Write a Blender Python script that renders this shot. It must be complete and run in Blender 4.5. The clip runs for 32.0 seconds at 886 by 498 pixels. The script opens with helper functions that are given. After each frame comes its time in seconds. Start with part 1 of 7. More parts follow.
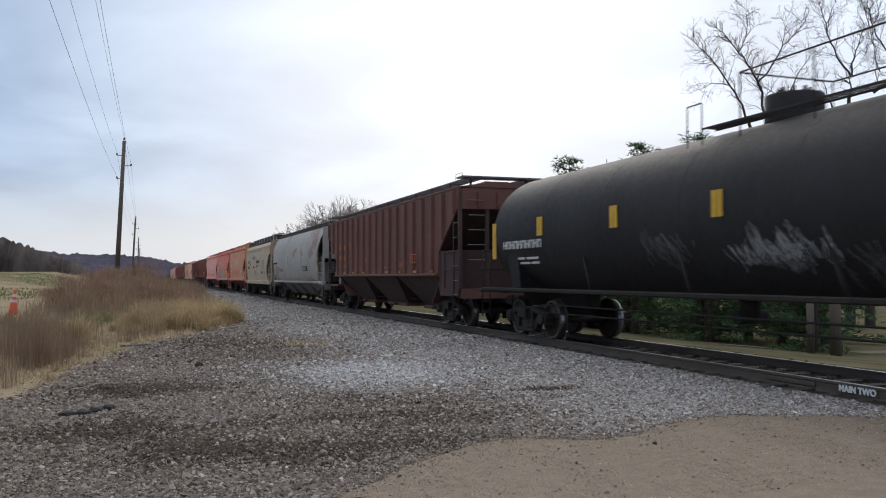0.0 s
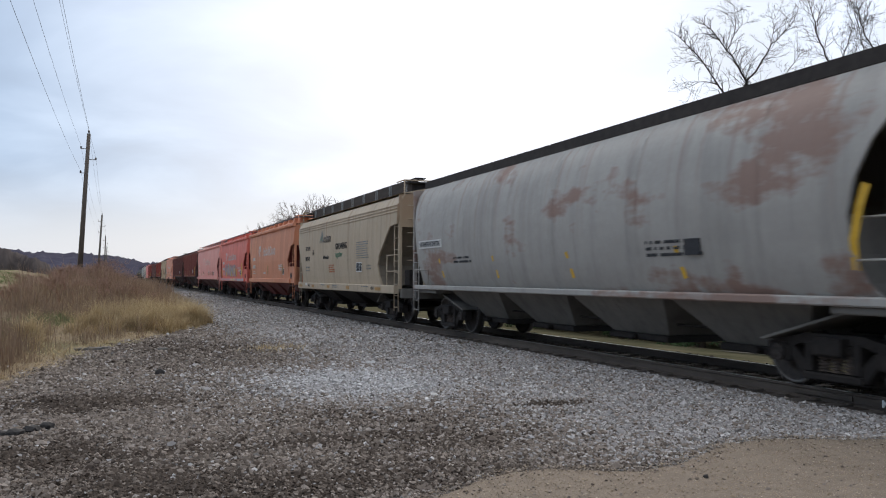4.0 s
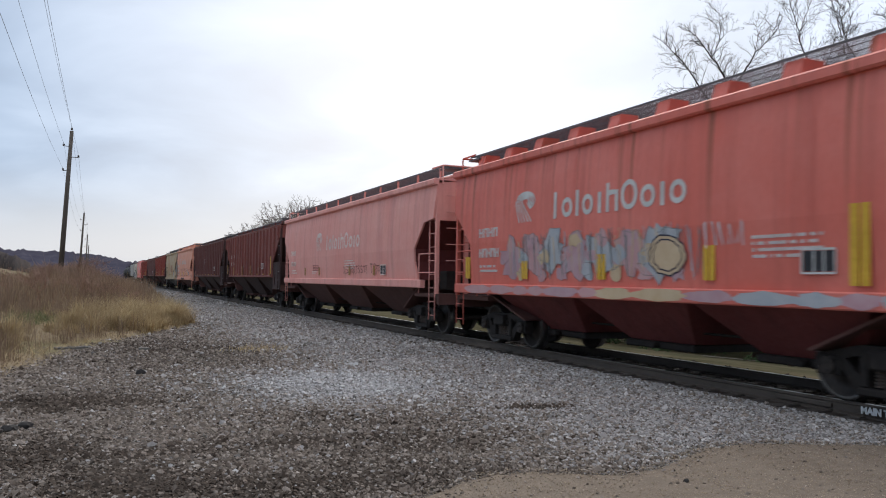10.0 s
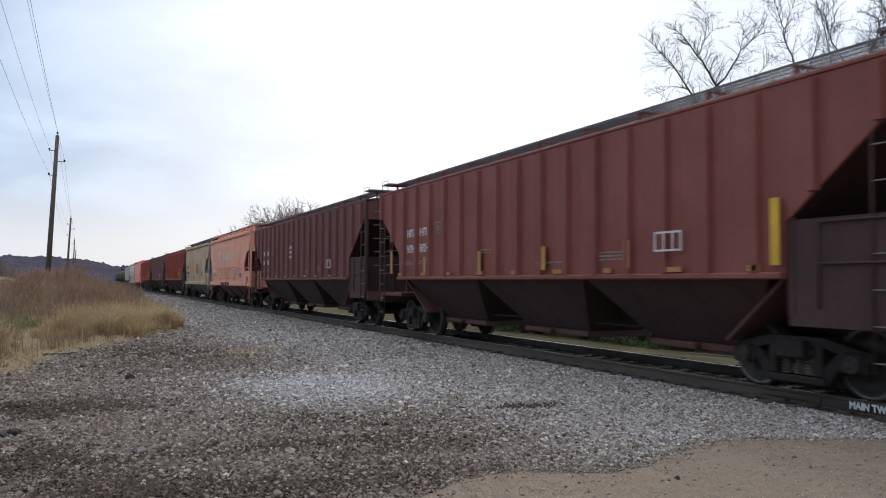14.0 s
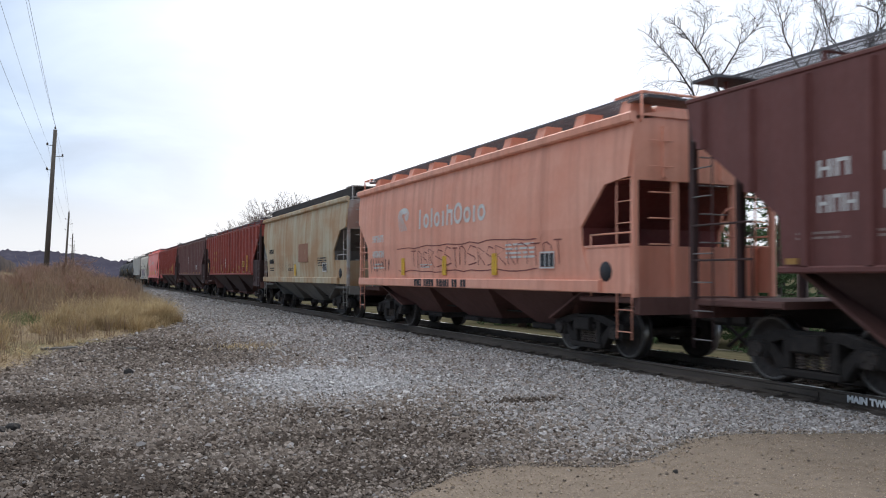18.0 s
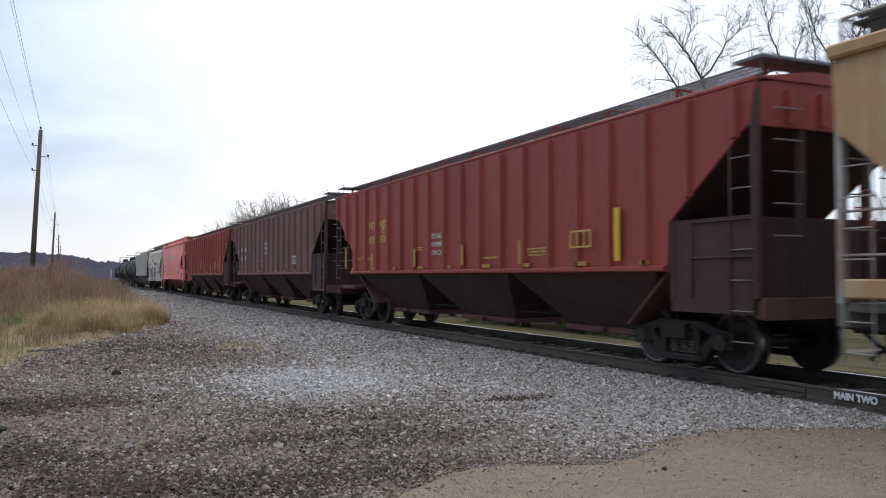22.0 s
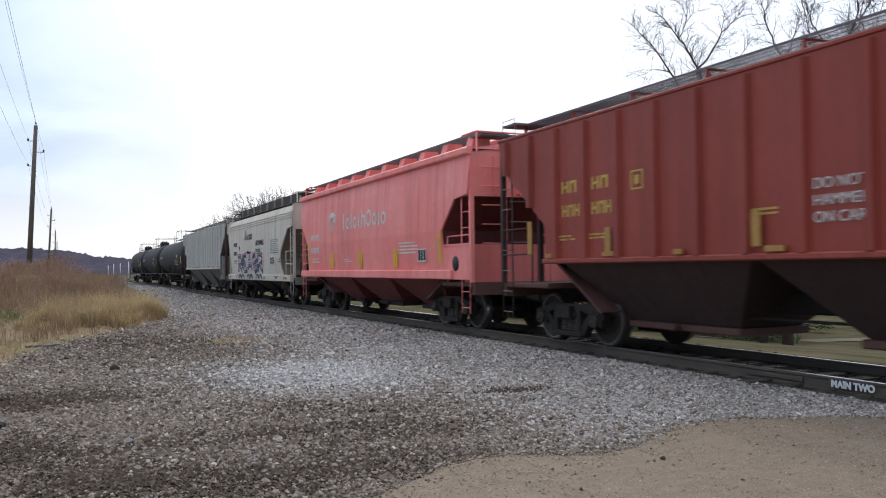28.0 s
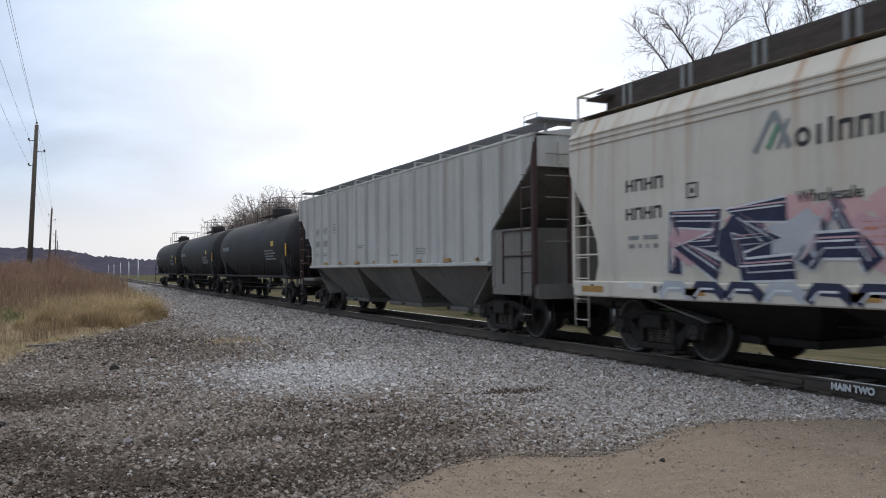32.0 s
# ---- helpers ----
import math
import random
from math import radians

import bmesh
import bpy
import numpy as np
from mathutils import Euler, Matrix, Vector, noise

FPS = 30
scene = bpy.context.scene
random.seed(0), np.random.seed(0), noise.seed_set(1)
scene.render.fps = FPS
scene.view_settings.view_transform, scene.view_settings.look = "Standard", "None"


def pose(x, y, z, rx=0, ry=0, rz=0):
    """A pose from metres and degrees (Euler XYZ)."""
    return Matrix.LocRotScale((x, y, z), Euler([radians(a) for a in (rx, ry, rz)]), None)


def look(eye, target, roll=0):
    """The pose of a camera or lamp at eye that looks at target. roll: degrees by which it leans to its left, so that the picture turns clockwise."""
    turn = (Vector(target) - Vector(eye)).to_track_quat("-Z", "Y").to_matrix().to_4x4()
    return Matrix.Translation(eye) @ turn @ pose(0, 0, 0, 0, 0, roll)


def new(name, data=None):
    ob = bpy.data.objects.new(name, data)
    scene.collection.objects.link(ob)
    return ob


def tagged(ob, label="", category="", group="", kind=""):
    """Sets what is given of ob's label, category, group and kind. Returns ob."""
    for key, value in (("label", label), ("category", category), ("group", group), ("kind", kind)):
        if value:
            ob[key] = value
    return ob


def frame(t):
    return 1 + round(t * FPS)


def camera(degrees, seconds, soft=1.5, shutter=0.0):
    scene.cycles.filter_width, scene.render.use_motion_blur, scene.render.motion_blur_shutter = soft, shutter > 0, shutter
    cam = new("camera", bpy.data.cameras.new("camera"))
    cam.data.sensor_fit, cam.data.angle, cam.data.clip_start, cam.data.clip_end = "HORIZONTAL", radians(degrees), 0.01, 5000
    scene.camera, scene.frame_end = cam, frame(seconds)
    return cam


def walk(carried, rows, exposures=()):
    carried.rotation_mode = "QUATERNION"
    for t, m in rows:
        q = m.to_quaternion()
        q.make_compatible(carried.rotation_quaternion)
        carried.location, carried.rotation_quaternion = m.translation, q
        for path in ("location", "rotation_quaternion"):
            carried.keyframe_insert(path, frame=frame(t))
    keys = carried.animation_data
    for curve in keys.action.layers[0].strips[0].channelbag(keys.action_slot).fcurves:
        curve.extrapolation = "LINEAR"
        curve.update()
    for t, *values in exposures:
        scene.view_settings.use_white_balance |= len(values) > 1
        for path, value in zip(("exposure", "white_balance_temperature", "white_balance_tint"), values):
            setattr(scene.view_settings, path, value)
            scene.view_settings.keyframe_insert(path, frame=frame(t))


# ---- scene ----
# The shot: seconds, eye, heading from the track's direction, pitch, lean (degrees)
SHOT = [
    (0, -0.20, -1.43, 1.64, 19.89, 1.905, -0.18),
    (0.5, -0.20, -1.43, 1.64, 20.07, 1.915, -0.145),
    (1, -0.20, -1.43, 1.64, 20.08, 1.917, -0.09),
    (1.5, -0.20, -1.43, 1.64, 20.07, 1.917, -0.045),
    (2, -0.13, -0.94, 1.625, 20.57, 1.974, 0.136),
    (2.5, -0.06, -0.41, 1.614, 21.14, 2.019, 0.229),
    (3, 0, 0, 1.6, 21.58, 2.03, 0.35),
    (3.5, 0, 0, 1.6, 21.74, 2.04, 0.35),
    (5.5, 0, 0, 1.6, 22.23, 2.05, 0.47),
    (6, 0, 0, 1.6, 22.24, 2.05, 0.77),
    (6.5, 0, 0, 1.6, 22.29, 2.10, 0.73),
    (7, 0, 0, 1.6, 22.31, 2.15, 0.55),
    (7.5, 0, 0, 1.6, 22.37, 2.22, 0.47),
    (8, 0, 0, 1.6, 22.41, 2.22, 0.40),
    (8.5, 0, 0, 1.6, 22.58, 2.23, 0.46),
    (9, 0, 0, 1.6, 22.66, 2.21, 0.57),
    (9.5, 0, 0, 1.6, 22.86, 2.19, 0.84),
    (10, 0, 0, 1.6, 22.91, 2.23, 0.92),
    (10.5, 0, 0, 1.6, 23.02, 2.26, 0.87),
    (11, 0, 0, 1.6, 23.09, 2.33, 0.81),
    (11.5, 0, 0, 1.6, 23.14, 2.36, 0.58),
    (12, 0, 0, 1.6, 23.25, 2.41, 0.41),
    (12.5, 0, 0, 1.6, 23.30, 2.43, 0.47),
    (13, 0, 0, 1.6, 23.50, 2.41, 0.41),
    (13.5, 0, 0, 1.6, 23.57, 2.35, 0.33),
    (14, 0, 0, 1.6, 23.66, 2.28, 0.24),
    (14.5, 0, 0, 1.6, 23.68, 2.21, 0.27),
    (16.5, 0, 0, 1.6, 23.71, 1.97, 0.17),
    (17, 0, 0, 1.6, 23.76, 1.95, 0.35),
    (17.5, 0, 0, 1.6, 23.77, 1.93, 0.25),
    (18, 0, 0, 1.6, 23.76, 1.90, 0.19),
    (18.5, 0, 0, 1.6, 23.77, 1.92, 0.21),
    (19, 0, 0, 1.6, 23.83, 1.92, 0.26),
    (19.5, 0, 0, 1.6, 24.01, 1.93, 0.28),
    (20, 0, 0, 1.6, 24.15, 1.91, 0.20),
    (20.5, 0, 0, 1.6, 24.30, 1.92, 0.06),
    (21, 0, 0, 1.6, 24.39, 1.92, -0.03),
    (21.5, 0, 0, 1.6, 24.44, 1.89, -0.13),
    (22, 0, 0, 1.6, 24.55, 1.84, -0.12),
    (22.5, 0, 0, 1.6, 24.57, 1.81, -0.12),
    (23, 0, 0, 1.6, 24.57, 1.77, -0.29),
    (23.5, 0, 0, 1.6, 24.64, 1.72, -0.43),
    (24, 0, 0, 1.6, 24.65, 1.68, -0.45),
    (24.5, 0, 0, 1.6, 24.75, 1.63, -0.34),
    (25, 0, 0, 1.6, 24.79, 1.59, -0.22),
    (25.5, 0, 0, 1.6, 24.80, 1.56, -0.21),
    (27.5, 0, 0, 1.6, 24.81, 1.35, -0.57),
    (28, 0, 0, 1.6, 24.73, 1.30, -0.61),
    (28.5, 0, 0, 1.6, 24.76, 1.23, -0.48),
    (29, 0, 0, 1.6, 24.67, 1.24, -0.40),
    (29.5, 0, 0, 1.6, 24.63, 1.23, -0.43),
    (30, 0, 0, 1.6, 24.54, 1.25, -0.37),
    (30.5, 0, 0, 1.6, 24.50, 1.29, -0.37),
    (31, 0, 0, 1.6, 24.44, 1.35, -0.30),
    (31.5, 0, 0, 1.6, 24.54, 1.34, -0.35),
    (32, 0, 0, 1.6, 24.71, 1.37, -0.40),
]
EXPOSURES = [(0, 0.06), (3, 0.12), (7, 0.15), (9, 0.05), (13, 0.1), (15, 0.3), (17, 0.4), (20, 0.08), (23, 0.42), (25, 0.45), (28, 0.4), (30, 0.2), (32, 0.15)]
cam = camera(56.5, 32.0, soft=1.05, shutter=0.32)


def aim(x, y, z, heading, pitch, lean):
    a, b = radians(heading), radians(pitch)
    way = Vector((math.sin(a) * math.cos(b), math.cos(a) * math.cos(b), math.sin(b)))
    eye = Vector((x, y, z))
    return look(eye, eye + way, lean)


walk(cam, [(t, aim(*row)) for t, *row in SHOT], EXPOSURES)

# ---- light: a bright overcast afternoon, the sun veiled ahead of the camera ----
SUN_HEADING, SUN_HEIGHT = 21.0, 24.0
world = bpy.data.worlds.new("overcast_sky")
scene.world = world
world.use_nodes = True


def link_sky():
    nt = world.node_tree
    n = nt.nodes
    out = n["World Output"]
    bg = n["Background"]
    co = n.new("ShaderNodeTexCoord")
    sky = n.new("ShaderNodeTexSky")
    sky.sky_type, sky.sun_disc = "NISHITA", False
    sky.sun_elevation, sky.sun_rotation = radians(SUN_HEIGHT), radians(SUN_HEADING)
    sky.air_density, sky.dust_density = 1.0, 2.0
    # cloud sheet: the direction is flattened onto a layer overhead, so that clouds shrink towards the horizon
    sep = n.new("ShaderNodeSeparateXYZ")
    nt.links.new(co.outputs["Generated"], sep.inputs[0])
    up = n.new("ShaderNodeMath")
    up.operation = "MAXIMUM"
    nt.links.new(sep.outputs["Z"], up.inputs[0])
    up.inputs[1].default_value = 0.0
    lift = n.new("ShaderNodeMath")
    lift.operation = "ADD"
    nt.links.new(up.outputs[0], lift.inputs[0])
    lift.inputs[1].default_value = 0.22
    comb = n.new("ShaderNodeCombineXYZ")
    for k, ax in enumerate("XY"):
        dv = n.new("ShaderNodeMath")
        dv.operation = "DIVIDE"
        nt.links.new(sep.outputs[ax], dv.inputs[0])
        nt.links.new(lift.outputs[0], dv.inputs[1])
        nt.links.new(dv.outputs[0], comb.inputs[k])
    noi = n.new("ShaderNodeTexNoise")
    noi.inputs["Scale"].default_value, noi.inputs["Detail"].default_value = 1.5, 7.0
    noi.inputs["Roughness"].default_value, noi.inputs["Distortion"].default_value = 0.5, 0.35
    nt.links.new(comb.outputs[0], noi.inputs["Vector"])
    ramp = n.new("ShaderNodeValToRGB")
    el = ramp.color_ramp.elements
    el[0].position, el[0].color = 0.34, (*SKY_DIM, 1)
    el[1].position, el[1].color = 0.66, (*SKY_LIT, 1)
    mid = el.new(0.48)
    mid.color = (*SKY_MID, 1)
    nt.links.new(noi.outputs["Fac"], ramp.inputs[0])
    # the veiled sun brightens the cloud round it
    dot = n.new("ShaderNodeVectorMath")
    dot.operation = "DOT_PRODUCT"
    a, b = radians(SUN_HEADING + 14), radians(SUN_HEIGHT)
    nt.links.new(co.outputs["Generated"], dot.inputs[0])
    dot.inputs[1].default_value = (math.sin(a) * math.cos(b), math.cos(a) * math.cos(b), math.sin(b))
    glow = n.new("ShaderNodeMapRange")
    glow.interpolation_type = "SMOOTHSTEP"
    glow.inputs["From Min"].default_value, glow.inputs["From Max"].default_value = 0.66, 1.0
    glow.inputs["To Min"].default_value, glow.inputs["To Max"].default_value = 0.0, 1.0
    nt.links.new(dot.outputs["Value"], glow.inputs["Value"])
    lit = n.new("ShaderNodeMix")
    lit.data_type, lit.blend_type = "RGBA", "ADD"
    nt.links.new(glow.outputs[0], lit.inputs["Factor"])
    nt.links.new(ramp.outputs[0], lit.inputs["A"])
    lit.inputs["B"].default_value = (*SKY_GLOW, 1)
    # a pale band along the horizon
    band = n.new("ShaderNodeMapRange")
    band.interpolation_type = "SMOOTHSTEP"
    band.inputs["From Min"].default_value, band.inputs["From Max"].default_value = 0.02, 0.14
    band.inputs["To Min"].default_value, band.inputs["To Max"].default_value = 1.0, 0.0
    nt.links.new(up.outputs[0], band.inputs["Value"])
    pale = n.new("ShaderNodeMix")
    pale.data_type = "RGBA"
    nt.links.new(band.outputs[0], pale.inputs["Factor"])
    nt.links.new(lit.outputs["Result"], pale.inputs["A"])
    pale.inputs["B"].default_value = (*SKY_LOW, 1)
    # a little of the blue sky shows through the sheet
    thin = n.new("ShaderNodeMix")
    thin.data_type = "RGBA"
    thin.inputs["Factor"].default_value = 0.92
    dim = n.new("ShaderNodeMix")
    dim.data_type, dim.blend_type = "RGBA", "MULTIPLY"
    dim.inputs["Factor"].default_value = 1.0
    dim.inputs["B"].default_value = (0.1, 0.1, 0.1, 1)
    nt.links.new(sky.outputs[0], dim.inputs["A"])
    nt.links.new(dim.outputs["Result"], thin.inputs["A"])
    nt.links.new(pale.outputs["Result"], thin.inputs["B"])
    # an overcast dome is whiter and brighter towards the zenith
    white = n.new("ShaderNodeMapRange")
    white.interpolation_type = "SMOOTHSTEP"
    white.inputs["From Min"].default_value, white.inputs["From Max"].default_value = 0.33, 0.70
    white.inputs["To Min"].default_value, white.inputs["To Max"].default_value = 0.0, 0.9
    nt.links.new(up.outputs[0], white.inputs["Value"])
    grey = n.new("ShaderNodeMix")
    grey.data_type = "RGBA"
    nt.links.new(white.outputs[0], grey.inputs["Factor"])
    nt.links.new(thin.outputs["Result"], grey.inputs["A"])
    grey.inputs["B"].default_value = (0.50, 0.525, 0.565, 1)
    nt.links.new(grey.outputs["Result"], bg.inputs["Color"])
    top = n.new("ShaderNodeMapRange")
    top.interpolation_type = "SMOOTHSTEP"
    top.inputs["From Min"].default_value, top.inputs["From Max"].default_value = 0.36, 0.95
    top.inputs["To Min"].default_value, top.inputs["To Max"].default_value = 1.0, 2.3
    nt.links.new(up.outputs[0], top.inputs["Value"])
    nt.links.new(top.outputs[0], bg.inputs["Strength"])
    nt.links.new(bg.outputs[0], out.inputs["Surface"])


SKY_DIM, SKY_MID, SKY_LIT = (0.275, 0.39, 0.57), (0.335, 0.47, 0.675), (0.47, 0.615, 0.83)
SKY_GLOW, SKY_LOW = (0.43, 0.375, 0.315), (0.66, 0.71, 0.79)
link_sky()
sun = new("sun", bpy.data.lights.new("sun", "SUN"))
sun.data.energy, sun.data.angle, sun.data.color = 1.35, radians(25), (1.0, 0.93, 0.84)
_a, _b = radians(SUN_HEADING), radians(SUN_HEIGHT + 8)
sun.matrix_world = look((60 * math.sin(_a), 60 * math.cos(_a), 60 * math.tan(_b)), (0, 0, 0))


# ---- mesh tools ----
class Shape:
    """Collects corners and faces of one mesh."""

    def __init__(self):
        self.v, self.f, self.smooth = [], [], []

    def quadmesh(self, rows, close=False, smooth=False):
        base, n = len(self.v), len(rows[0])
        for r in rows:
            self.v += [tuple(p) for p in r]
        for i in range(len(rows) - 1):
            for j in range(n if close else n - 1):
                k = (j + 1) % n
                self.f.append((base + i * n + j, base + i * n + k, base + (i + 1) * n + k, base + (i + 1) * n + j))
                self.smooth.append(smooth)
        return base

    def face(self, pts, smooth=False):
        base = len(self.v)
        self.v += [tuple(p) for p in pts]
        self.f.append(tuple(range(base, base + len(pts))))
        self.smooth.append(smooth)

    def box(self, x0, x1, y0, y1, z0, z1, b=0.0):
        """A box, with its edges along y chamfered by b."""
        if b:
            ring = [(x0 + b, z0), (x1 - b, z0), (x1, z0 + b), (x1, z1 - b), (x1 - b, z1), (x0 + b, z1), (x0, z1 - b), (x0, z0 + b)]
        else:
            ring = [(x0, z0), (x1, z0), (x1, z1), (x0, z1)]
        return self.prism_y(ring, y0, y1)

    def prism_y(self, ring, y0, y1):
        base, n = len(self.v), len(ring)
        self.v += [(x, y0, z) for x, z in ring] + [(x, y1, z) for x, z in ring]
        self.f.append(tuple(base + i for i in range(n)))
        self.f.append(tuple(base + n + i for i in reversed(range(n))))
        self.f += [(base + (i + 1) % n, base + i, base + n + i, base + n + (i + 1) % n) for i in range(n)]
        self.smooth += [False] * (n + 2)
        return self

    def prism_x(self, ring, x0, x1):
        """ring: (y, z) corners."""
        base, n = len(self.v), len(ring)
        self.v += [(x0, y, z) for y, z in ring] + [(x1, y, z) for y, z in ring]
        self.f.append(tuple(base + i for i in reversed(range(n))))
        self.f.append(tuple(base + n + i for i in range(n)))
        self.f += [(base + i, base + (i + 1) % n, base + n + (i + 1) % n, base + n + i) for i in range(n)]
        self.smooth += [False] * (n + 2)
        return self

    def tube(self, a, b, r0, r1=None, n=8, cap=True):
        a, b = Vector(a), Vector(b)
        r1 = r0 if r1 is None else r1
        d = (b - a).normalized()
        e = d.orthogonal().normalized()
        g = d.cross(e)
        ring = [(math.cos(2 * math.pi * i / n), math.sin(2 * math.pi * i / n)) for i in range(n)]
        base = self.quadmesh([[a + (e * c + g * s) * r0 for c, s in ring], [b + (e * c + g * s) * r1 for c, s in ring]], True, n > 5)
        if cap:
            self.f += [tuple(base + i for i in reversed(range(n))), tuple(base + n + i for i in range(n))]
            self.smooth += [False, False]
        return self

    def path(self, pts, r, n=6):
        """One unbroken round bar along the points."""
        pts = [Vector(q) for q in pts]
        rows = []
        for i, q in enumerate(pts):
            d = (pts[min(i + 1, len(pts) - 1)] - pts[max(i - 1, 0)]).normalized()
            e = (Vector((0.31, 0.95, 0.11)) if abs(d.x) > 0.7 else Vector((0.97, 0.05, 0.21))).cross(d).normalized()
            g = d.cross(e)
            rows.append([q + (e * math.cos(2 * math.pi * k / n) + g * math.sin(2 * math.pi * k / n)) * r for k in range(n)])
        self.quadmesh(rows, True, n > 5)
        return self

    def lathe_x(self, profile, cx, cy, cz, n=24):
        """profile: (x, radius) turned about the x axis."""
        rows = [[(cx + x, cy + r * math.cos(2 * math.pi * i / n), cz + r * math.sin(2 * math.pi * i / n)) for i in range(n)] for x, r in profile]
        self.quadmesh(rows, True, True)
        return self

    def lathe_y(self, profile, cx, cz, n=40):
        rows = [[(cx + r * math.cos(2 * math.pi * i / n), y, cz + r * math.sin(2 * math.pi * i / n)) for i in range(n)] for y, r in profile]
        self.quadmesh(rows, True, True)
        return self

    def mesh(self, name):
        me = bpy.data.meshes.new(name)
        me.from_pydata(self.v, [], self.f)
        me.polygons.foreach_set("use_smooth", self.smooth)
        me.update()
        return me


def flip_outwards(me):
    bm = bmesh.new()
    bm.from_mesh(me)
    bmesh.ops.recalc_face_normals(bm, faces=bm.faces)
    bm.to_mesh(me)
    bm.free()


def part(name, shape, material, parent=None, label="", at=None):
    """Links a shape as one mesh object under a thing or under a part."""
    me = shape if isinstance(shape, bpy.types.Mesh) else shape.mesh(name)
    if not isinstance(shape, bpy.types.Mesh) and len(me.polygons) < 20000:
        flip_outwards(me)
    if not me.materials:
        me.materials.append(material)
    ob = new(name, me)
    if parent:
        ob.parent = parent
    if at is not None:
        ob.location = at
    if label:
        ob["label"] = label
    if name == "graffiti":
        tagged(ob, label, kind="stuff")
    return ob


def lettering(name, words, height, material, parent, at, facing="near", depth=0.004, lean=0.0, bold=0.0):
    """Painted words on the side of a car that faces the road."""
    cu = bpy.data.curves.new(name, "FONT")
    cu.body, cu.size, cu.extrude, cu.shear = words, height * 1.37, depth, lean
    cu.offset = bold
    cu.align_x, cu.align_y = "LEFT", "BOTTOM"
    tmp = bpy.data.objects.new(name, cu)
    me = bpy.data.meshes.new_from_object(tmp)
    bpy.data.objects.remove(tmp)
    bpy.data.curves.remove(cu)
    me.transform(Euler((radians(90), 0, radians(-90))).to_matrix().to_4x4())
    me.materials.clear()
    me.materials.append(material)
    ob = new(name, me)
    ob.parent = parent
    ob.location = at
    return ob


# ---- materials ----
def lin(r, g, b):
    return tuple((c / 255 / 12.92) if c / 255 <= 0.04045 else ((c / 255 + 0.055) / 1.055) ** 2.4 for c in (r, g, b))


def nodes(name):
    m = bpy.data.materials.new(name)
    m.use_nodes = True
    return m, m.node_tree, m.node_tree.nodes["Principled BSDF"]


def add(nt, kind, **values):
    nd = nt.nodes.new("ShaderNode" + kind)
    for k, v in values.items():
        nd.inputs[k.replace("_", " ")].default_value = v
    return nd


def mapped(nt, scale, space="Object", offset=(0, 0, 0)):
    co = nt.nodes.new("ShaderNodeTexCoord")
    mp = nt.nodes.new("ShaderNodeMapping")
    mp.inputs["Scale"].default_value = scale
    mp.inputs["Location"].default_value = offset
    nt.links.new(co.outputs[space], mp.inputs[0])
    return mp.outputs[0]


def ramped(nt, source, low, high, a=0.0, b=1.0):
    mr = nt.nodes.new("ShaderNodeMapRange")
    mr.inputs["From Min"].default_value, mr.inputs["From Max"].default_value = low, high
    mr.inputs["To Min"].default_value, mr.inputs["To Max"].default_value = a, b
    nt.links.new(source, mr.inputs["Value"])
    return mr.outputs[0]


def blend(nt, factor, a, b, kind="MIX"):
    mx = nt.nodes.new("ShaderNodeMix")
    mx.data_type, mx.blend_type = "RGBA", kind
    for key, val in (("Factor", factor), ("A", a), ("B", b)):
        if isinstance(val, tuple):
            mx.inputs[key].default_value = (*val, 1) if len(val) == 3 else val
        elif isinstance(val, (int, float)):
            mx.inputs[key].default_value = val
        else:
            nt.links.new(val, mx.inputs[key])
    return mx.outputs["Result"]


def bumped(nt, bsdf, height, strength, distance):
    bp = nt.nodes.new("ShaderNodeBump")
    bp.inputs["Strength"].default_value, bp.inputs["Distance"].default_value = strength, distance
    nt.links.new(height, bp.inputs["Height"])
    nt.links.new(bp.outputs[0], bsdf.inputs["Normal"])


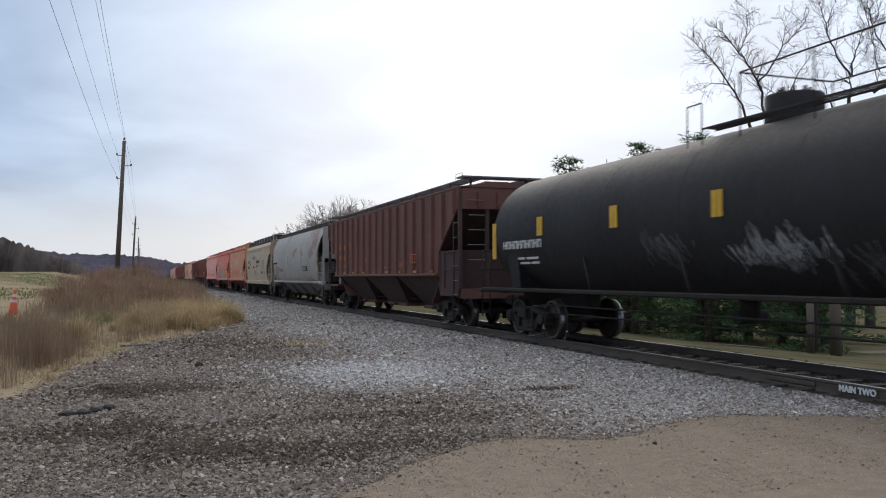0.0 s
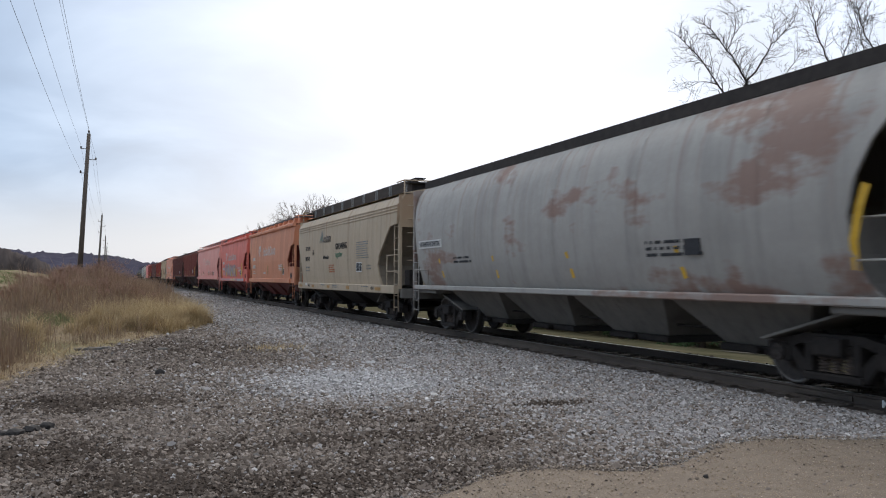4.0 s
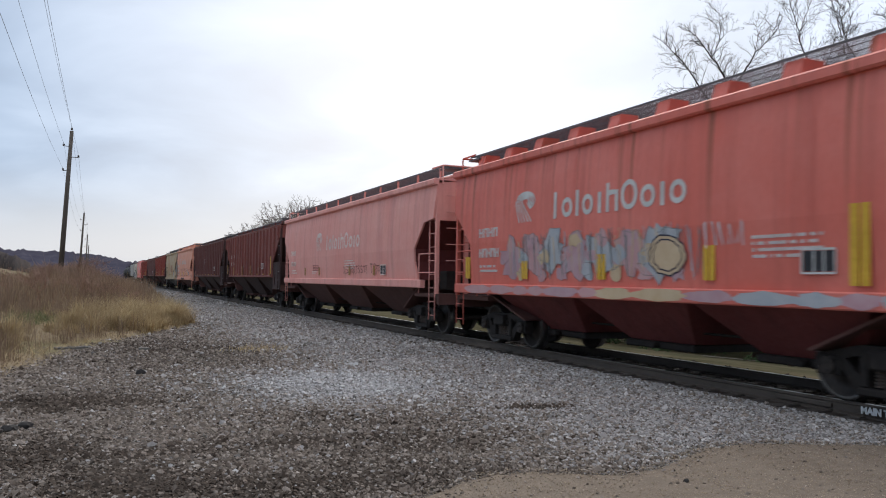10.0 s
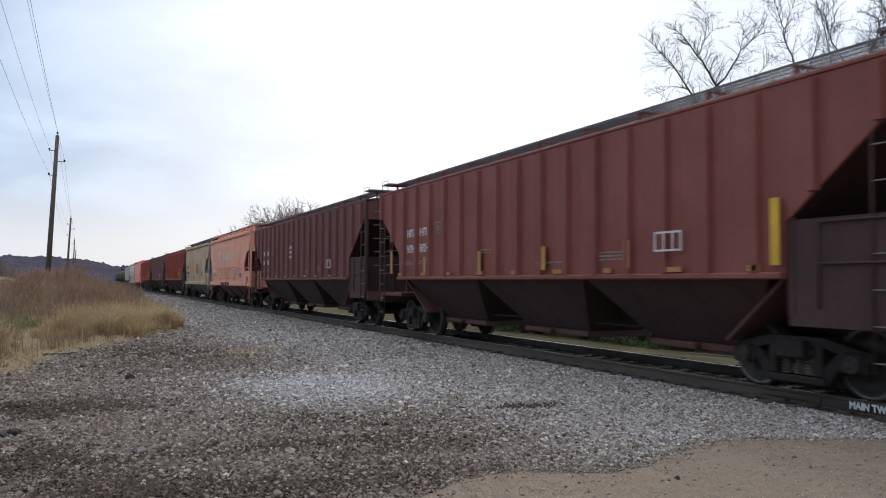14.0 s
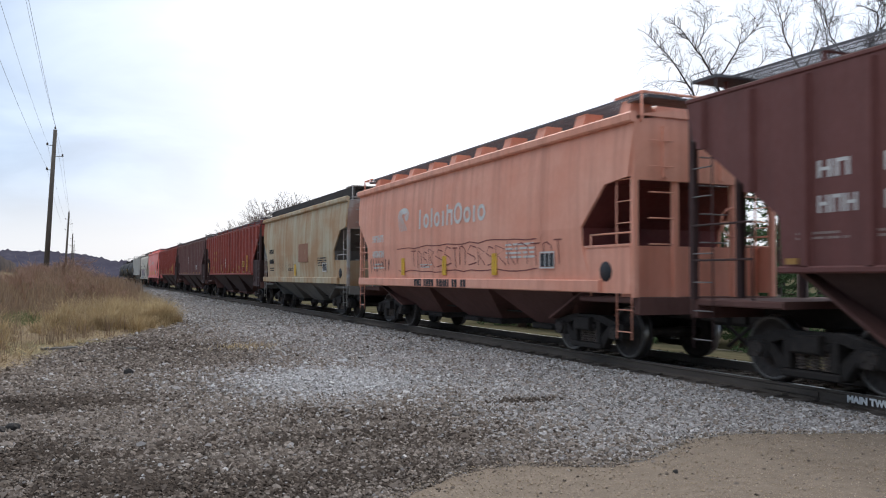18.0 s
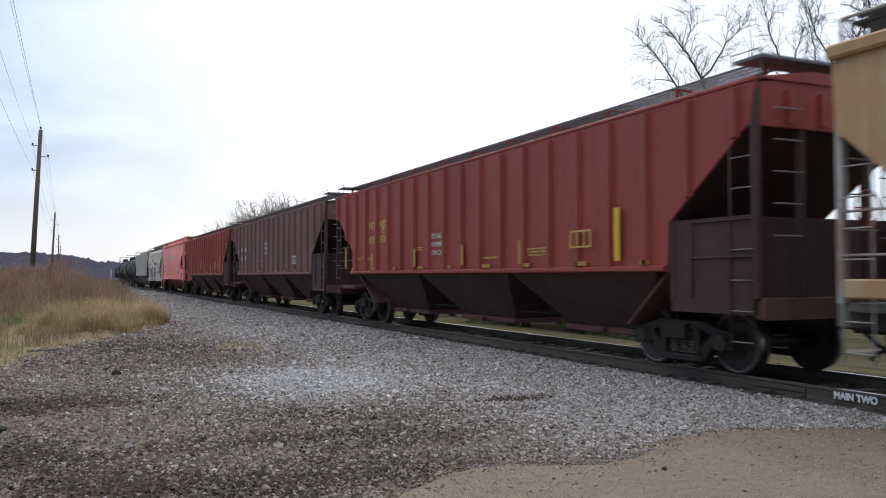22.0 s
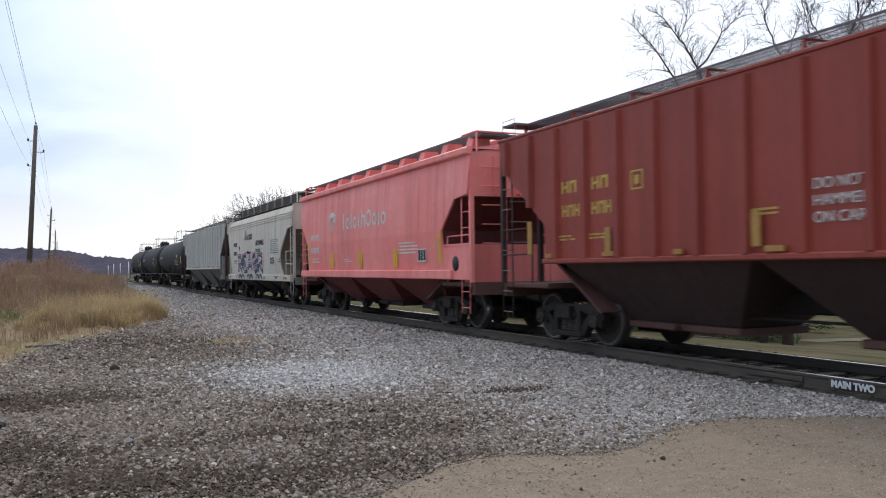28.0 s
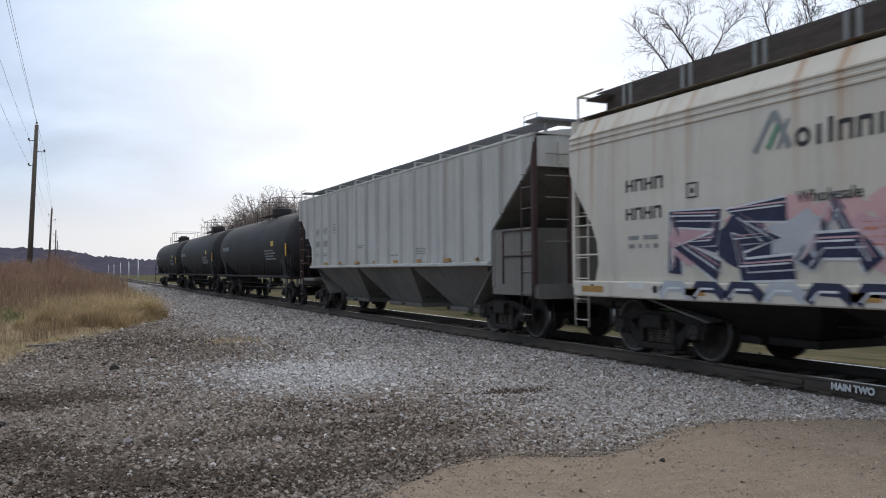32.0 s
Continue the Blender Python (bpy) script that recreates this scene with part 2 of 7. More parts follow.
def car_paint(name, base, fade, rust, rust_amount=0.3, rough=0.55, seed=0.0, patches=0.0, drip=0.35, soft=0.22, cloud_size=(1, 1, 1.2), streaks=0.55, gloss=0.5):
    """Weathered paint: faded cloudy areas, vertical streaks, rust patches."""
    m, nt, bsdf = nodes(name)
    off = (seed * 3.1, seed * 7.7, seed)
    cloud = add(nt, "TexNoise", Scale=0.55, Detail=5.0, Roughness=0.6)
    nt.links.new(mapped(nt, cloud_size, offset=off), cloud.inputs["Vector"])
    streak = add(nt, "TexNoise", Scale=1.0, Detail=4.0, Roughness=0.65)
    nt.links.new(mapped(nt, (2.0, 2.6, 0.10), offset=off), streak.inputs["Vector"])
    fine = add(nt, "TexNoise", Scale=14.0, Detail=4.0, Roughness=0.7)
    nt.links.new(mapped(nt, (1, 1, 0.5), offset=off), fine.inputs["Vector"])
    col = blend(nt, ramped(nt, cloud.outputs["Fac"], 0.35, 0.7), base, fade)
    dirt = tuple(c * 0.62 for c in base)
    col = blend(nt, ramped(nt, streak.outputs["Fac"], 0.48, 0.74, 0.0, 0.62), col, dirt)
    edge = nt.nodes.new("ShaderNodeMath")
    edge.operation = "ADD"
    nt.links.new(ramped(nt, streak.outputs["Fac"], 0.3, 0.8, 0.0, streaks), edge.inputs[0])
    nt.links.new(ramped(nt, cloud.outputs["Fac"], 0.3, 0.8, 0.0, 0.45 + patches), edge.inputs[1])
    cut = 1.0 - rust_amount
    col = blend(nt, ramped(nt, edge.outputs[0], cut, cut + soft, 0.0, 0.85), col, rust)
    # rust that runs down from the roof edge in narrow streaks of uneven length
    run = add(nt, "TexNoise", Scale=1.0, Detail=3.0, Roughness=0.6)
    nt.links.new(mapped(nt, (0.0, 5.5, 0.06), offset=(seed * 1.7, seed * 5.3, 0)), run.inputs["Vector"])
    high = nt.nodes.new("ShaderNodeSeparateXYZ")
    nt.links.new(mapped(nt, (1, 1, 1)), high.inputs[0])
    reach = nt.nodes.new("ShaderNodeMath")
    reach.operation = "MULTIPLY"
    nt.links.new(ramped(nt, run.outputs["Fac"], 0.55, 0.67), reach.inputs[0])
    nt.links.new(ramped(nt, high.outputs["Z"], 2.0, 3.8, 0.0, drip), reach.inputs[1])
    col = blend(nt, reach.outputs[0], col, rust)
    col = blend(nt, ramped(nt, fine.outputs["Fac"], 0.3, 0.7, 0.0, 0.16), col, dirt)
    nt.links.new(col, bsdf.inputs["Base Color"])
    nt.links.new(ramped(nt, fine.outputs["Fac"], 0.2, 0.8, rough - 0.1, rough + 0.15), bsdf.inputs["Roughness"])
    bsdf.inputs["Specular IOR Level"].default_value = gloss
    bumped(nt, bsdf, cloud.outputs["Fac"], 0.25, 0.05)
    return m


def grainy(name, a, b, scale=6.0, rough=0.8, metal=0.0, stretch=(1, 1, 1), bump=0.2, dist=0.01, space="Object", big=0.6, gloss=0.25):
    """Two colours mixed by coarse and fine noise."""
    m, nt, bsdf = nodes(name)
    v = mapped(nt, stretch, space)
    n1 = add(nt, "TexNoise", Scale=scale, Detail=6.0, Roughness=0.65)
    n2 = add(nt, "TexNoise", Scale=scale * 0.12, Detail=3.0)
    nt.links.new(v, n1.inputs["Vector"])
    nt.links.new(v, n2.inputs["Vector"])
    col = blend(nt, ramped(nt, n1.outputs["Fac"], 0.32, 0.68), a, b)
    col = blend(nt, ramped(nt, n2.outputs["Fac"], 0.35, 0.7, 0.0, big), col, tuple((x + y) * 0.35 for x, y in zip(a, b)))
    nt.links.new(col, bsdf.inputs["Base Color"])
    bsdf.inputs["Roughness"].default_value, bsdf.inputs["Metallic"].default_value = rough, metal
    bsdf.inputs["Specular IOR Level"].default_value = gloss
    bumped(nt, bsdf, n1.outputs["Fac"], bump, dist)
    return m


def by_piece(name, colours, rough=0.9, random_of="island", scale=20.0, patches=None, thin=0.0):
    """Each loose piece takes its own colour from a ramp."""
    m, nt, bsdf = nodes(name)
    if random_of == "island":
        src = nt.nodes.new("ShaderNodeNewGeometry").outputs["Random Per Island"]
    else:
        src = nt.nodes.new("ShaderNodeObjectInfo").outputs["Random"]
    rp = nt.nodes.new("ShaderNodeValToRGB")
    el = rp.color_ramp.elements
    el[0].color, el[1].color = (*colours[0], 1), (*colours[-1], 1)
    for i, c in enumerate(colours[1:-1], 1):
        el.new(i / (len(colours) - 1)).color = (*c, 1)
    nt.links.new(src, rp.inputs[0])
    fine = add(nt, "TexNoise", Scale=scale, Detail=4.0, Roughness=0.7)
    nt.links.new(mapped(nt, (1, 1, 1)), fine.inputs["Vector"])
    col = blend(nt, ramped(nt, fine.outputs["Fac"], 0.3, 0.7, 0.0, 0.35), rp.outputs[0], tuple(c * 0.5 for c in colours[0]))
    if patches:
        wide = add(nt, "TexNoise", Scale=0.6, Detail=4.0, Roughness=0.6)
        nt.links.new(mapped(nt, (1, 0.7, 1)), wide.inputs["Vector"])
        col = blend(nt, ramped(nt, wide.outputs["Fac"], 0.44, 0.62, 0.0, 0.4), col, patches)
    nt.links.new(col, bsdf.inputs["Base Color"])
    bsdf.inputs["Roughness"].default_value = rough
    bsdf.inputs["Specular IOR Level"].default_value = 0.05
    if thin:
        # dry leaves let light through
        leaf = nt.nodes.new("ShaderNodeBsdfTranslucent")
        nt.links.new(col, leaf.inputs["Color"])
        both = nt.nodes.new("ShaderNodeMixShader")
        both.inputs[0].default_value = thin
        nt.links.new(bsdf.outputs[0], both.inputs[1])
        nt.links.new(leaf.outputs[0], both.inputs[2])
        nt.links.new(both.outputs[0], nt.nodes["Material Output"].inputs["Surface"])
    return m


STEEL_DARK = grainy("sooty cast steel", (0.015, 0.0125, 0.0115), (0.037, 0.030, 0.026), 9.0, 0.75)
SPRING_STEEL = grainy("rusty spring steel", (0.07, 0.055, 0.045), (0.13, 0.10, 0.085), 15.0, 0.7)
RIM_STEEL = grainy("worn rim steel", (0.12, 0.11, 0.10), (0.21, 0.195, 0.18), 25.0, 0.45, 0.5)
WHEEL_STEEL = grainy("worn wheel steel", (0.03, 0.026, 0.024), (0.075, 0.06, 0.052), 12.0, 0.55, 0.4)
TREAD = grainy("polished tread", (0.30, 0.29, 0.28), (0.42, 0.41, 0.40), 30.0, 0.3, 0.9)
WALK_STEEL = grainy("galvanised grating", (0.10, 0.10, 0.105), (0.20, 0.20, 0.205), 10.0, 0.6, 0.3)
WALK_DARK = grainy("dark weathered roof board", (0.030, 0.026, 0.025), (0.060, 0.052, 0.048), 6.0, 0.8)
HATCH_BOARD = grainy("brown weathered hatch board", (0.040, 0.033, 0.030), (0.085, 0.070, 0.062), 5.0, 0.85, stretch=(1, 0.3, 2))
WHITE_PAINT = grainy("white stencil paint", (0.55, 0.54, 0.52), (0.70, 0.69, 0.66), 25.0, 0.7, bump=0.05)
BLACK_PAINT = grainy("black stencil paint", (0.025, 0.025, 0.028), (0.05, 0.05, 0.055), 25.0, 0.7, bump=0.05)
GREY_PAINT = grainy("grey stencil paint", (0.20, 0.21, 0.21), (0.28, 0.29, 0.29), 25.0, 0.7, bump=0.05)
GREEN_PAINT = grainy("green stencil paint", (0.10, 0.22, 0.14), (0.16, 0.30, 0.20), 25.0, 0.7, bump=0.05)
YELLOW_TAPE = grainy("yellow reflective tape", (0.62, 0.36, 0.035), (0.75, 0.46, 0.06), 18.0, 0.5, bump=0.05)
ORANGE_TAPE = grainy("grimy amber reflector", (0.34, 0.17, 0.05), (0.45, 0.26, 0.08), 18.0, 0.5, bump=0.05)
FADED_LETTER = grainy("faded orange stencil", (0.42, 0.13, 0.06), (0.50, 0.18, 0.09), 18.0, 0.7, bump=0.05)
YELLOW_LETTER = grainy("yellow stencil paint", (0.50, 0.36, 0.08), (0.60, 0.45, 0.12), 18.0, 0.7, bump=0.05)
# ---- the train: rolling stock, built round the middle of each car at rail height; -y is the way it runs, -x the side seen ----
RAIL_TOP, TRACK_X = 0.17, 9.6
WHEEL_R = 0.457
WHEELSETS, CARS = [], []


def wheel_mesh():
    s = Shape()
    for side in (-1, 1):
        prof = [(-0.075, 0.10), (-0.075, 0.16), (-0.02, 0.20), (-0.02, 0.36), (-0.068, 0.385), (-0.068, 0.452), (0.066, 0.462), (0.07, 0.482),
                (0.098, 0.484), (0.102, 0.40), (0.04, 0.36), (0.04, 0.20), (0.08, 0.15), (0.08, 0.10)]
        s.lathe_x([(-side * x, r) for x, r in prof], side * 0.755, 0, 0, 32)
        s.tube((side * 0.83, 0, 0), (side * 1.10, 0, 0), 0.085, 0.085, 12)
        s.tube((side * 1.10, 0, 0), (side * 1.145, 0, 0), 0.12, 0.11, 14)
        for k in range(3):
            a = k * 2.094
            s.tube((side * 1.14, 0.06 * math.cos(a), 0.06 * math.sin(a)), (side * 1.165, 0.06 * math.cos(a), 0.06 * math.sin(a)), 0.018, 0.018, 6)
    s.tube((-0.76, 0, 0), (0.76, 0, 0), 0.085, 0.085, 14)
    return s.mesh("wheelset")


def tread_mesh():
    s = Shape()
    s.lathe_x([(-0.066, 0.4535), (0.062, 0.4635), (0.062, 0.4595), (-0.066, 0.4495), (-0.066, 0.4535)], 0, 0, 0, 32)
    return s.mesh("tread")


def rim_mesh():
    s = Shape()
    s.lathe_x([(0, 0.400), (0, 0.438), (-0.004, 0.438), (-0.004, 0.400), (0, 0.400)], 0, 0, 0, 32)
    return s.mesh("rim_face")


def side_frame_mesh():
    """A cast truss: arched top member, sloping struts, columns, spring seat and the jaws over the bearings."""
    s = Shape()
    top = [(-1.12, 0.47), (-1.10, 0.60), (-0.80, 0.66), (-0.45, 0.74), (0.45, 0.74), (0.80, 0.66), (1.10, 0.60), (1.12, 0.47),
           (0.96, 0.52), (0.74, 0.55), (0.44, 0.62), (-0.44, 0.62), (-0.74, 0.55), (-0.96, 0.52)]
    s.prism_x(list(reversed(top)), -0.085, 0.085)
    for e in (-1, 1):
        ring = [(e * 0.80, 0.57), (e * 0.66, 0.57), (e * 0.34, 0.27), (e * 0.40, 0.16), (e * 0.50, 0.17)]
        s.prism_x(ring if e > 0 else list(reversed(ring)), -0.08, 0.08)
        s.box(-0.105, 0.105, *sorted((e * 0.32, e * 0.43)), 0.24, 0.65, 0.02)
        for y in (e * 0.75, e * 1.03):
            s.box(-0.10, 0.10, y - 0.045, y + 0.045, 0.34, 0.58, 0.02)
        s.box(-0.12, 0.12, e * 0.89 - 0.13, e * 0.89 + 0.13, 0.52, 0.60, 0.02)
        s.tube((-0.10, e * 0.60, 0.60), (0.10, e * 0.60, 0.60), 0.03, 0.03, 8)
    s.box(-0.12, 0.12, -0.46, 0.46, 0.14, 0.24, 0.02)
    s.box(-0.115, 0.115, -0.30, 0.30, 0.49, 0.60, 0.03)
    return s.mesh("side_frame")


def spring_mesh():
    s = Shape()
    prof = []
    for k in range(6):
        z = 0.25 + k * 0.042
        prof += [(0.058, z), (0.078, z + 0.008), (0.078, z + 0.022), (0.058, z + 0.03)]
    s.quadmesh([[(r * math.cos(a * 0.785), r * math.sin(a * 0.785), z) for a in range(8)] for r, z in prof], True)
    return s.mesh("spring")


WHEEL_MESH, TREAD_MESH, RIM_MESH, FRAME_MESH, SPRING_MESH = wheel_mesh(), tread_mesh(), rim_mesh(), side_frame_mesh(), spring_mesh()
BOLSTER_MESH = Shape().box(-1.2, 1.2, -0.22, 0.22, 0.46, 0.70, 0.03).mesh("bolster")
BEAM_MESH = Shape().box(-0.95, 0.95, -0.06, 0.06, 0.38, 0.50, 0.02).mesh("brake_beam")
COUPLER_MESH = (Shape().box(-0.10, 0.10, -0.35, 0.45, 0.70, 0.90, 0.03).box(-0.17, 0.17, -0.62, -0.32, 0.66, 0.96, 0.05)
                .tube((0.22, -0.1, 0.72), (0.30, -0.55, 0.35), 0.03, 0.03, 6).mesh("coupler"))


def truck(car, y):
    for side in (-1, 1):
        part("side_frame", FRAME_MESH, STEEL_DARK, car, at=(side * 1.0, y, 0))
        for dy in (-0.2, 0.0, 0.2):
            part("spring", SPRING_MESH, SPRING_STEEL, car, at=(side * 1.0, y + dy, 0))
    part("bolster", BOLSTER_MESH, STEEL_DARK, car, at=(0, y, 0))
    for dy in (-0.89, 0.89):
        part("brake_beam", BEAM_MESH, STEEL_DARK, car, at=(0, y + dy * 0.42, 0))
        ws = part("wheelset", WHEEL_MESH, WHEEL_STEEL, car, at=(0, y + dy, WHEEL_R))
        for side in (-1, 1):
            tr = part("tread", TREAD_MESH, TREAD, ws, "bright worn tread", at=(side * 0.755, 0, 0))
            tr.scale.x = -side
            part("rim_face", RIM_MESH, RIM_STEEL, ws, "bright worn rim", at=(side * 0.829, 0, 0)).scale.x = -side
        WHEELSETS.append(ws)


def start_car(name, front, rear, label, category="hopper car"):
    car = new(name)
    car.empty_display_size = 0.5
    car["half"] = (rear - front) / 2
    tagged(car, label, category, "cars of the freight train")
    CARS.append((car, (front + rear) / 2))
    return car, (rear - front) / 2


def loft_side(levels, H, side, thick=0.05):
    """A side sheet: levels are (z, distance from the middle line, inset at the front end, inset at the rear end)."""
    s = Shape()
    out, inn = [], []
    n = 24
    for z, x, a, b in levels:
        y0, y1 = -H + a, H - b
        ys = [y0 + (y1 - y0) * i / n for i in range(n + 1)]
        out.append([(side * x, y, z) for y in ys])
        inn.append([(side * (x - thick), y, z) for y in ys])
    s.quadmesh(out)
    s.quadmesh(inn)
    for rows in zip(out, inn):
        pass
    s.quadmesh([out[0], inn[0]])
    s.quadmesh([out[-1], inn[-1]])
    s.quadmesh([[r[0] for r in out], [r[0] for r in inn]])
    s.quadmesh([[r[-1] for r in out], [r[-1] for r in inn]])
    return s


def at_height(levels, z):
    for (z0, x0, *_), (z1, x1, *_) in zip(levels, levels[1:]):
        if z0 <= z <= z1:
            return x0 + (x1 - x0) * (z - z0) / (z1 - z0)
    return levels[-1][1]


RUNGS = {}


def rung_mesh(width, radius, material, along="y"):
    """One round rung, shared by all alike."""
    key = (round(width, 2), radius, material.name, along)
    if key not in RUNGS:
        end = Vector((0, width / 2, 0)) if along == "y" else Vector((width / 2, 0, 0))
        RUNGS[key] = Shape().tube(-end, end, radius, radius, 6).mesh("rung")
        RUNGS[key].materials.append(material)
    return RUNGS[key]


def ladder(car, paint, x, y0, y1, z0, z1, n, name="ladder", rungs=None):
    s = Shape()
    for y in (y0, y1):
        s.tube((x, y, z0), (x, y, z1), 0.015, 0.015, 6)
    stiles = part(name, s, paint, car)
    for i in range(n):
        part("rung", rung_mesh(y1 - y0, 0.010, rungs or paint), paint, stiles, at=(x, (y0 + y1) / 2, z0 + 0.12 + (z1 - z0 - 0.2) * i / (n - 1)))
    return stiles


def grating_mesh(length, width):
    s = Shape()
    for x in (0, width * 0.36, width * 0.68, width):
        s.box(x - 0.004, x + 0.004, -length / 2, length / 2, -0.035 if x in (0, width) else -0.010, 0.0)
    k = int(length / 0.062)
    for i in range(k):
        y = -length / 2 + (i + 0.5) * length / k
        s.box(0, width, y - 0.008, y + 0.008, -0.013, -0.002)
    return s.mesh("running_board")


GRATINGS = {}


def grating(length, width):
    key = (round(length, 1), round(width, 2))
    if key not in GRATINGS:
        GRATINGS[key] = grating_mesh(length, width)
    return GRATINGS[key]


def bays(car, paint, H, n, top_z, low_z, inset, gate=STEEL_DARK, x_top=1.42, x_low=0.62):
    y0, y1 = -H + inset, H - inset
    w = (y1 - y0) / n
    for i in range(n):
        a, b = y0 + i * w, y0 + (i + 1) * w
        m, o = (a + b) / 2, w * 0.27
        s = Shape()
        s.quadmesh([[(-x_top, a + 0.03, top_z), (x_top, a + 0.03, top_z), (x_top, b - 0.03, top_z), (-x_top, b - 0.03, top_z)],
                    [(-x_low, m - o, low_z), (x_low, m - o, low_z), (x_low, m + o, low_z), (-x_low, m + o, low_z)]], True)
        s.face([(-x_low, m - o, low_z), (x_low, m - o, low_z), (x_low, m + o, low_z), (-x_low, m + o, low_z)])
        s.face([(-x_top, a + 0.03, top_z), (x_top, a + 0.03, top_z), (x_top, b - 0.03, top_z), (-x_top, b - 0.03, top_z)])
        bay = part("hopper_bay", s, paint, car)
        g = Shape().box(-x_low - 0.08, x_low + 0.08, m - o - 0.05, m + o + 0.05, low_z - 0.12, low_z - 0.005, 0.02)
        g.tube((-x_low - 0.22, m, low_z - 0.06), (-x_low - 0.05, m, low_z - 0.06), 0.05, 0.05, 8)
        part("outlet_gate", g, gate, bay)


def ends(car, paint, H, eave, shelf_z, slope_from, roof_rise, grime, levels, apron=False, skirt=None):
    pale = grime in (GRIME_GREY, GRIME_TAN)
    for e in (-1, 1):
        # the end wall above the slope sheet, the slope sheet, the platform and its posts
        s = Shape()
        ring = [(-1.46, slope_from), (1.46, slope_from), (1.46, eave - 0.02), (0, eave + roof_rise), (-1.46, eave - 0.02)]
        s.prism_y(ring, e * (H - 0.10), e * (H - 0.04))
        wall = part("end_wall", s, paint, car)
        for x in (-0.9, -0.3, 0.3, 0.9):
            part("end_rib", Shape().box(x - 0.04, x + 0.04, *sorted((e * (H - 0.05), e * (H + 0.01))), slope_from + 0.05, eave - 0.1), paint, wall)
        # it closes the hopper behind the cut-away of the sides
        k = 2 if e < 0 else 3
        cut = [(lv[k] + 0.04, lv[0], lv[1] - 0.06) for lv in levels if lv[0] < slope_from + 0.15]
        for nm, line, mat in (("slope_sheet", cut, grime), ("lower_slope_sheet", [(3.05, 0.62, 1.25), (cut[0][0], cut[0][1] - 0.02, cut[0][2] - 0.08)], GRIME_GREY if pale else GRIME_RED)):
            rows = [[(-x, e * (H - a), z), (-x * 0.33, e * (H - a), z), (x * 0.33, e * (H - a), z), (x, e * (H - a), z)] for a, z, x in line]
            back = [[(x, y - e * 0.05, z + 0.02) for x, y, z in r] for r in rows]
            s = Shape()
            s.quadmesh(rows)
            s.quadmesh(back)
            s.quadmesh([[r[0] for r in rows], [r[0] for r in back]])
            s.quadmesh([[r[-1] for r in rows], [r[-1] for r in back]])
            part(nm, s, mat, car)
        s = Shape().box(-1.44, 1.44, *sorted((e * (H - 1.7), e * (H - 0.02))), shelf_z - 0.10, shelf_z, 0.02)
        s.box(-1.44, 1.44, *sorted((e * (H - 0.12), e * (H + 0.02))), shelf_z - 0.28, shelf_z, 0.02)
        part("end_platform", s, GRIME_GREY if pale else GRIME_RED, car)
        for x in (-1.46, 1.46):
            s = Shape().box(x - 0.045, x + 0.045, *sorted((e * (H - 0.12), e * (H - 0.03))), shelf_z, eave - 0.03)
            part("corner_post", s, GRIME_END_SHADE if apron else paint, car)
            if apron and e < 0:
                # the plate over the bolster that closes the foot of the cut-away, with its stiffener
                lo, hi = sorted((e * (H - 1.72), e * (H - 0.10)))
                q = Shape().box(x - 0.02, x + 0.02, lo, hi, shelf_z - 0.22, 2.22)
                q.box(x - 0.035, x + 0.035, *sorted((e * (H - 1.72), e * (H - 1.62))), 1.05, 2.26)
                part("end_apron", q, grime if pale else GRIME_END_SHADE, car, "dark plate below the slope sheet")
        if skirt and e < 0:
            for x in (-1.50, 1.50):
                q = part("end_skirt", Shape().box(x - 0.02, x + 0.02, -H + 0.10, -H + 1.45, shelf_z + 0.06, 1.97).box(x - 0.035, x + 0.035, -H + 0.10, -H + 1.45, 1.93, 1.97), skirt, car)
                # a flat black disc stands for the dark inside the hole
                rim = Shape().lathe_x([(-0.003, 0.0), (-0.003, 0.17), (0.003, 0.17), (0.003, 0.0)], x * 1.0165, -H + 0.78, 1.52, 20)
                part("access_hole_disc", rim, BLACK_PAINT, q, "black disc for the dark of an access hole")
            part("end_bulkhead", Shape().box(-1.46, 1.46, -H + 0.40, -H + 0.44, shelf_z, 1.95), skirt, car)
        if apron and e < 0:
            part("end_bulkhead", Shape().box(-1.42, 1.42, *sorted((e * (H - 0.42), e * (H - 0.38))), shelf_z, 2.22), grime if pale else GRIME_END_SHADE, car)
            if apron:
                q = Shape().box(x - 0.05, x + 0.05, *sorted((e * (H - 1.80), e * (H - 1.20))), 1.00, 1.56, 0.015)
                q.box(x - 0.03, x + 0.05, *sorted((e * (H - 1.20), e * (H - 0.02))), 1.46, 1.56, 0.015)
                plate = part("bolster_plate", q, GRIME_GREY if pale else GRIME_RED, car)
                # no opening is cut: black paint gives the hole its dark
                part("jacking_hole_disc", Shape().lathe_x([(-0.004, 0.0), (-0.004, 0.055), (0.004, 0.055), (0.004, 0.0)], x * 1.035, e * (H - 1.5), 1.3, 12), BLACK_PAINT, plate)
        for x in (-0.62, 0.62):
            s = Shape().box(x - 0.05, x + 0.05, *sorted((e * (H - 0.16), e * (H - 0.07))), shelf_z, slope_from + 0.02)
            part("end_post", s, GRIME_END_SHADE if apron else paint, car)
        for x in (-1.50, 1.50):
            lo, hi = sorted((e * (H - 0.10), e * (H - 0.50)))
            ladder(car, GRIME_END_SHADE if apron else paint, x, lo, hi, 0.42, slope_from + 0.1, 8, rungs=RUNG_STEEL if apron else paint)
            s = Shape()
            for z in (shelf_z + 0.55, shelf_z + 1.05):
                s.tube((x, e * (H - 1.25), z), (x, e * (H - 0.1), z), 0.016, 0.016, 6)
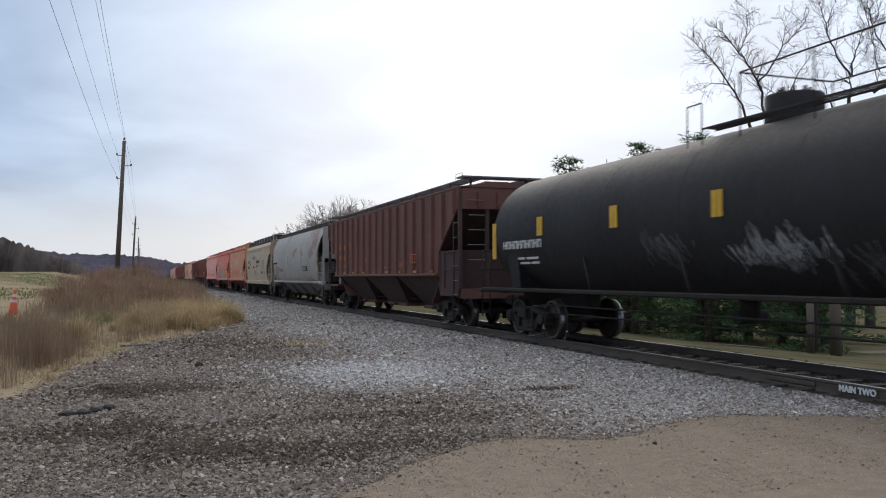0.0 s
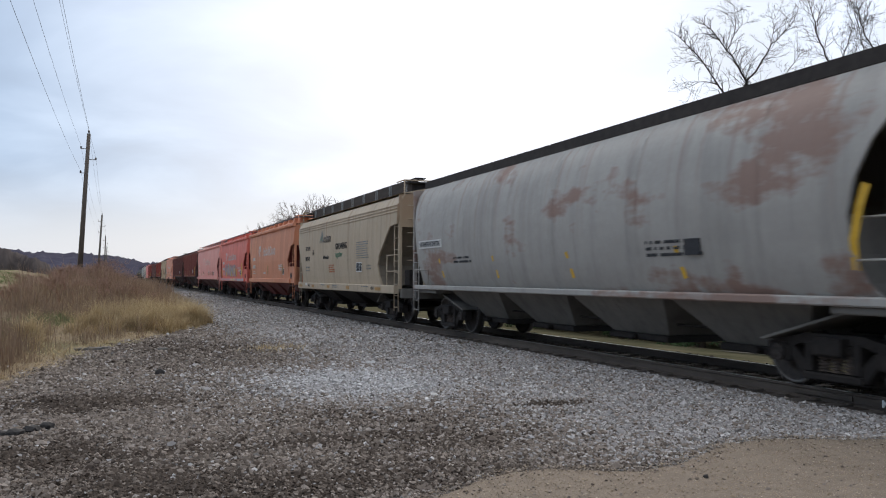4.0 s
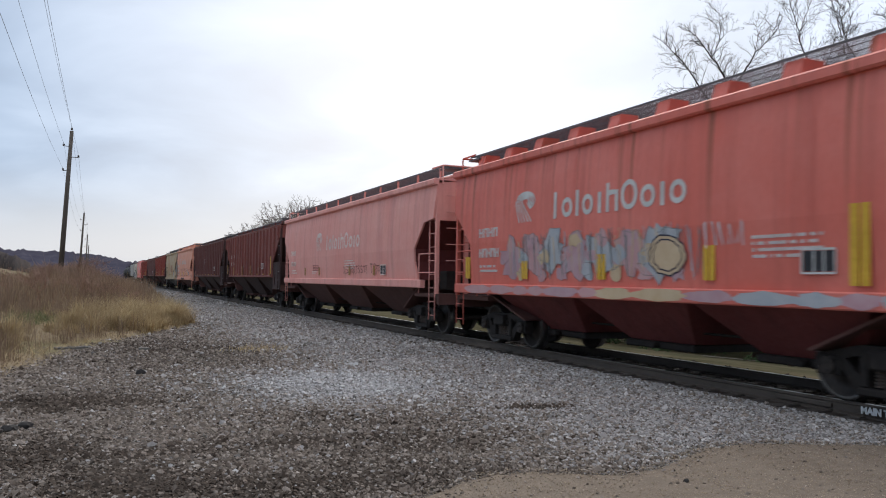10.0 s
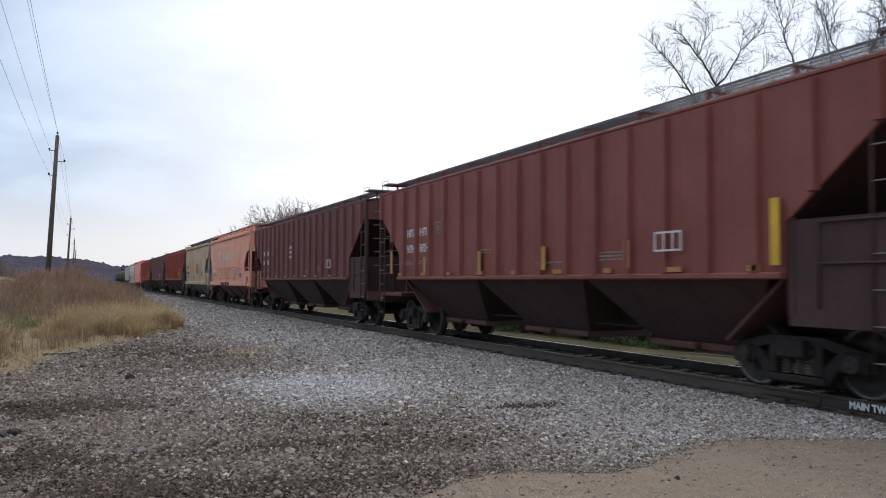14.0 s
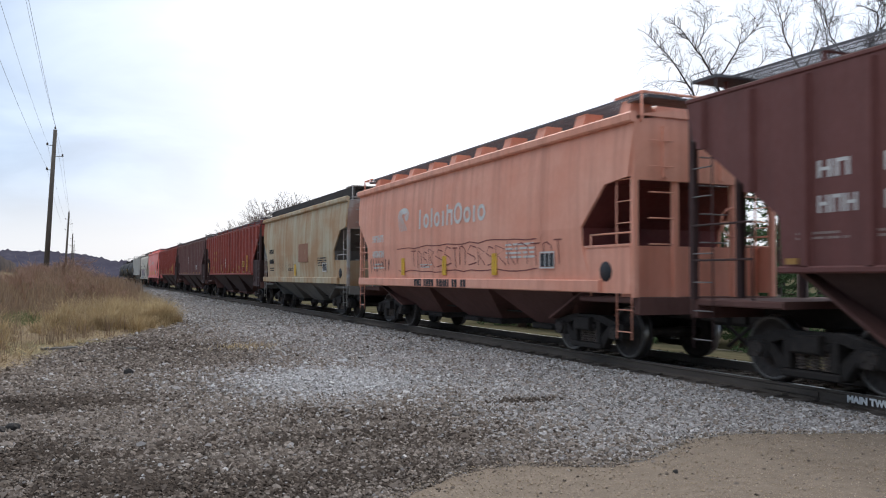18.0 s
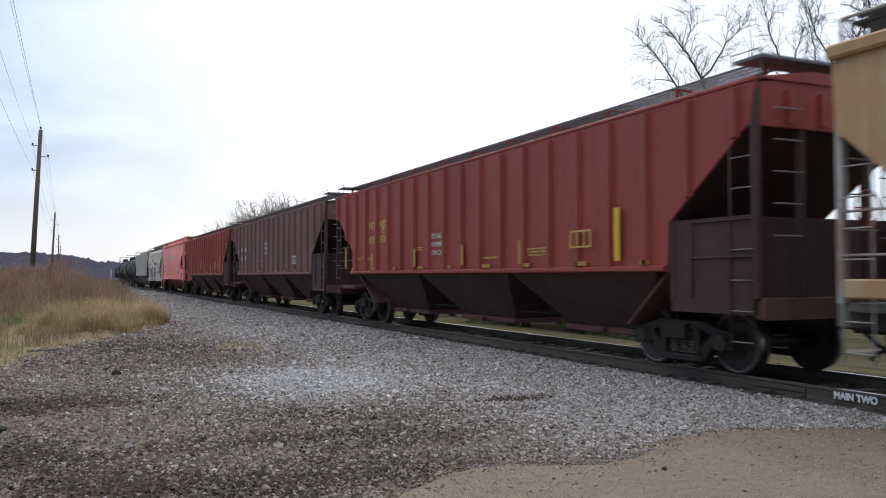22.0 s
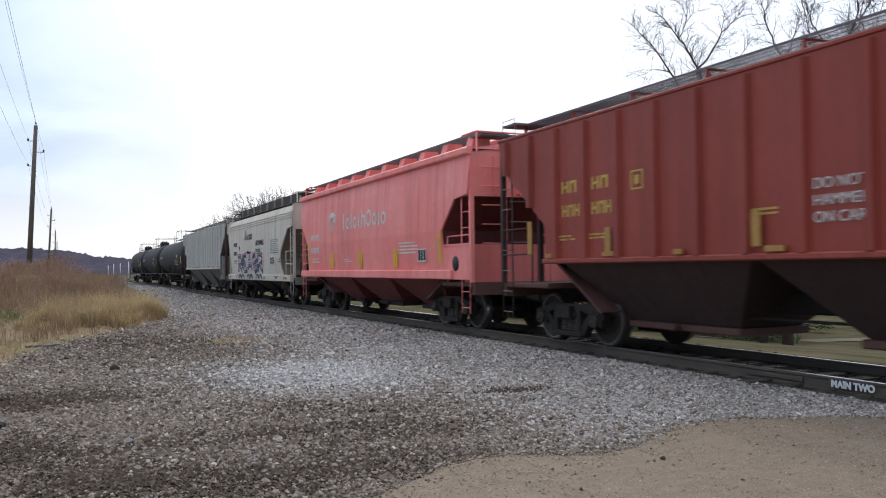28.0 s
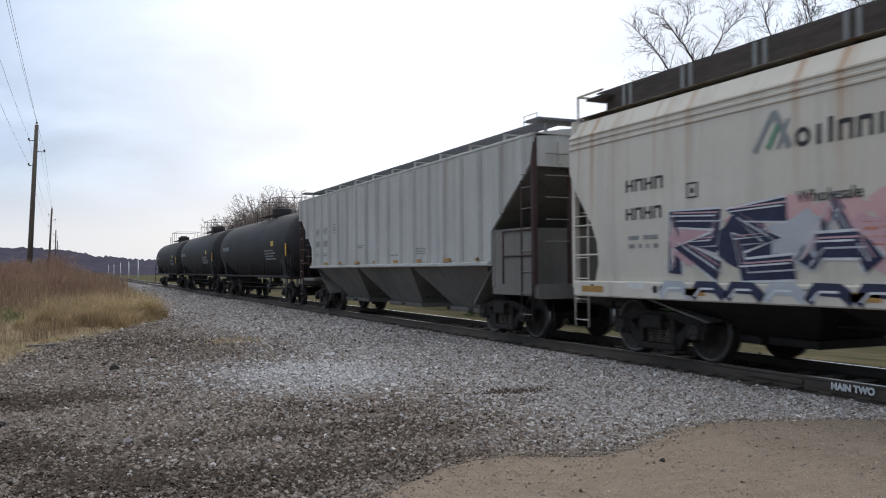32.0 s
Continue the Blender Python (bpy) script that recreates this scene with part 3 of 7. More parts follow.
            s.tube((x, e * (H - 1.25), shelf_z), (x, e * (H - 1.25), shelf_z + 1.05), 0.016, 0.016, 6)
            part("handrail", s, GRIME_END_SHADE if apron else paint, car)
        for k in range(5):
            z = eave - 0.35 - k * 0.42
            for x in (-1.0, 1.0):
                part("end_rung", rung_mesh(0.5, 0.011, RUNG_STEEL if apron else paint, "x"), paint, wall, at=(x, e * (H + 0.03), z))
        cp = part("coupler", COUPLER_MESH, STEEL_DARK, car, at=(0, e * (H - 0.05), 0))
        if e > 0:
            cp.rotation_euler = (0, 0, math.pi)
    # brake gear on the platform that leads
    s = Shape().tube((-0.35, -H + 0.75, shelf_z + 0.55), (0.75, -H + 0.75, shelf_z + 0.55), 0.17, 0.17, 14)
    s.box(-1.0, -0.55, -H + 0.5, -H + 0.95, shelf_z + 0.1, shelf_z + 0.6, 0.03)
    s.tube((-0.4, -H + 0.75, shelf_z), (-0.4, -H + 0.75, shelf_z + 0.5), 0.03, 0.03, 6)
    part("brake_cylinder", s, STEEL_DARK, car)
    s = Shape()
    ring = [(0.45 + 0.25 * math.cos(i * 0.5236), -H - 0.06, 2.35 + 0.25 * math.sin(i * 0.5236)) for i in range(13)]
    s.path(ring, 0.016, 6)
    for i in (0, 3, 6, 9):
        s.tube(ring[i], (0.45, -H - 0.06, 2.35), 0.012, 0.012, 5)
    part("brake_wheel", s, paint, car)
    part("centre_sill", Shape().box(-0.17, 0.17, -H + 0.1, H - 0.1, 0.72, 1.02, 0.03), STEEL_DARK, car)
    s = Shape().tube((-0.6, -H + 2.6, 0.66), (-0.6, H - 2.6, 0.66), 0.022, 0.022, 6)
    part("brake_pipe", s, STEEL_DARK, car)


def dash_rows(car, mat, xs, y, z, w, rows, row_h, name="stencil_line", seed=1, fill=0.5):
    """Small unreadable print: rows of plain bars, on the side seen."""
    rnd = random.Random(seed)
    s = Shape()
    for r in range(rows):
        zz = z - r * row_h
        yy = y
        end = y - w * rnd.uniform(0.75, 1.0)
        while yy > end:
            k = rnd.uniform(0.4, 0.75) * row_h
            x = xs(zz)
            s.box(-x - 0.007, -x + 0.004, yy - k * 0.72, yy, zz - row_h * fill, zz)
            yy -= k + (0.7 * row_h if rnd.random() < 0.18 else 0)
    return tagged(part(name, s, mat, car), kind="stuff")


def blocks(car, mat, xs, y, z, w, h, n, name="stencil_mark", gap=0.2, heights=None):
    """Marks and numbers as plain upright bars."""
    s = Shape()
    step = w / n
    for i in range(n):
        hh = h * (heights[i % len(heights)] if heights else 1.0)
        x = max(xs(z), xs(z + hh))
        a, b = y - i * step, y - (i + 1 - gap) * step
        st = (a - b) * 0.24
        s.box(-x - 0.007, -x + 0.002, a - st, a, z, z + hh)
        s.box(-x - 0.007, -x + 0.002, b, b + st, z, z + hh)
        s.box(-x - 0.007, -x + 0.002, b + st, a - st, z + hh * (0.8 if i % 2 else 0.42), z + hh * (1.0 if i % 2 else 0.6))
    return tagged(part(name, s, mat, car), kind="stuff")


def panel(car, mat, xs, y, z, w, h, name="reflector", proud=0.008):
    x = max(xs(z), xs(z + h), xs(z + h / 2))
    return part(name, Shape().box(-x - proud, -x + 0.003, y - w, y, z, z + h), mat, car)


def ribbon(pts, width, xs, proud=0.009):
    """A sprayed line: a flat strip along (y, z) points on the side seen."""
    s = Shape()
    rows = []
    for i, (y, z) in enumerate(pts):
        a, b = pts[max(i - 1, 0)], pts[min(i + 1, len(pts) - 1)]
        dy, dz = b[0] - a[0], b[1] - a[1]
        ln = math.hypot(dy, dz) or 1
        ny, nz = -dz / ln * width / 2, dy / ln * width / 2
        rows.append([(-xs(z + nz) - proud, y + ny, z + nz), (-xs(z - nz) - proud, y - ny, z - nz)])
    s.quadmesh(rows)
    return s


def joined(shapes):
    s = Shape()
    for q in shapes:
        base = len(s.v)
        s.v += q.v
        s.f += [tuple(base + i for i in fc) for fc in q.f]
        s.smooth += q.smooth
    return s


def ribbed_hopper(front, rear, paint, label, marks=WHITE_PAINT, tape=YELLOW_TAPE, pitch=0.93, plate=True, words=True, walk=WALK_STEEL, grime=None, words_z=2.75, words_paint=None, mark_at=(2.45, 2.62)):
    car, H = start_car("covered_hopper_car", front, rear, label)
    # the default coat carries painted shade for slope sheets and bays
    grime = grime or GRIME_SHADE
    worn = WORN_PRINT if marks is WHITE_PAINT else marks
    sill, eave = 1.57, 3.97
    lv = [(sill, 1.52, 1.75, 1.75), (2.20, 1.52, 1.72, 1.72), (3.42, 1.52, 0.12, 0.12), (eave, 1.52, 0.0, 0.0)]

    def xs(z):
        return 1.52

    n = int(2 * H / pitch)
    gap = (2 * H - 0.7) / n

    def between(d):
        """The middle of the panel between two ribs that lies nearest to d metres from the rear."""
        return H - 0.35 - (round((d - 0.35) / gap - 0.5) + 0.5) * gap

    for side in (-1, 1):
        body = part("side_wall", loft_side(lv, H, side), paint, car)
        for i in range(n + 1):
            y = -H + 0.35 + (2 * H - 0.7) * i / n
            inset = H - abs(y)
            z0 = sill if inset > 1.75 else 3.42 - (inset - 0.12) / 1.60 * 1.22
            if z0 < eave - 0.5:
                x = side * 1.52
                ring = [(x, y - 0.075), (x + side * 0.085, y - 0.05), (x + side * 0.085, y + 0.05), (x, y + 0.075)]
                s = Shape()
                s.quadmesh([[(px, py, z0) for px, py in ring], [(px, py, eave - 0.06) for px, py in ring]])
                s.face([(px, py, z0) for px, py in ring])
                s.face([(px, py, eave - 0.06) for px, py in ring])
                part("rib", s, paint, body)
        part("top_chord", Shape().box(*sorted((side * 1.49, side * 1.54)), -H, H, eave - 0.02, eave + 0.04, 0.012), paint, car)
        part("bottom_chord", Shape().box(*sorted((side * 1.44, side * 1.60)), -H + 1.75, H - 1.75, sill - 0.09, sill, 0.02), paint, car)
    s = Shape().prism_y([(-1.54, eave + 0.03), (1.54, eave + 0.03), (0.5, eave + 0.19), (-0.5, eave + 0.19)], -H + 0.01, H - 0.01)
    part("roof", s, paint, car)
    part("hatch_cover", Shape().box(-0.42, 0.42, -H + 0.8, H - 0.8, eave + 0.18, eave + 0.30, 0.04), paint, car)
    for x in (-1.12, 0.62):
        part("running_board", grating(2 * H - 0.1, 0.5), walk, car, at=(x, 0, eave + 0.34))
        for i in range(11):
            y = -H + 0.3 + (2 * H - 0.6) * i / 10
            part("board_bracket", Shape().box(x + 0.05, x + 0.10, y - 0.025, y + 0.025, eave + 0.02, eave + 0.31).box(x + 0.01, x + 0.49, y - 0.02, y + 0.02, eave + 0.305, eave + 0.33), paint, car)
    for e in (-1, 1):
        part("end_running_board", Shape().box(-1.4, 1.4, *sorted((e * (H - 0.5), e * (H + 0.02))), eave + 0.30, eave + 0.345), walk, car)
    for e in (-1, 1):
        for x in (-1.42, 1.42):
            s = Shape().path([(x, e * (H + 0.0), eave), (x, e * (H + 0.0), eave + 0.42), (x, e * (H - 0.5), eave + 0.42), (x, e * (H - 0.5), eave)], 0.009, 5)
            part("grab_iron", s, walk, car)
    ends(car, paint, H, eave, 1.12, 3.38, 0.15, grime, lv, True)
    bays(car, grime, H, 3, sill - 0.05, 0.50, 2.1, GRIME_RED if grime is GRIME_SHADE else grime)
    truck(car, -H + 2.0)
    truck(car, H - 1.8)
    # amber reflectors along the foot of the side, marks and print
    for i in range(9):
        y = H - 1.9 - (2 * H - 4.2) * i / 8
        panel(car, tape if i % 3 else ORANGE_TAPE, lambda z: 1.56, y, sill + 0.02, 0.30 if i % 2 else 0.18, 0.075, proud=0.045)
    if marks:
        for k in (0, 1):
            y = between(mark_at[0] + 0.3 + k * gap) + 0.29
            blocks(car, marks, xs, y, mark_at[1], 0.50, 0.21, 2)
            blocks(car, marks, xs, y, mark_at[1] - 0.42, 0.58, 0.21, 3)
        dash_rows(car, worn, xs, H - 2.0, 1.98, 0.75, 2, 0.06, seed=int(abs(front)) + 3)
        dash_rows(car, worn, xs, H - 3.1, 1.98, 0.6, 2, 0.06, seed=int(abs(front)) + 33)
        dash_rows(car, worn, xs, H - 6.6, 2.15, 0.8, 2, 0.06, seed=int(abs(front)) + 4)
        dash_rows(car, worn, xs, -H + 5.9, 1.95, 1.0, 3, 0.06, seed=int(abs(front)) + 5)
        dash_rows(car, worn, xs, -H + 7.9, 1.82, 1.1, 1, 0.07, seed=int(abs(front)) + 6)
        fr = Shape()
        yy, zz = between(4.5) + 0.15, 2.62
        for q in ((yy - 0.3, yy, zz, zz + 0.025), (yy - 0.3, yy, zz + 0.275, zz + 0.3), (yy - 0.025, yy, zz + 0.025, zz + 0.275), (yy - 0.3, yy - 0.275, zz + 0.025, zz + 0.275), (yy - 0.2, yy - 0.1, zz + 0.08, zz + 0.22)):
            fr.box(-1.527, -1.518, *q)
        part("stencil_mark", fr, worn, car)
    if words:
        for k, wd in enumerate(("DO NOT", "HAMMER", "ON CAR")):
            lettering("warning_word", wd, 0.135, words_paint or marks or WHITE_PAINT, car, (-1.535, between(8.1) + 0.33, words_z - k * 0.20))
    if plate:
        fr = Shape()
        y, z, w, h = -H + 4.2, 1.90, 0.62, 0.30
        x = -1.607
        for a, b, c, d in ((y, y - w, z, z + 0.03), (y, y - w, z + h - 0.03, z + h)):
            fr.box(x - 0.01, x, b, a, c, d)
        for yy in (y, y - w + 0.03, y - w * 0.33, y - w * 0.66):
            fr.box(x - 0.01, x, yy - 0.03, yy, z + 0.03, z + h - 0.03)
        part("data_panel", fr, YELLOW_LETTER if marks is YELLOW_LETTER else marks or WHITE_PAINT, car)
    return car


def smooth_hopper(front, rear, paint, label, kind="chord", marks=WHITE_PAINT, walk=WALK_STEEL, under=None, roof_paint=None, chord_paint=None, n_bays=3, post=0.16, rise=0.0, closed=False):
    """A smooth-sided covered hopper; kind: chord (deep top rail) or trough (ribbed shoulder and a tall roof hatch)."""
    car, H = start_car("covered_hopper_car", front, rear, label)
    under = under or GRIME_RED
    roof_paint = roof_paint or paint
    if kind == "chord":
        sill0, sill, eave = 1.16 + rise, 1.37 + rise, 3.94
        lv = [(sill, 1.52, 1.25, 0.95), (1.95, 1.56, 1.45, 1.0), (2.30, 1.58, 1.45, 1.0), (2.98, 1.571, 0.75, 0.22), (3.05, 1.569, 0.10, 0.10), (3.5, 1.545, 0.05, 0.05), (eave, 1.50, 0, 0)]
    else:
        sill0, sill, eave = 0.95, 1.20, 3.96
        lv = [(sill, 1.50, 1.75, 0.70), (1.50, 1.54, 1.95, 0.85), (1.85, 1.57, 2.02, 0.85), (2.15, 1.585, 1.85, 0.72), (2.75, 1.58, 1.15, 0.25), (3.05, 1.573, 0.78, 0.08), (3.10, 1.571, 0.08, 0.06), (3.68, 1.54, 0.05, 0.05), (3.72, 1.525, 0.04, 0.04), (eave, 1.39, 0, 0)]

    def xs(z):
        return at_height(lv, z)

    for side in (-1, 1):
        body = part("side_wall", loft_side(lv, H, side), paint, car)
        for k in range(1, 5):
            y = -H + 2 * H * k / 5
            seam = Shape()
            seam.quadmesh([[(side * (at_height(lv, z) + 0.006), y - 0.025, z), (side * (at_height(lv, z) + 0.006), y + 0.025, z)] for z, *_ in lv if z > sill])
            part("weld_seam", seam, paint, body)
        if kind == "chord":
            part("top_chord", Shape().box(*sorted((side * 1.46, side * 1.60)), -H, H, eave - 0.02, eave + 0.15, 0.03), chord_paint or paint, car)
        else:
            for k in range(3):
                z = 3.46 + k * 0.095
                part("shoulder_rib", Shape().box(*sorted((side * 1.50, side * (at_height(lv, z) + 0.020))), -H + 0.05, H - 0.05, z, z + 0.05, 0.012), chord_paint or paint, car)
        part("side_sill", Shape().box(*sorted((side * 1.46, side * 1.60)), -H + (0.9 if kind == "chord" else 0.25), H - 0.2, sill0, sill + 0.01, 0.02), chord_paint or paint, car)
    top, edge = (eave + 0.13, 1.48) if kind == "chord" else (eave + 0.12, 1.38)
    part("roof", Shape().prism_y([(-edge, top - 0.03), (edge, top - 0.03), (0.55, top + 0.14), (-0.55, top + 0.14)], -H + 0.01, H - 0.01), roof_paint, car)
    if kind == "chord":
        n = max(9, int(2 * H / (1.3 if post > 0.1 else 1.58)))
        for x in (-1.18, 0.43):
            part("running_board", grating(2 * H - 0.2, 0.75), walk, car, at=(x, 0, top + 0.40))
            for i in range(n):
                y = -H + 0.7 + (2 * H - 1.4) * i / (n - 1)
                if post < 0.1:
                    part("board_bracket", Shape().box(x + 0.02, x + 0.07, y - post / 2, y + post / 2, top - 0.02, top + 0.37), roof_paint, car)
                    continue
                part("board_bracket", Shape().prism_y([(x - 0.06, top - 0.02), (x + 0.50, top + 0.0), (x + 0.42, top + 0.36), (x + 0.06, top + 0.36)], y - post, y + post), roof_paint, car)
            if closed:
                part("board_edge", Shape().box(x - 0.01, x + 0.03, -H + 0.25, H - 0.25, top + 0.02, top + 0.37), walk, car, "dark weathered board")
        part("hatch_cover", Shape().box(-0.45, 0.45, -H + 0.8, H - 0.8, top + 0.12, top + 0.36, 0.05), roof_paint, car)
    else:
        for x in (-0.98, 0.90):
            part("hatch_side", Shape().box(x, x + 0.08, -H + 0.35, H - 0.35, top + 0.05, top + 0.44, 0.01), HATCH_BOARD, car, "dark weathered board")
            for i in range(9):
                y = -H + 0.95 + (2 * H - 1.9) * i / 8
                for d in (-0.09, 0.09):
                    part("hatch_bracket", Shape().box(x - 0.02, x + 0.1, y + d - 0.03, y + d + 0.03, top + 0.03, top + 0.43), GREY_PAINT, car)
        part("hatch_cover", Shape().box(-0.90, 0.90, -H + 0.35, H - 0.35, top + 0.06, top + 0.36, 0.05), WALK_DARK, car)
        part("running_board", grating(2 * H - 0.1, 0.32), walk, car, at=(-0.96, 0, top + 0.46))
    for e in (-1, 1):
        s = Shape()
        for x in (-1.35, 1.35):
            s.path([(x, e * (H - 0.02), eave), (x, e * (H - 0.02), top + 0.36), (x, e * (H - 0.75), top + 0.36)], 0.022, 6)
        s.tube((-1.35, e * (H - 0.02), top + 0.36), (1.35, e * (H - 0.02), top + 0.36), 0.022, 0.022, 6)
        part("roof_handrail", s, roof_paint, car)
        part("end_running_board", Shape().box(-1.2, 1.2, *sorted((e * (H - 0.6), e * (H - 0.05))), top + 0.29, top + 0.33), walk, car)
    dark_slope = GRIME_BRIGHT if under is GRIME_RED else under
    ends(car, roof_paint, H, eave + 0.05, 1.10, 3.0, 0.2, dark_slope if kind == "chord" else GRIME_TAN, lv, skirt=paint if kind == "chord" and not rise else None)
    bays(car, under, H, n_bays, sill0 + 0.05, 0.46, 2.0)
    truck(car, -H + 2.0)
    truck(car, H - 1.75)
    return car, H, xs


def ring_bar(y, z, w, h, t, xs, n=20):
    """A round bar bent into a ring, flat on the side."""
    return ribbon([(y - w / 2 + (w - t) / 2 * math.cos(6.2832 * i / n), z + h / 2 + (h - t) / 2 * math.sin(6.2832 * i / n)) for i in range(n + 1)], t, xs)


def word_shape(car, mat, xs, y, z, h, pattern, name):
    """A painted trade mark: plain bars, rings and blocks of the letters' heights and widths."""
    shapes = []
    t = 0.17 * h
    for kind, w, top in pattern:
        if kind == "ring":
            shapes.append(ring_bar(y, z, w * h, top * h, t, xs))
        elif kind == "bar":
            shapes.append(ribbon([(y - w * h / 2, z), (y - w * h / 2, z + top * h)], t * 1.15, xs))
        else:
            for u in (0, 1):
                shapes.append(ribbon([(y - t / 2 - u * (w * h - t), z), (y - t / 2 - u * (w * h - t), z + (top if u == 0 else 0.72) * h)], t, xs))
            shapes.append(ribbon([(y - t, z + 0.66 * h), (y - w * h + t, z + 0.66 * h)], t, xs))
        y -= (w + 0.15) * h
    return tagged(part(name, joined(shapes), mat, car, "painted trade mark as plain bars and rings"), kind="stuff")


def striped_mark(car, mat, xs, y, z, h):
    """The trade mark's emblem: nested bands that loop over and fan downwards."""
    shapes = []
    w = h * 1.35
    for k in range(5):
        pts = [(y - w * (0.24 + 0.15 * k), z), (y - w * (0.05 + 0.085 * k), z + 0.60 * h)]
        ru, rz = w * (0.46 - 0.075 * k), h * (0.30 - 0.05 * k)
        for j in range(13):
            a = math.pi * (1 - j / 9)
            pts.append((y - w * 0.52 - ru * math.cos(a), z + h * 0.68 + rz * math.sin(a)))
        shapes.append(ribbon(pts, 0.052 * h, xs))
    return tagged(part("emblem", joined(shapes), mat, car, "white striped emblem"), kind="stuff")


MARK_WORD = [("bar", 0.66, 1), ("ring", 0.74, 0.74), ("bar", 0.36, 0.95), ("ring", 0.70, 0.74), ("bar", 0.5, 0.74), ("arch", 0.70, 1), ("ring", 0.92, 1.0), ("ring", 0.76, 0.74), ("bar", 0.40, 0.74), ("ring", 0.76, 0.74)]


def emblem_side(car, H, xs, mat=WHITE_PAINT, y=None, z=2.65, h=0.50):
    y = H - 3.6 if y is None else y
    striped_mark(car, mat, xs, y, z, h * 1.25)
    word_shape(car, mat, xs, y - 1.46, z, h, MARK_WORD, "trade_mark")


def framed_panel(car, xs, y, z, w=0.46, h=0.25, mat=WHITE_PAINT):
    """A black data panel in a thin white frame, ruled by white lines."""
    board = panel(car, BLACK_PAINT, xs, y, z, w, h, "data_panel", 0.010)
    x = max(xs(z), xs(z + h), xs(z + h / 2)) + 0.012
    s = Shape()
    for q in ((y - w - 0.03, y + 0.03, z - 0.035, z - 0.008), (y - w - 0.03, y + 0.03, z + h + 0.008, z + h + 0.035)):
        s.box(-x - 0.003, -x + 0.004, *q)
    for u in (-0.03, w / 3, 2 * w / 3, w + 0.01):
        s.box(-x - 0.003, -x + 0.004, y - u - 0.022, y - u, z - 0.008, z + h + 0.008)
    part("panel_frame", s, mat, board)


def blob(xs, y, z, w, h, seed, proud=0.008, n=16, rough=0.78):
    """A filled sprayed patch with an uneven outline; also gives its outline."""
    rnd = random.Random(seed)
    rim = []
    for i in range(n):
        a, k = 6.2832 * i / n, rnd.uniform(rough, 1.08)
        rim.append((y + w / 2 * k * math.cos(a), z + h / 2 * k * math.sin(a)))
    s = Shape()
    s.v = [(-xs(z) - proud, y, z)] + [(-xs(b) - proud, a, b) for a, b in rim]
    s.f = [(0, 1 + i, 1 + (i + 1) % n) for i in range(n)]
    s.smooth = [False] * n
    return s, rim + [rim[0]]


def scrawl(y0, y1, z0, z1, n, seed):
    """Angular pen strokes side by side."""
    rnd = random.Random(seed)
    out = []
    step = (y0 - y1) / n
    for i in range(n):
        a = y0 - i * step
        p = [(a - step * rnd.uniform(0.0, 0.8), z0 + (z1 - z0) * (rnd.uniform(0, 0.2) if j % 2 else rnd.uniform(0.8, 1))) for j in range(rnd.randint(3, 5))]
        out.append(p)
    return out


def hatch(car, xs, y0, y1, z, tall, n, mat, width, seed):
    """A loose scribble: short leaning pen strokes and hooks, dense in the middle."""
    rnd = random.Random(seed)
    for k in range(n):
        u = rnd.triangular(0, 1, 0.45)
        y, h = y0 + (y1 - y0) * u, tall * rnd.uniform(0.25, 0.95) * (0.45 + 0.55 * math.sin(math.pi * min(max(u, 0.05), 0.95)))
        c, lean, hook = z + rnd.gauss(0, 0.10), rnd.uniform(-0.9, 0.2), rnd.uniform(-0.25, 0.25)
        pts = [(y - lean * h * (v - 0.5) - hook * h * math.sin(math.pi * v), c + h * (v - 0.5)) for v in (0, 0.2, 0.4, 0.6, 0.8, 1.0)]
        part("graffiti", ribbon(pts, width, xs, 0.006 + 0.0001 * k), mat, car, "white scribbled tag" if mat is WHITE_SPRAY else "faint grey scribbled tag")


def outlined_tag(car, xs, y0, y1, low, high, mat, width, seed, size=1.0):
    """A row of thin sprayed shapes, each of one bent line."""
    rnd = random.Random(seed)
    y = y0
    while y > y1:
        w, lo, hi = rnd.uniform(0.26, 0.46) * size, low + rnd.uniform(-0.03, 0.04) * size, high + rnd.uniform(-0.05, 0.05) * size
        mid = (lo + hi) / 2
        p = (((y, lo), (y - 0.04, hi), (y - w * 0.5, hi + 0.02), (y - w, hi - 0.06), (y - w * 0.9, lo)),
             ((y, hi), (y - w, hi), (y - w * 0.5, hi), (y - w * 0.55, lo)),
             ((y - w, hi - 0.05), (y - w * 0.4, hi), (y, mid + 0.05), (y - w * 0.8, mid - 0.04), (y - w, lo + 0.05), (y - w * 0.1, lo)),
             ((y, lo), (y, hi), (y - w, hi - 0.10), (y - 0.05, mid), (y - w, lo)))[rnd.randrange(4)]
        part("graffiti", ribbon(p, width, xs, 0.012), mat, car, "thin dark outlined sprayed shapes")
        y -= w + 0.10 * size


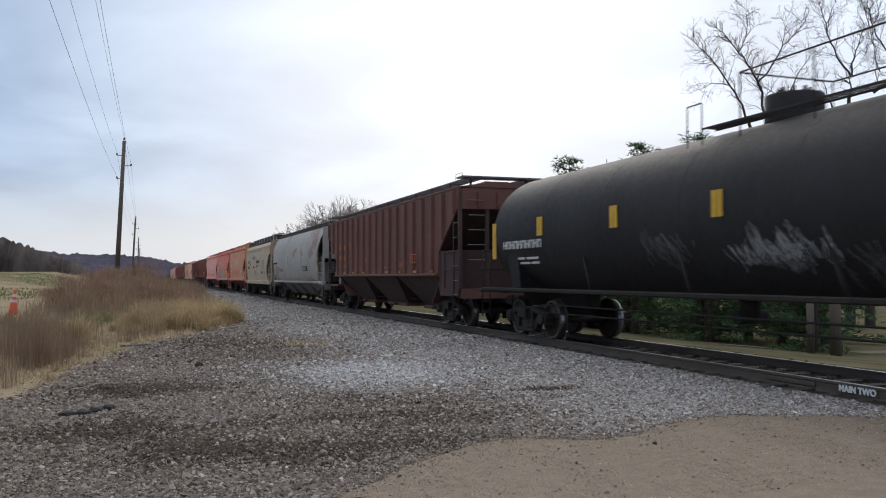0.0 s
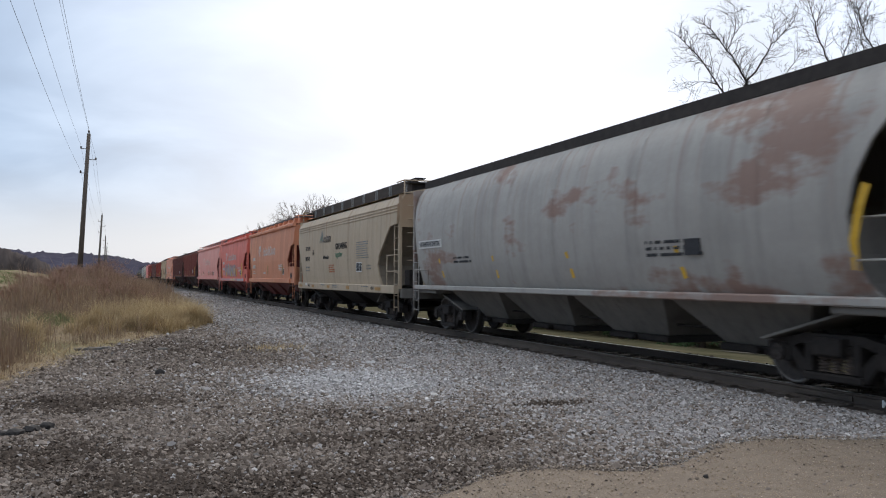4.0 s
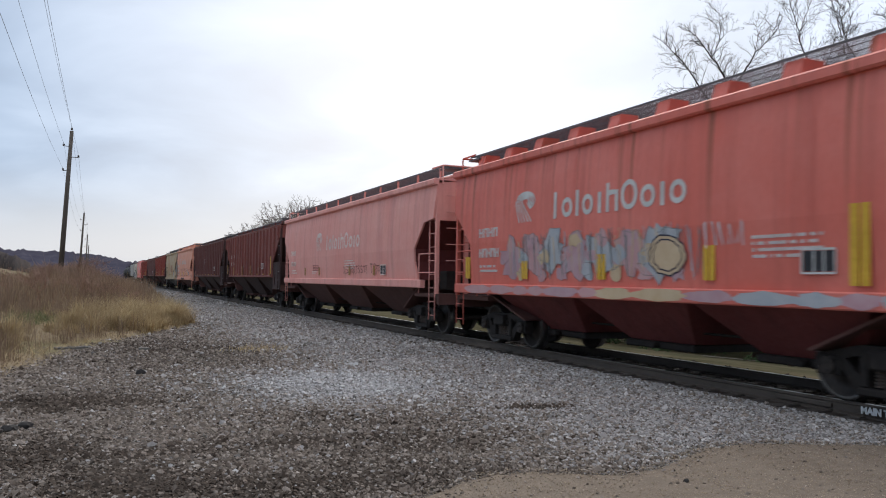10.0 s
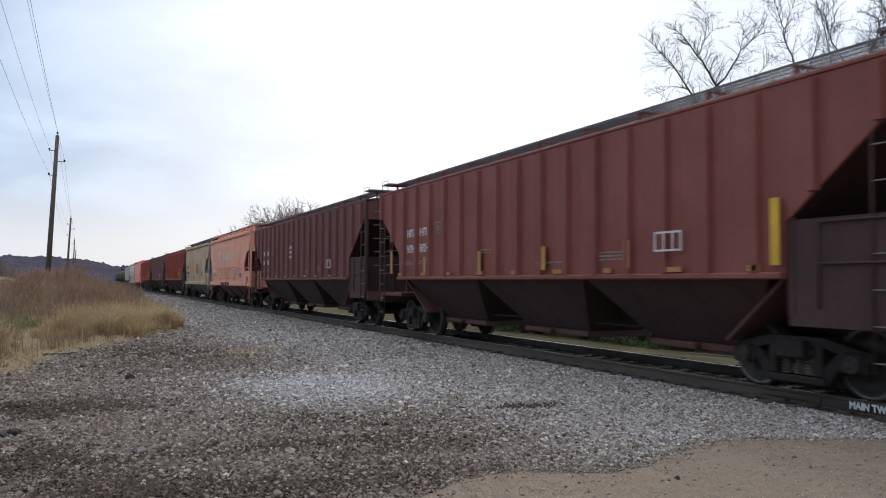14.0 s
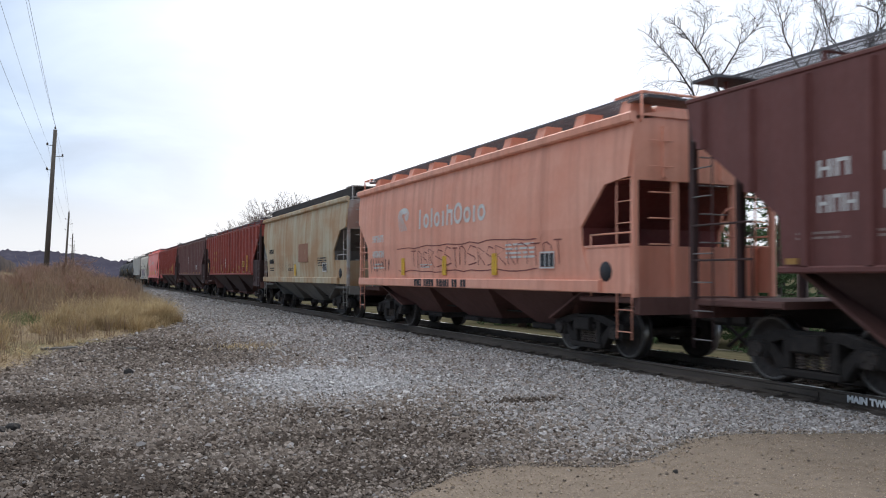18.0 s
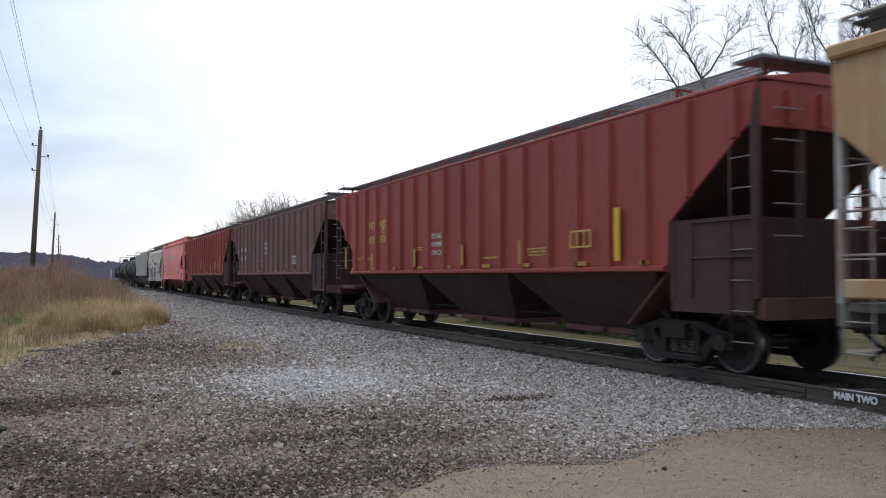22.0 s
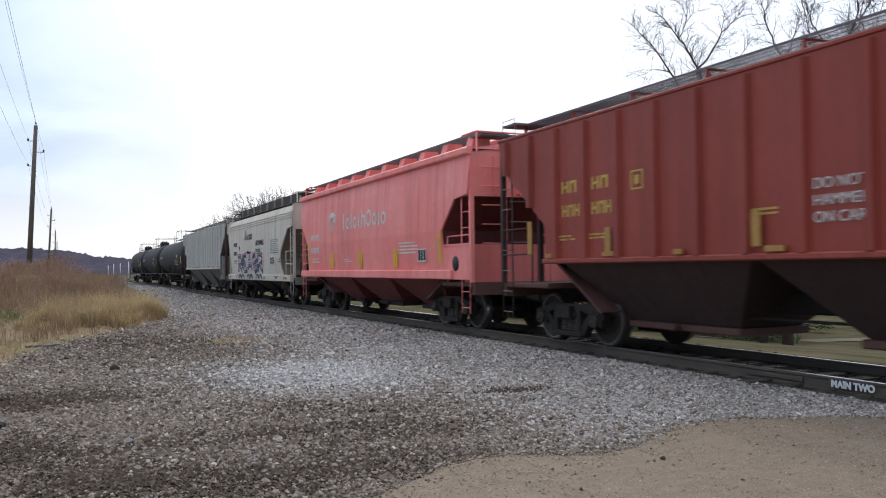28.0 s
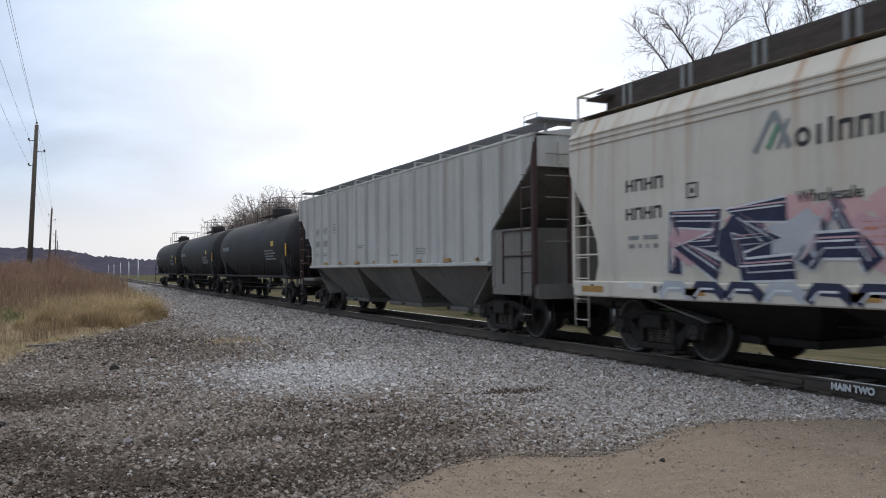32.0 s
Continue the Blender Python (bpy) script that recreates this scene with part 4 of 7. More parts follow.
def block_tag(car, xs, y, z, wide, tall, n, seed):
    """Heavy sprayed letters: navy strokes on a white edge, with pale lines inside."""
    rnd = random.Random(seed)
    w = wide / n
    plans = (((0.9, 0), (0.85, 0.95), (0.1, 0.9), (0.2, 0.5), (0.75, 0.45), (0.15, 0.05)), ((0.1, 0.95), (0.85, 0.9), (0.3, 0.5), (0.8, 0.45), (0.75, 0.05), (0.05, 0.1)),
             ((0.1, 0.1), (0.5, 0.95), (0.9, 0.1), (0.7, 0.4), (0.25, 0.4)), ((0.85, 0.8), (0.4, 0.98), (0.1, 0.6), (0.85, 0.4), (0.6, 0.02), (0.1, 0.15)))
    for i in range(n):
        pts = [(y - i * w - w * (1 - u) * 1.02, z + tall * v + rnd.uniform(-0.03, 0.03)) for u, v in plans[i % 4]]
        for name, mat, width, out in (("white edge of a sprayed letter", WHITE_SPRAY, 0.36, 0.0105), ("navy sprayed letter", NAVY, 0.29, 0.014)):
            part("graffiti", ribbon(pts, width, xs, out + 0.0004 * i), mat, car, name)
        for m, (dy, dz) in enumerate(((0.06, 0.05), (-0.07, -0.03), (0.0, 0.09))):
            part("graffiti", ribbon([(a + dy, b + dz) for a, b in pts[m % 2:]], 0.024, xs, 0.018 + 0.0004 * i), (WHITE_SPRAY, BLUE_SPRAY, LILAC_SPRAY)[m], car, "pale sprayed lines inside letters")


def usual_marks(car, H, xs, mat, seed, panel_at=None):
    blocks(car, mat, xs, H - 1.5, 2.42, 0.95, 0.20, 4)
    blocks(car, mat, xs, H - 1.5, 1.97, 1.0, 0.20, 5)
    dash_rows(car, mat, xs, H - 1.5, 1.80, 1.0, 2, 0.10, seed=seed)
    dash_rows(car, mat, xs, H - 5.2, 1.74, 0.8, 2, 0.06, seed=seed + 1)
    dash_rows(car, mat, xs, H - 9.9, 2.10, 1.3, 4, 0.085, seed=seed + 2)
    framed_panel(car, xs, -H + 2.85 if panel_at is None else panel_at, 1.62, mat=mat if mat is not BLACK_PAINT else WHITE_PAINT)


def yellow_strips(car, xs, ys, z=1.62, h=0.50, w=0.10):
    for y in ys:
        panel(car, YELLOW_TAPE, xs, y, z, w * 0.8, h)
        panel(car, YELLOW_TAPE, xs, y - w, z, w * 0.8, h)


def tank_car(front, rear, paint, label, marks=WHITE_PAINT, fittings=True):
    car, H = start_car("tank_car", front, rear, label, "tank car")
    R, cz = 1.47, 2.50
    L = H - 0.35
    prof = [(-L, 0.0), (-L + 0.02, 0.35), (-L + 0.10, 0.75), (-L + 0.25, 1.10), (-L + 0.42, 1.32), (-L + 0.62, R - 0.03), (-L + 0.75, R)]
    rings = prof + [(-L + 0.75 + (2 * L - 1.5) * k / 6, R) for k in range(1, 6)] + [(-y, r) for y, r in reversed(prof)]
    shell = part("tank_shell", Shape().lathe_y(rings, 0, cz, 56), paint, car)
    for k in range(1, 6):
        y = -L + 0.75 + (2 * L - 1.5) * k / 6
        part("weld_seam", Shape().lathe_y([(y - 0.012, R), (y - 0.012, R + 0.003), (y + 0.012, R + 0.003), (y + 0.012, R)], 0, cz, 56), paint, shell)
    part("side_sill", Shape().box(-1.50, -1.36, -H + 0.3, H - 0.3, 1.10, 1.19, 0.02), STEEL_DARK, car)
    part("side_sill", Shape().box(1.36, 1.50, -H + 0.3, H - 0.3, 1.10, 1.19, 0.02), STEEL_DARK, car)
    for e in (-1, 1):
        part("stub_sill", Shape().box(-0.2, 0.2, *sorted((e * (H - 3.4), e * (H - 0.1))), 0.72, 1.06, 0.03), STEEL_DARK, car)
        part("end_platform", Shape().box(-1.45, 1.45, *sorted((e * (H - 1.5), e * (H - 0.02))), 1.06, 1.14, 0.02), STEEL_DARK, car)
        y = e * (L - 1.6)
        s = Shape()
        s.prism_y([(-1.25, 1.1), (1.25, 1.1), (1.38, 2.0), (1.2, 1.75), (0.7, 1.3), (-0.7, 1.3), (-1.2, 1.75), (-1.38, 2.0)], y - 0.28, y + 0.28)
        part("tank_saddle", s, paint, car)
        for x in (-1.46, 1.46):
            lo, hi = sorted((e * (H - 0.25), e * (H - 0.75)))
            ladder(car, STEEL_DARK, x, lo, hi, 0.42, 2.05, 6)
        s = Shape()
        s.path([(-1.4, e * (H - 0.1), 1.14), (-1.4, e * (H - 0.1), 2.15), (1.4, e * (H - 0.1), 2.15), (1.4, e * (H - 0.1), 1.14)], 0.022, 6)
        s.tube((-1.4, e * (H - 0.1), 1.65), (1.4, e * (H - 0.1), 1.65), 0.018, 0.018, 6)
        part("end_rail", s, STEEL_DARK, car)
        cp = part("coupler", COUPLER_MESH, STEEL_DARK, car, at=(0, e * (H - 0.05), 0))
        if e > 0:
            cp.rotation_euler = (0, 0, math.pi)
    for k in range(5):
        y = -L + 1.9 + (2 * L - 3.8) * k / 4
        s = Shape().tube((-1.40, y - 0.25, 1.15), (-1.32, y + 0.15, 1.85), 0.03, 0.03, 6)
        part("sill_brace", s, STEEL_DARK, car)
    # top platform with dome, safety rail and ladder
    zt = cz + R
    part("dome", Shape().lathe_z_dome(0, -1.1, zt - 0.10, 0.46, 0.46), paint, car, "round black manway dome")
    for x in (-0.85, 0.55):
        part("top_walkway", grating(4.4, 0.3), WALK_DARK, car, at=(x, -2.05, zt + 0.02))
    pf = Shape()
    for x in (-0.95, 0.95):
        for y in (-4.0, -2.5, -0.95):
            pf.tube((x, y, zt - 0.30), (x, y, zt + 0.72), 0.014, 0.014, 6)
        pf.tube((x, -4.0, zt + 0.72), (x, -0.95, zt + 0.72), 0.014, 0.014, 6)
        pf.tube((x, 0.0, zt - 0.30), (x, 0.0, zt + 0.42), 0.012, 0.012, 6)
        pf.tube((x, 0.4, zt - 0.30), (x, 0.4, zt + 0.42), 0.012, 0.012, 6)
        pf.tube((x, 0.0, zt + 0.42), (x, 0.4, zt + 0.42), 0.012, 0.012, 6)
    for y in (-4.0, -0.95):
        pf.tube((-0.95, y, zt + 0.72), (0.95, y, zt + 0.72), 0.014, 0.014, 6)
    part("safety_rail", pf, WALK_DARK, car)
    s = Shape().tube((-0.3, 0, cz - R - 0.28), (0.3, 0, cz - R - 0.28), 0.12, 0.12, 10).tube((0, 0, cz - R - 0.3), (0, 0, cz - R + 0.1), 0.16, 0.2, 12)
    part("bottom_outlet", s, STEEL_DARK, car)
    s = Shape()
    for z in (0.62, 0.80):
        s.path([(-1.0, -H + 2.8, z), (-1.0, H - 2.8, z)], 0.018, 6)
    part("brake_pipe", s, STEEL_DARK, car)
    truck(car, -H + 2.05)
    truck(car, H - 2.05)

    def xs(z):
        return math.sqrt(max(R * R - (z - cz) ** 2, 0.01))
    return car, H, xs


def dome_rows(self, cx, cy, z0, r, h):
    n = 28
    prof = [(r, 0), (r, h), (r * 0.96, h + 0.03), (r * 0.6, h + 0.06), (0.02, h + 0.08)]
    rows = [[(cx + q * math.cos(2 * math.pi * i / n), cy + q * math.sin(2 * math.pi * i / n), z0 + z) for i in range(n)] for q, z in prof]
    self.quadmesh(rows, True, True)
    for k in range(8):
        a = k * 0.785
        self.tube((cx + 0.5 * r * math.cos(a), cy + 0.5 * r * math.sin(a), z0 + h), (cx + 0.5 * r * math.cos(a), cy + 0.5 * r * math.sin(a), z0 + h + 0.14), 0.035, 0.035, 6)
    return self


Shape.lathe_z_dome = dome_rows


def centreflow_hopper(front, rear, paint, label):
    """A covered hopper with round bulging sides and a dark roof walk."""
    car, H = start_car("covered_hopper_car", front, rear, label)
    lv = [(1.22, 1.30, 1.05, 0.55), (1.40, 1.42, 1.18, 0.60), (1.75, 1.52, 1.30, 0.62), (2.20, 1.59, 1.32, 0.58), (2.65, 1.60, 1.20, 0.48), (3.05, 1.57, 0.98, 0.36), (3.45, 1.48, 0.66, 0.22), (3.80, 1.34, 0.28, 0.08), (4.02, 1.16, 0.03, 0.0)]

    def xs(z):
        return at_height(lv, z)

    for side in (-1, 1):
        s = loft_side(lv, H, side)
        s.smooth = [True] * len(s.f)
        body = part("side_wall", s, paint, car)
        for k in range(1, 6):
            y = -H + 2 * H * k / 6
            seam = Shape()
            seam.quadmesh([[(side * (x + 0.006), y - 0.02, z), (side * (x + 0.006), y + 0.02, z)] for z, x, *_ in lv])
            part("weld_seam", seam, paint, body)
        part("side_sill", Shape().box(*sorted((side * 1.30, side * 1.52)), -H + 0.3, H - 0.15, 1.12, 1.24, 0.02), paint, car)
    part("roof", Shape().prism_y([(-1.17, 4.0), (1.17, 4.0), (0.6, 4.12), (-0.6, 4.12)], -H + 0.05, H - 0.02), paint, car)
    part("hatch_cover", Shape().box(-0.5, 0.5, -H + 0.6, H - 0.6, 4.10, 4.26, 0.05), WALK_DARK, car)
    for x in (-1.12, 0.62):
        part("running_board", grating(2 * H - 0.1, 0.5), WALK_DARK, car, at=(x, 0, 4.23))
        part("board_edge", Shape().box(x - 0.03, x + 0.01, -H + 0.05, H - 0.05, 4.04, 4.24), WALK_DARK, car)
    ends(car, paint, H, 3.98, 1.12, 2.40, 0.1, GRIME_GREY, lv)
    bays(car, GRIME_GREY, H, 4, 1.20, 0.46, 2.1, x_top=1.28)
    truck(car, -H + 2.0)
    truck(car, H - 1.8)
    return car, H, xs


WORN_PRINT = grainy("worn dirty white print", (0.22, 0.16, 0.14), (0.36, 0.29, 0.26), 14.0, 0.7, bump=0.03)
MAROON_PAINT = grainy("maroon spray paint", (0.20, 0.06, 0.055), (0.26, 0.09, 0.08), 9.0, 0.6, bump=0.03)
FADED_WHITE = grainy("worn white stencil paint", (0.80, 0.62, 0.56), (0.84, 0.70, 0.64), 12.0, 0.7, bump=0.03)


GRIME_RED = car_paint("brake dust and grime over oxide paint", (0.100, 0.043, 0.034), (0.145, 0.062, 0.050), (0.17, 0.055, 0.036), 0.34, 0.8, 30)
# soot, with the shade of hopper undersides and cut-away ends in the colour
GRIME_SHADE = car_paint("soot and painted shade over oxide paint", (0.040, 0.020, 0.016), (0.062, 0.030, 0.025), (0.11, 0.038, 0.026), 0.32, 0.8, 33)
GRIME_GREY = car_paint("brake dust and grime over grey paint", (0.13, 0.12, 0.105), (0.20, 0.185, 0.165), (0.07, 0.05, 0.04), 0.4, 0.8, 31)
GRIME_BRIGHT = car_paint("grimy red paint", (0.14, 0.028, 0.025), (0.19, 0.045, 0.04), (0.06, 0.025, 0.02), 0.35, 0.75, 32)
GRIME_TAN = car_paint("brake dust over tan paint", (0.20, 0.165, 0.125), (0.29, 0.235, 0.175), (0.16, 0.085, 0.05), 0.4, 0.8, 36)
# darkened past its dirt for the shade inside the end recess
GRIME_END_SHADE = car_paint("road dirt and painted shade over maroon steel", (0.050, 0.024, 0.022), (0.076, 0.038, 0.035), (0.08, 0.030, 0.024), 0.3, 0.8, 35)
RUNG_STEEL = grainy("worn bare rung steel", (0.17, 0.15, 0.145), (0.30, 0.28, 0.27), 14.0, 0.5, 0.3)
P_TANK = car_paint("black tank enamel", (0.016, 0.0145, 0.015), (0.026, 0.0235, 0.024), (0.042, 0.034, 0.032), 0.2, 0.68, 1, gloss=0.32)
P_BROWN = car_paint("brown oxide paint", (0.120, 0.042, 0.029), (0.160, 0.060, 0.043), (0.075, 0.032, 0.026), 0.3, 0.62, 2)
P_GREY = car_paint("chalky grey paint with rust", (0.335, 0.315, 0.29), (0.405, 0.385, 0.355), (0.24, 0.135, 0.10), 0.56, 0.62, 17, 0.35, drip=0.5, cloud_size=(1, 0.75, 1.9), soft=0.12, streaks=0.12)
P_TAN = car_paint("weathered sage grey paint", (0.435, 0.34, 0.235), (0.49, 0.395, 0.285), (0.29, 0.165, 0.085), 0.30, 0.6, 4, drip=0.75)
P_ORANGE = car_paint("faded orange paint", (0.60, 0.235, 0.125), (0.66, 0.295, 0.172), (0.36, 0.11, 0.05), 0.22, 0.6, 5)
P_RED = car_paint("faded red paint", (0.70, 0.15, 0.105), (0.75, 0.215, 0.165), (0.34, 0.09, 0.045), 0.28, 0.55, 6, drip=1.0)
P_PINK = car_paint("chalked pink red paint", (0.79, 0.32, 0.265), (0.82, 0.40, 0.345), (0.56, 0.18, 0.145), 0.18, 0.6, 7)
P_PINK_DARK = grainy("dull red print", (0.38, 0.13, 0.12), (0.46, 0.19, 0.18), 14.0, 0.7, bump=0.03)
P_OXIDE = car_paint("red oxide paint", (0.20, 0.050, 0.038), (0.26, 0.076, 0.058), (0.095, 0.030, 0.024), 0.28, 0.6, 8)
P_MAROON = car_paint("dull maroon paint", (0.155, 0.072, 0.064), (0.20, 0.098, 0.09), (0.11, 0.045, 0.04), 0.25, 0.65, 9)
P_UMBER = car_paint("brown umber oxide paint", (0.132, 0.043, 0.036), (0.170, 0.060, 0.051), (0.10, 0.038, 0.03), 0.25, 0.65, 19)
P_SALMON = car_paint("faded salmon paint", (0.73, 0.305, 0.203), (0.78, 0.39, 0.28), (0.44, 0.155, 0.085), 0.2, 0.6, 10)
P_RUSTY = car_paint("rust-stained cream paint", (0.46, 0.40, 0.275), (0.52, 0.455, 0.32), (0.37, 0.185, 0.070), 0.70, 0.65, 11, 0.40, drip=0.9, soft=0.48)
P_BRIGHT = car_paint("bright red oxide paint", (0.255, 0.038, 0.024), (0.305, 0.054, 0.036), (0.13, 0.034, 0.026), 0.30, 0.55, 12)
P_CARMINE = car_paint("carmine red paint", (0.84, 0.215, 0.19), (0.87, 0.295, 0.265), (0.54, 0.11, 0.095), 0.16, 0.5, 13)
P_WHITE = car_paint("weathered off-white paint", (0.535, 0.485, 0.41), (0.60, 0.555, 0.485), (0.38, 0.215, 0.11), 0.30, 0.6, 14, drip=1.0)
P_PALE = car_paint("chalky pale grey paint", (0.43, 0.42, 0.395), (0.51, 0.50, 0.47), (0.33, 0.21, 0.13), 0.24, 0.6, 15)


NAVY = grainy("navy spray paint", (0.022, 0.024, 0.05), (0.04, 0.045, 0.09), 9.0, 0.5, bump=0.03)
PINK_SPRAY = grainy("pink spray paint", (0.58, 0.30, 0.31), (0.60, 0.40, 0.39), 2.5, 0.6, bump=0.03)
WHITE_SPRAY = grainy("white spray paint", (0.55, 0.56, 0.58), (0.72, 0.73, 0.75), 9.0, 0.6, bump=0.03)
BLUE_SPRAY = grainy("pale blue spray paint", (0.36, 0.40, 0.44), (0.50, 0.50, 0.51), 3.0, 0.6, bump=0.03)
LILAC_SPRAY = grainy("lilac grey spray paint", (0.50, 0.28, 0.31), (0.56, 0.40, 0.42), 3.0, 0.6, bump=0.03)


P_PATCH = car_paint("dark rust-red overpaint", (0.27, 0.115, 0.065), (0.33, 0.16, 0.09), (0.20, 0.075, 0.045), 0.5, 0.7, 41)
CREAM_SPRAY = grainy("cream spray paint", (0.56, 0.40, 0.24), (0.64, 0.50, 0.33), 3.0, 0.6, bump=0.03)


def foot_strips(car, H):
    """Upright yellow strips at the ends and along the foot of a ribbed side."""
    for y, h in ((H - 1.25, 0.62), (H - 3.7, 0.40), (H - 6.85, 0.45), (H - 9.6, 0.45), (H - 12.2, 0.45), (H - 15.3, 0.85)):
        panel(car, YELLOW_TAPE if h > 0.8 else ORANGE_TAPE, lambda z: 1.595, y, 1.66, 0.15, h)


def the_train():
    car, H, xs = tank_car(-138.6, -121.2, P_TANK, "glossy black tank car with white scribbled graffiti and yellow strips")
    yellow_strips(car, xs, (H - 0.95,), 1.9, 0.9, 0.12)
    for y in (H - 3.5, H - 6.6, H - 9.6):
        panel(car, YELLOW_TAPE, xs, y, 2.38, 0.11, 0.42, proud=0.02)
        panel(car, YELLOW_TAPE, xs, y - 0.135, 2.38, 0.11, 0.42, proud=0.02)
    blocks(car, WHITE_PAINT, xs, H - 1.6, 2.12, 2.1, 0.19, 10)
    dash_rows(car, WHITE_PAINT, xs, H - 1.9, 1.92, 1.4, 2, 0.11, seed=2)
    for y0, y1, z, k, mat, wd, seed in ((H - 9.7, H - 12.1, 1.83, 110, WHITE_SPRAY, 0.006, 5), (H - 11.6, H - 13.4, 1.60, 20, GREY_PAINT, 0.008, 7), (H - 7.2, H - 9.2, 1.95, 34, GREY_PAINT, 0.008, 6)):
        hatch(car, xs, y0, y1, z, 0.46, k, mat, wd, seed)

    ribbed_hopper(-119.9, -102.4, P_BROWN, "dull brown ribbed covered hopper car with orange marks", FADED_LETTER, ORANGE_TAPE, words=False)

    car, H, xs = centreflow_hopper(-101.1, -84.45, P_GREY, "chalky grey round-sided hopper car with rust blooms")
    part("edge_tape", joined([ribbon([(-H + 1.28, 1.55), (-H + 1.25, 1.9), (-H + 1.12, 2.3), (-H + 1.02, 2.55)], 0.12, xs)]), YELLOW_TAPE, car, "yellow reflective strip")
    for k in range(4):
        y = H - 2.2 - k * 3.3
        part("reflector", joined([ribbon([(y, 1.95), (y - 0.12, 1.45)], 0.10, xs)]), YELLOW_TAPE, car, "yellow reflective strip")
    panel(car, WHITE_PAINT, xs, H - 0.8, 2.25, 1.7, 0.22, "number_panel", 0.02)
    blocks(car, BLACK_PAINT, lambda z: xs(z) + 0.022, H - 0.9, 2.29, 1.5, 0.14, 9)
    dash_rows(car, BLACK_PAINT, xs, H - 3.2, 1.98, 1.2, 2, 0.10, seed=8)
    dash_rows(car, BLACK_PAINT, xs, -H + 5.3, 2.05, 1.5, 3, 0.10, seed=9)
    panel(car, BLACK_PAINT, xs, -H + 4.3, 1.8, 0.35, 0.25, "data_panel", 0.015)

    car, H, xs = smooth_hopper(-83.25, -68.85, P_TAN, "sage grey smooth-sided hopper car with dark roof hatches", "trough", BLACK_PAINT, WALK_DARK, STEEL_DARK)
    grower_marks(car, H, xs, BLACK_PAINT)

    car, H, xs = smooth_hopper(-67.75, -54.0, P_ORANGE, "faded orange smooth-sided hopper car with white trade mark", under=GRIME_BRIGHT)
    emblem_side(car, H, xs)
    usual_marks(car, H, xs, WHITE_PAINT, 21)
    for y in (-H + 2.9, H - 6.6):
        panel(car, ORANGE_TAPE, xs, y, 1.6, 0.22, 0.5)

    car, H, xs = smooth_hopper(-52.8, -39.2, P_RED, "faded red smooth-sided hopper car with coloured graffiti", under=GRIME_BRIGHT)
    emblem_side(car, H, xs, y=H - 3.2)
    usual_marks(car, H, xs, WHITE_PAINT, 31)
    tints = (LILAC_SPRAY, PINK_SPRAY, BLUE_SPRAY, LILAC_SPRAY, BLUE_SPRAY, PINK_SPRAY, BLUE_SPRAY)
    for i, mat in enumerate(tints):
        yy = H - 3.1 - i * 0.82
        fill, rim = blob(xs, yy, 1.92 + 0.05 * (i % 3), 1.2, 1.0, 40 + i, 0.008 + 0.001 * i, 18, 0.5)
        part("graffiti", fill, mat, car, "pastel sprayed letter")
        part("graffiti", ribbon(rim, 0.010, xs, 0.018), GREY_PAINT, car, "grey outline of a sprayed letter")
        for j in range(3):
            fill, rim = blob(xs, yy + 0.35 * (j - 1), 1.62 + 0.3 * ((i * 3 + j * 2) % 3), 0.5, 0.36, 140 + i * 5 + j, 0.0165, 11, 0.4)
            part("graffiti", fill, (CREAM_SPRAY, PINK_SPRAY, LILAC_SPRAY, BLUE_SPRAY)[(i + j) % 4], car, "pastel sprayed patch")
    for p in scrawl(H - 2.9, H - 9.0, 1.5, 2.4, 30, 91):
        part("graffiti", ribbon(p, 0.022, xs, 0.021), (CREAM_SPRAY, BLUE_SPRAY, GREY_PAINT)[len(p) % 3], car, "sprayed lines inside letters")
    fill, rim = blob(xs, H - 8.15, 1.88, 0.85, 0.62, 71, 0.022, 26, 0.95)
    part("graffiti", fill, CREAM_SPRAY, car, "cream sprayed oval with dark rings")
    for k in (1.0, 0.78):
        part("graffiti", ribbon([(H - 8.15 + (a - H + 8.15) * k, 1.88 + (b - 1.88) * k) for a, b in rim], 0.022, xs, 0.026), NAVY, car, "dark rings of an oval")
    for p in scrawl(H - 8.9, H - 9.8, 1.95, 2.35, 5, 92):
        part("graffiti", ribbon(p, 0.022, xs, 0.012), WHITE_SPRAY, car, "thin white scrawl")
    rnd = random.Random(93)
    yy = H - 0.9
    while yy > -H + 1.2:
        w = rnd.uniform(0.5, 1.3)
        if yy < H - 8.6:
            mat = rnd.choice((BLUE_SPRAY, BLUE_SPRAY, LILAC_SPRAY, CREAM_SPRAY))
        else:
            mat = rnd.choice((PINK_SPRAY, CREAM_SPRAY, LILAC_SPRAY, PINK_SPRAY))
        fill, rim = blob(lambda z: 1.60, yy - w / 2, 1.27, w * 1.15, 0.20, int(yy * 10) + 500, 0.006 + 0.002 * rnd.random())
        part("graffiti", fill, mat, car, "pastel sprayed patch on the sill")
        yy -= w
    yellow_strips(car, xs, (H - 0.75, H - 3.5, H - 6.25, H - 8.95), 1.5, 0.5, 0.13)
    yellow_strips(car, xs, (-H + 2.15,), 1.45, 0.95, 0.15)

    car, H, xs = smooth_hopper(-38.0, -19.85, P_PINK, "chalked pink long hopper car with faint white trade mark", post=0.05, rise=0.08)
    emblem_side(car, H, xs, mat=FADED_WHITE, y=H - 5.9, z=2.52, h=0.55)
    usual_marks(car, H, xs, FADED_WHITE, 41, H - 13.85)
    dash_rows(car, P_PINK_DARK, xs, H - 5.4, 1.97, 1.2, 4, 0.06, seed=43)
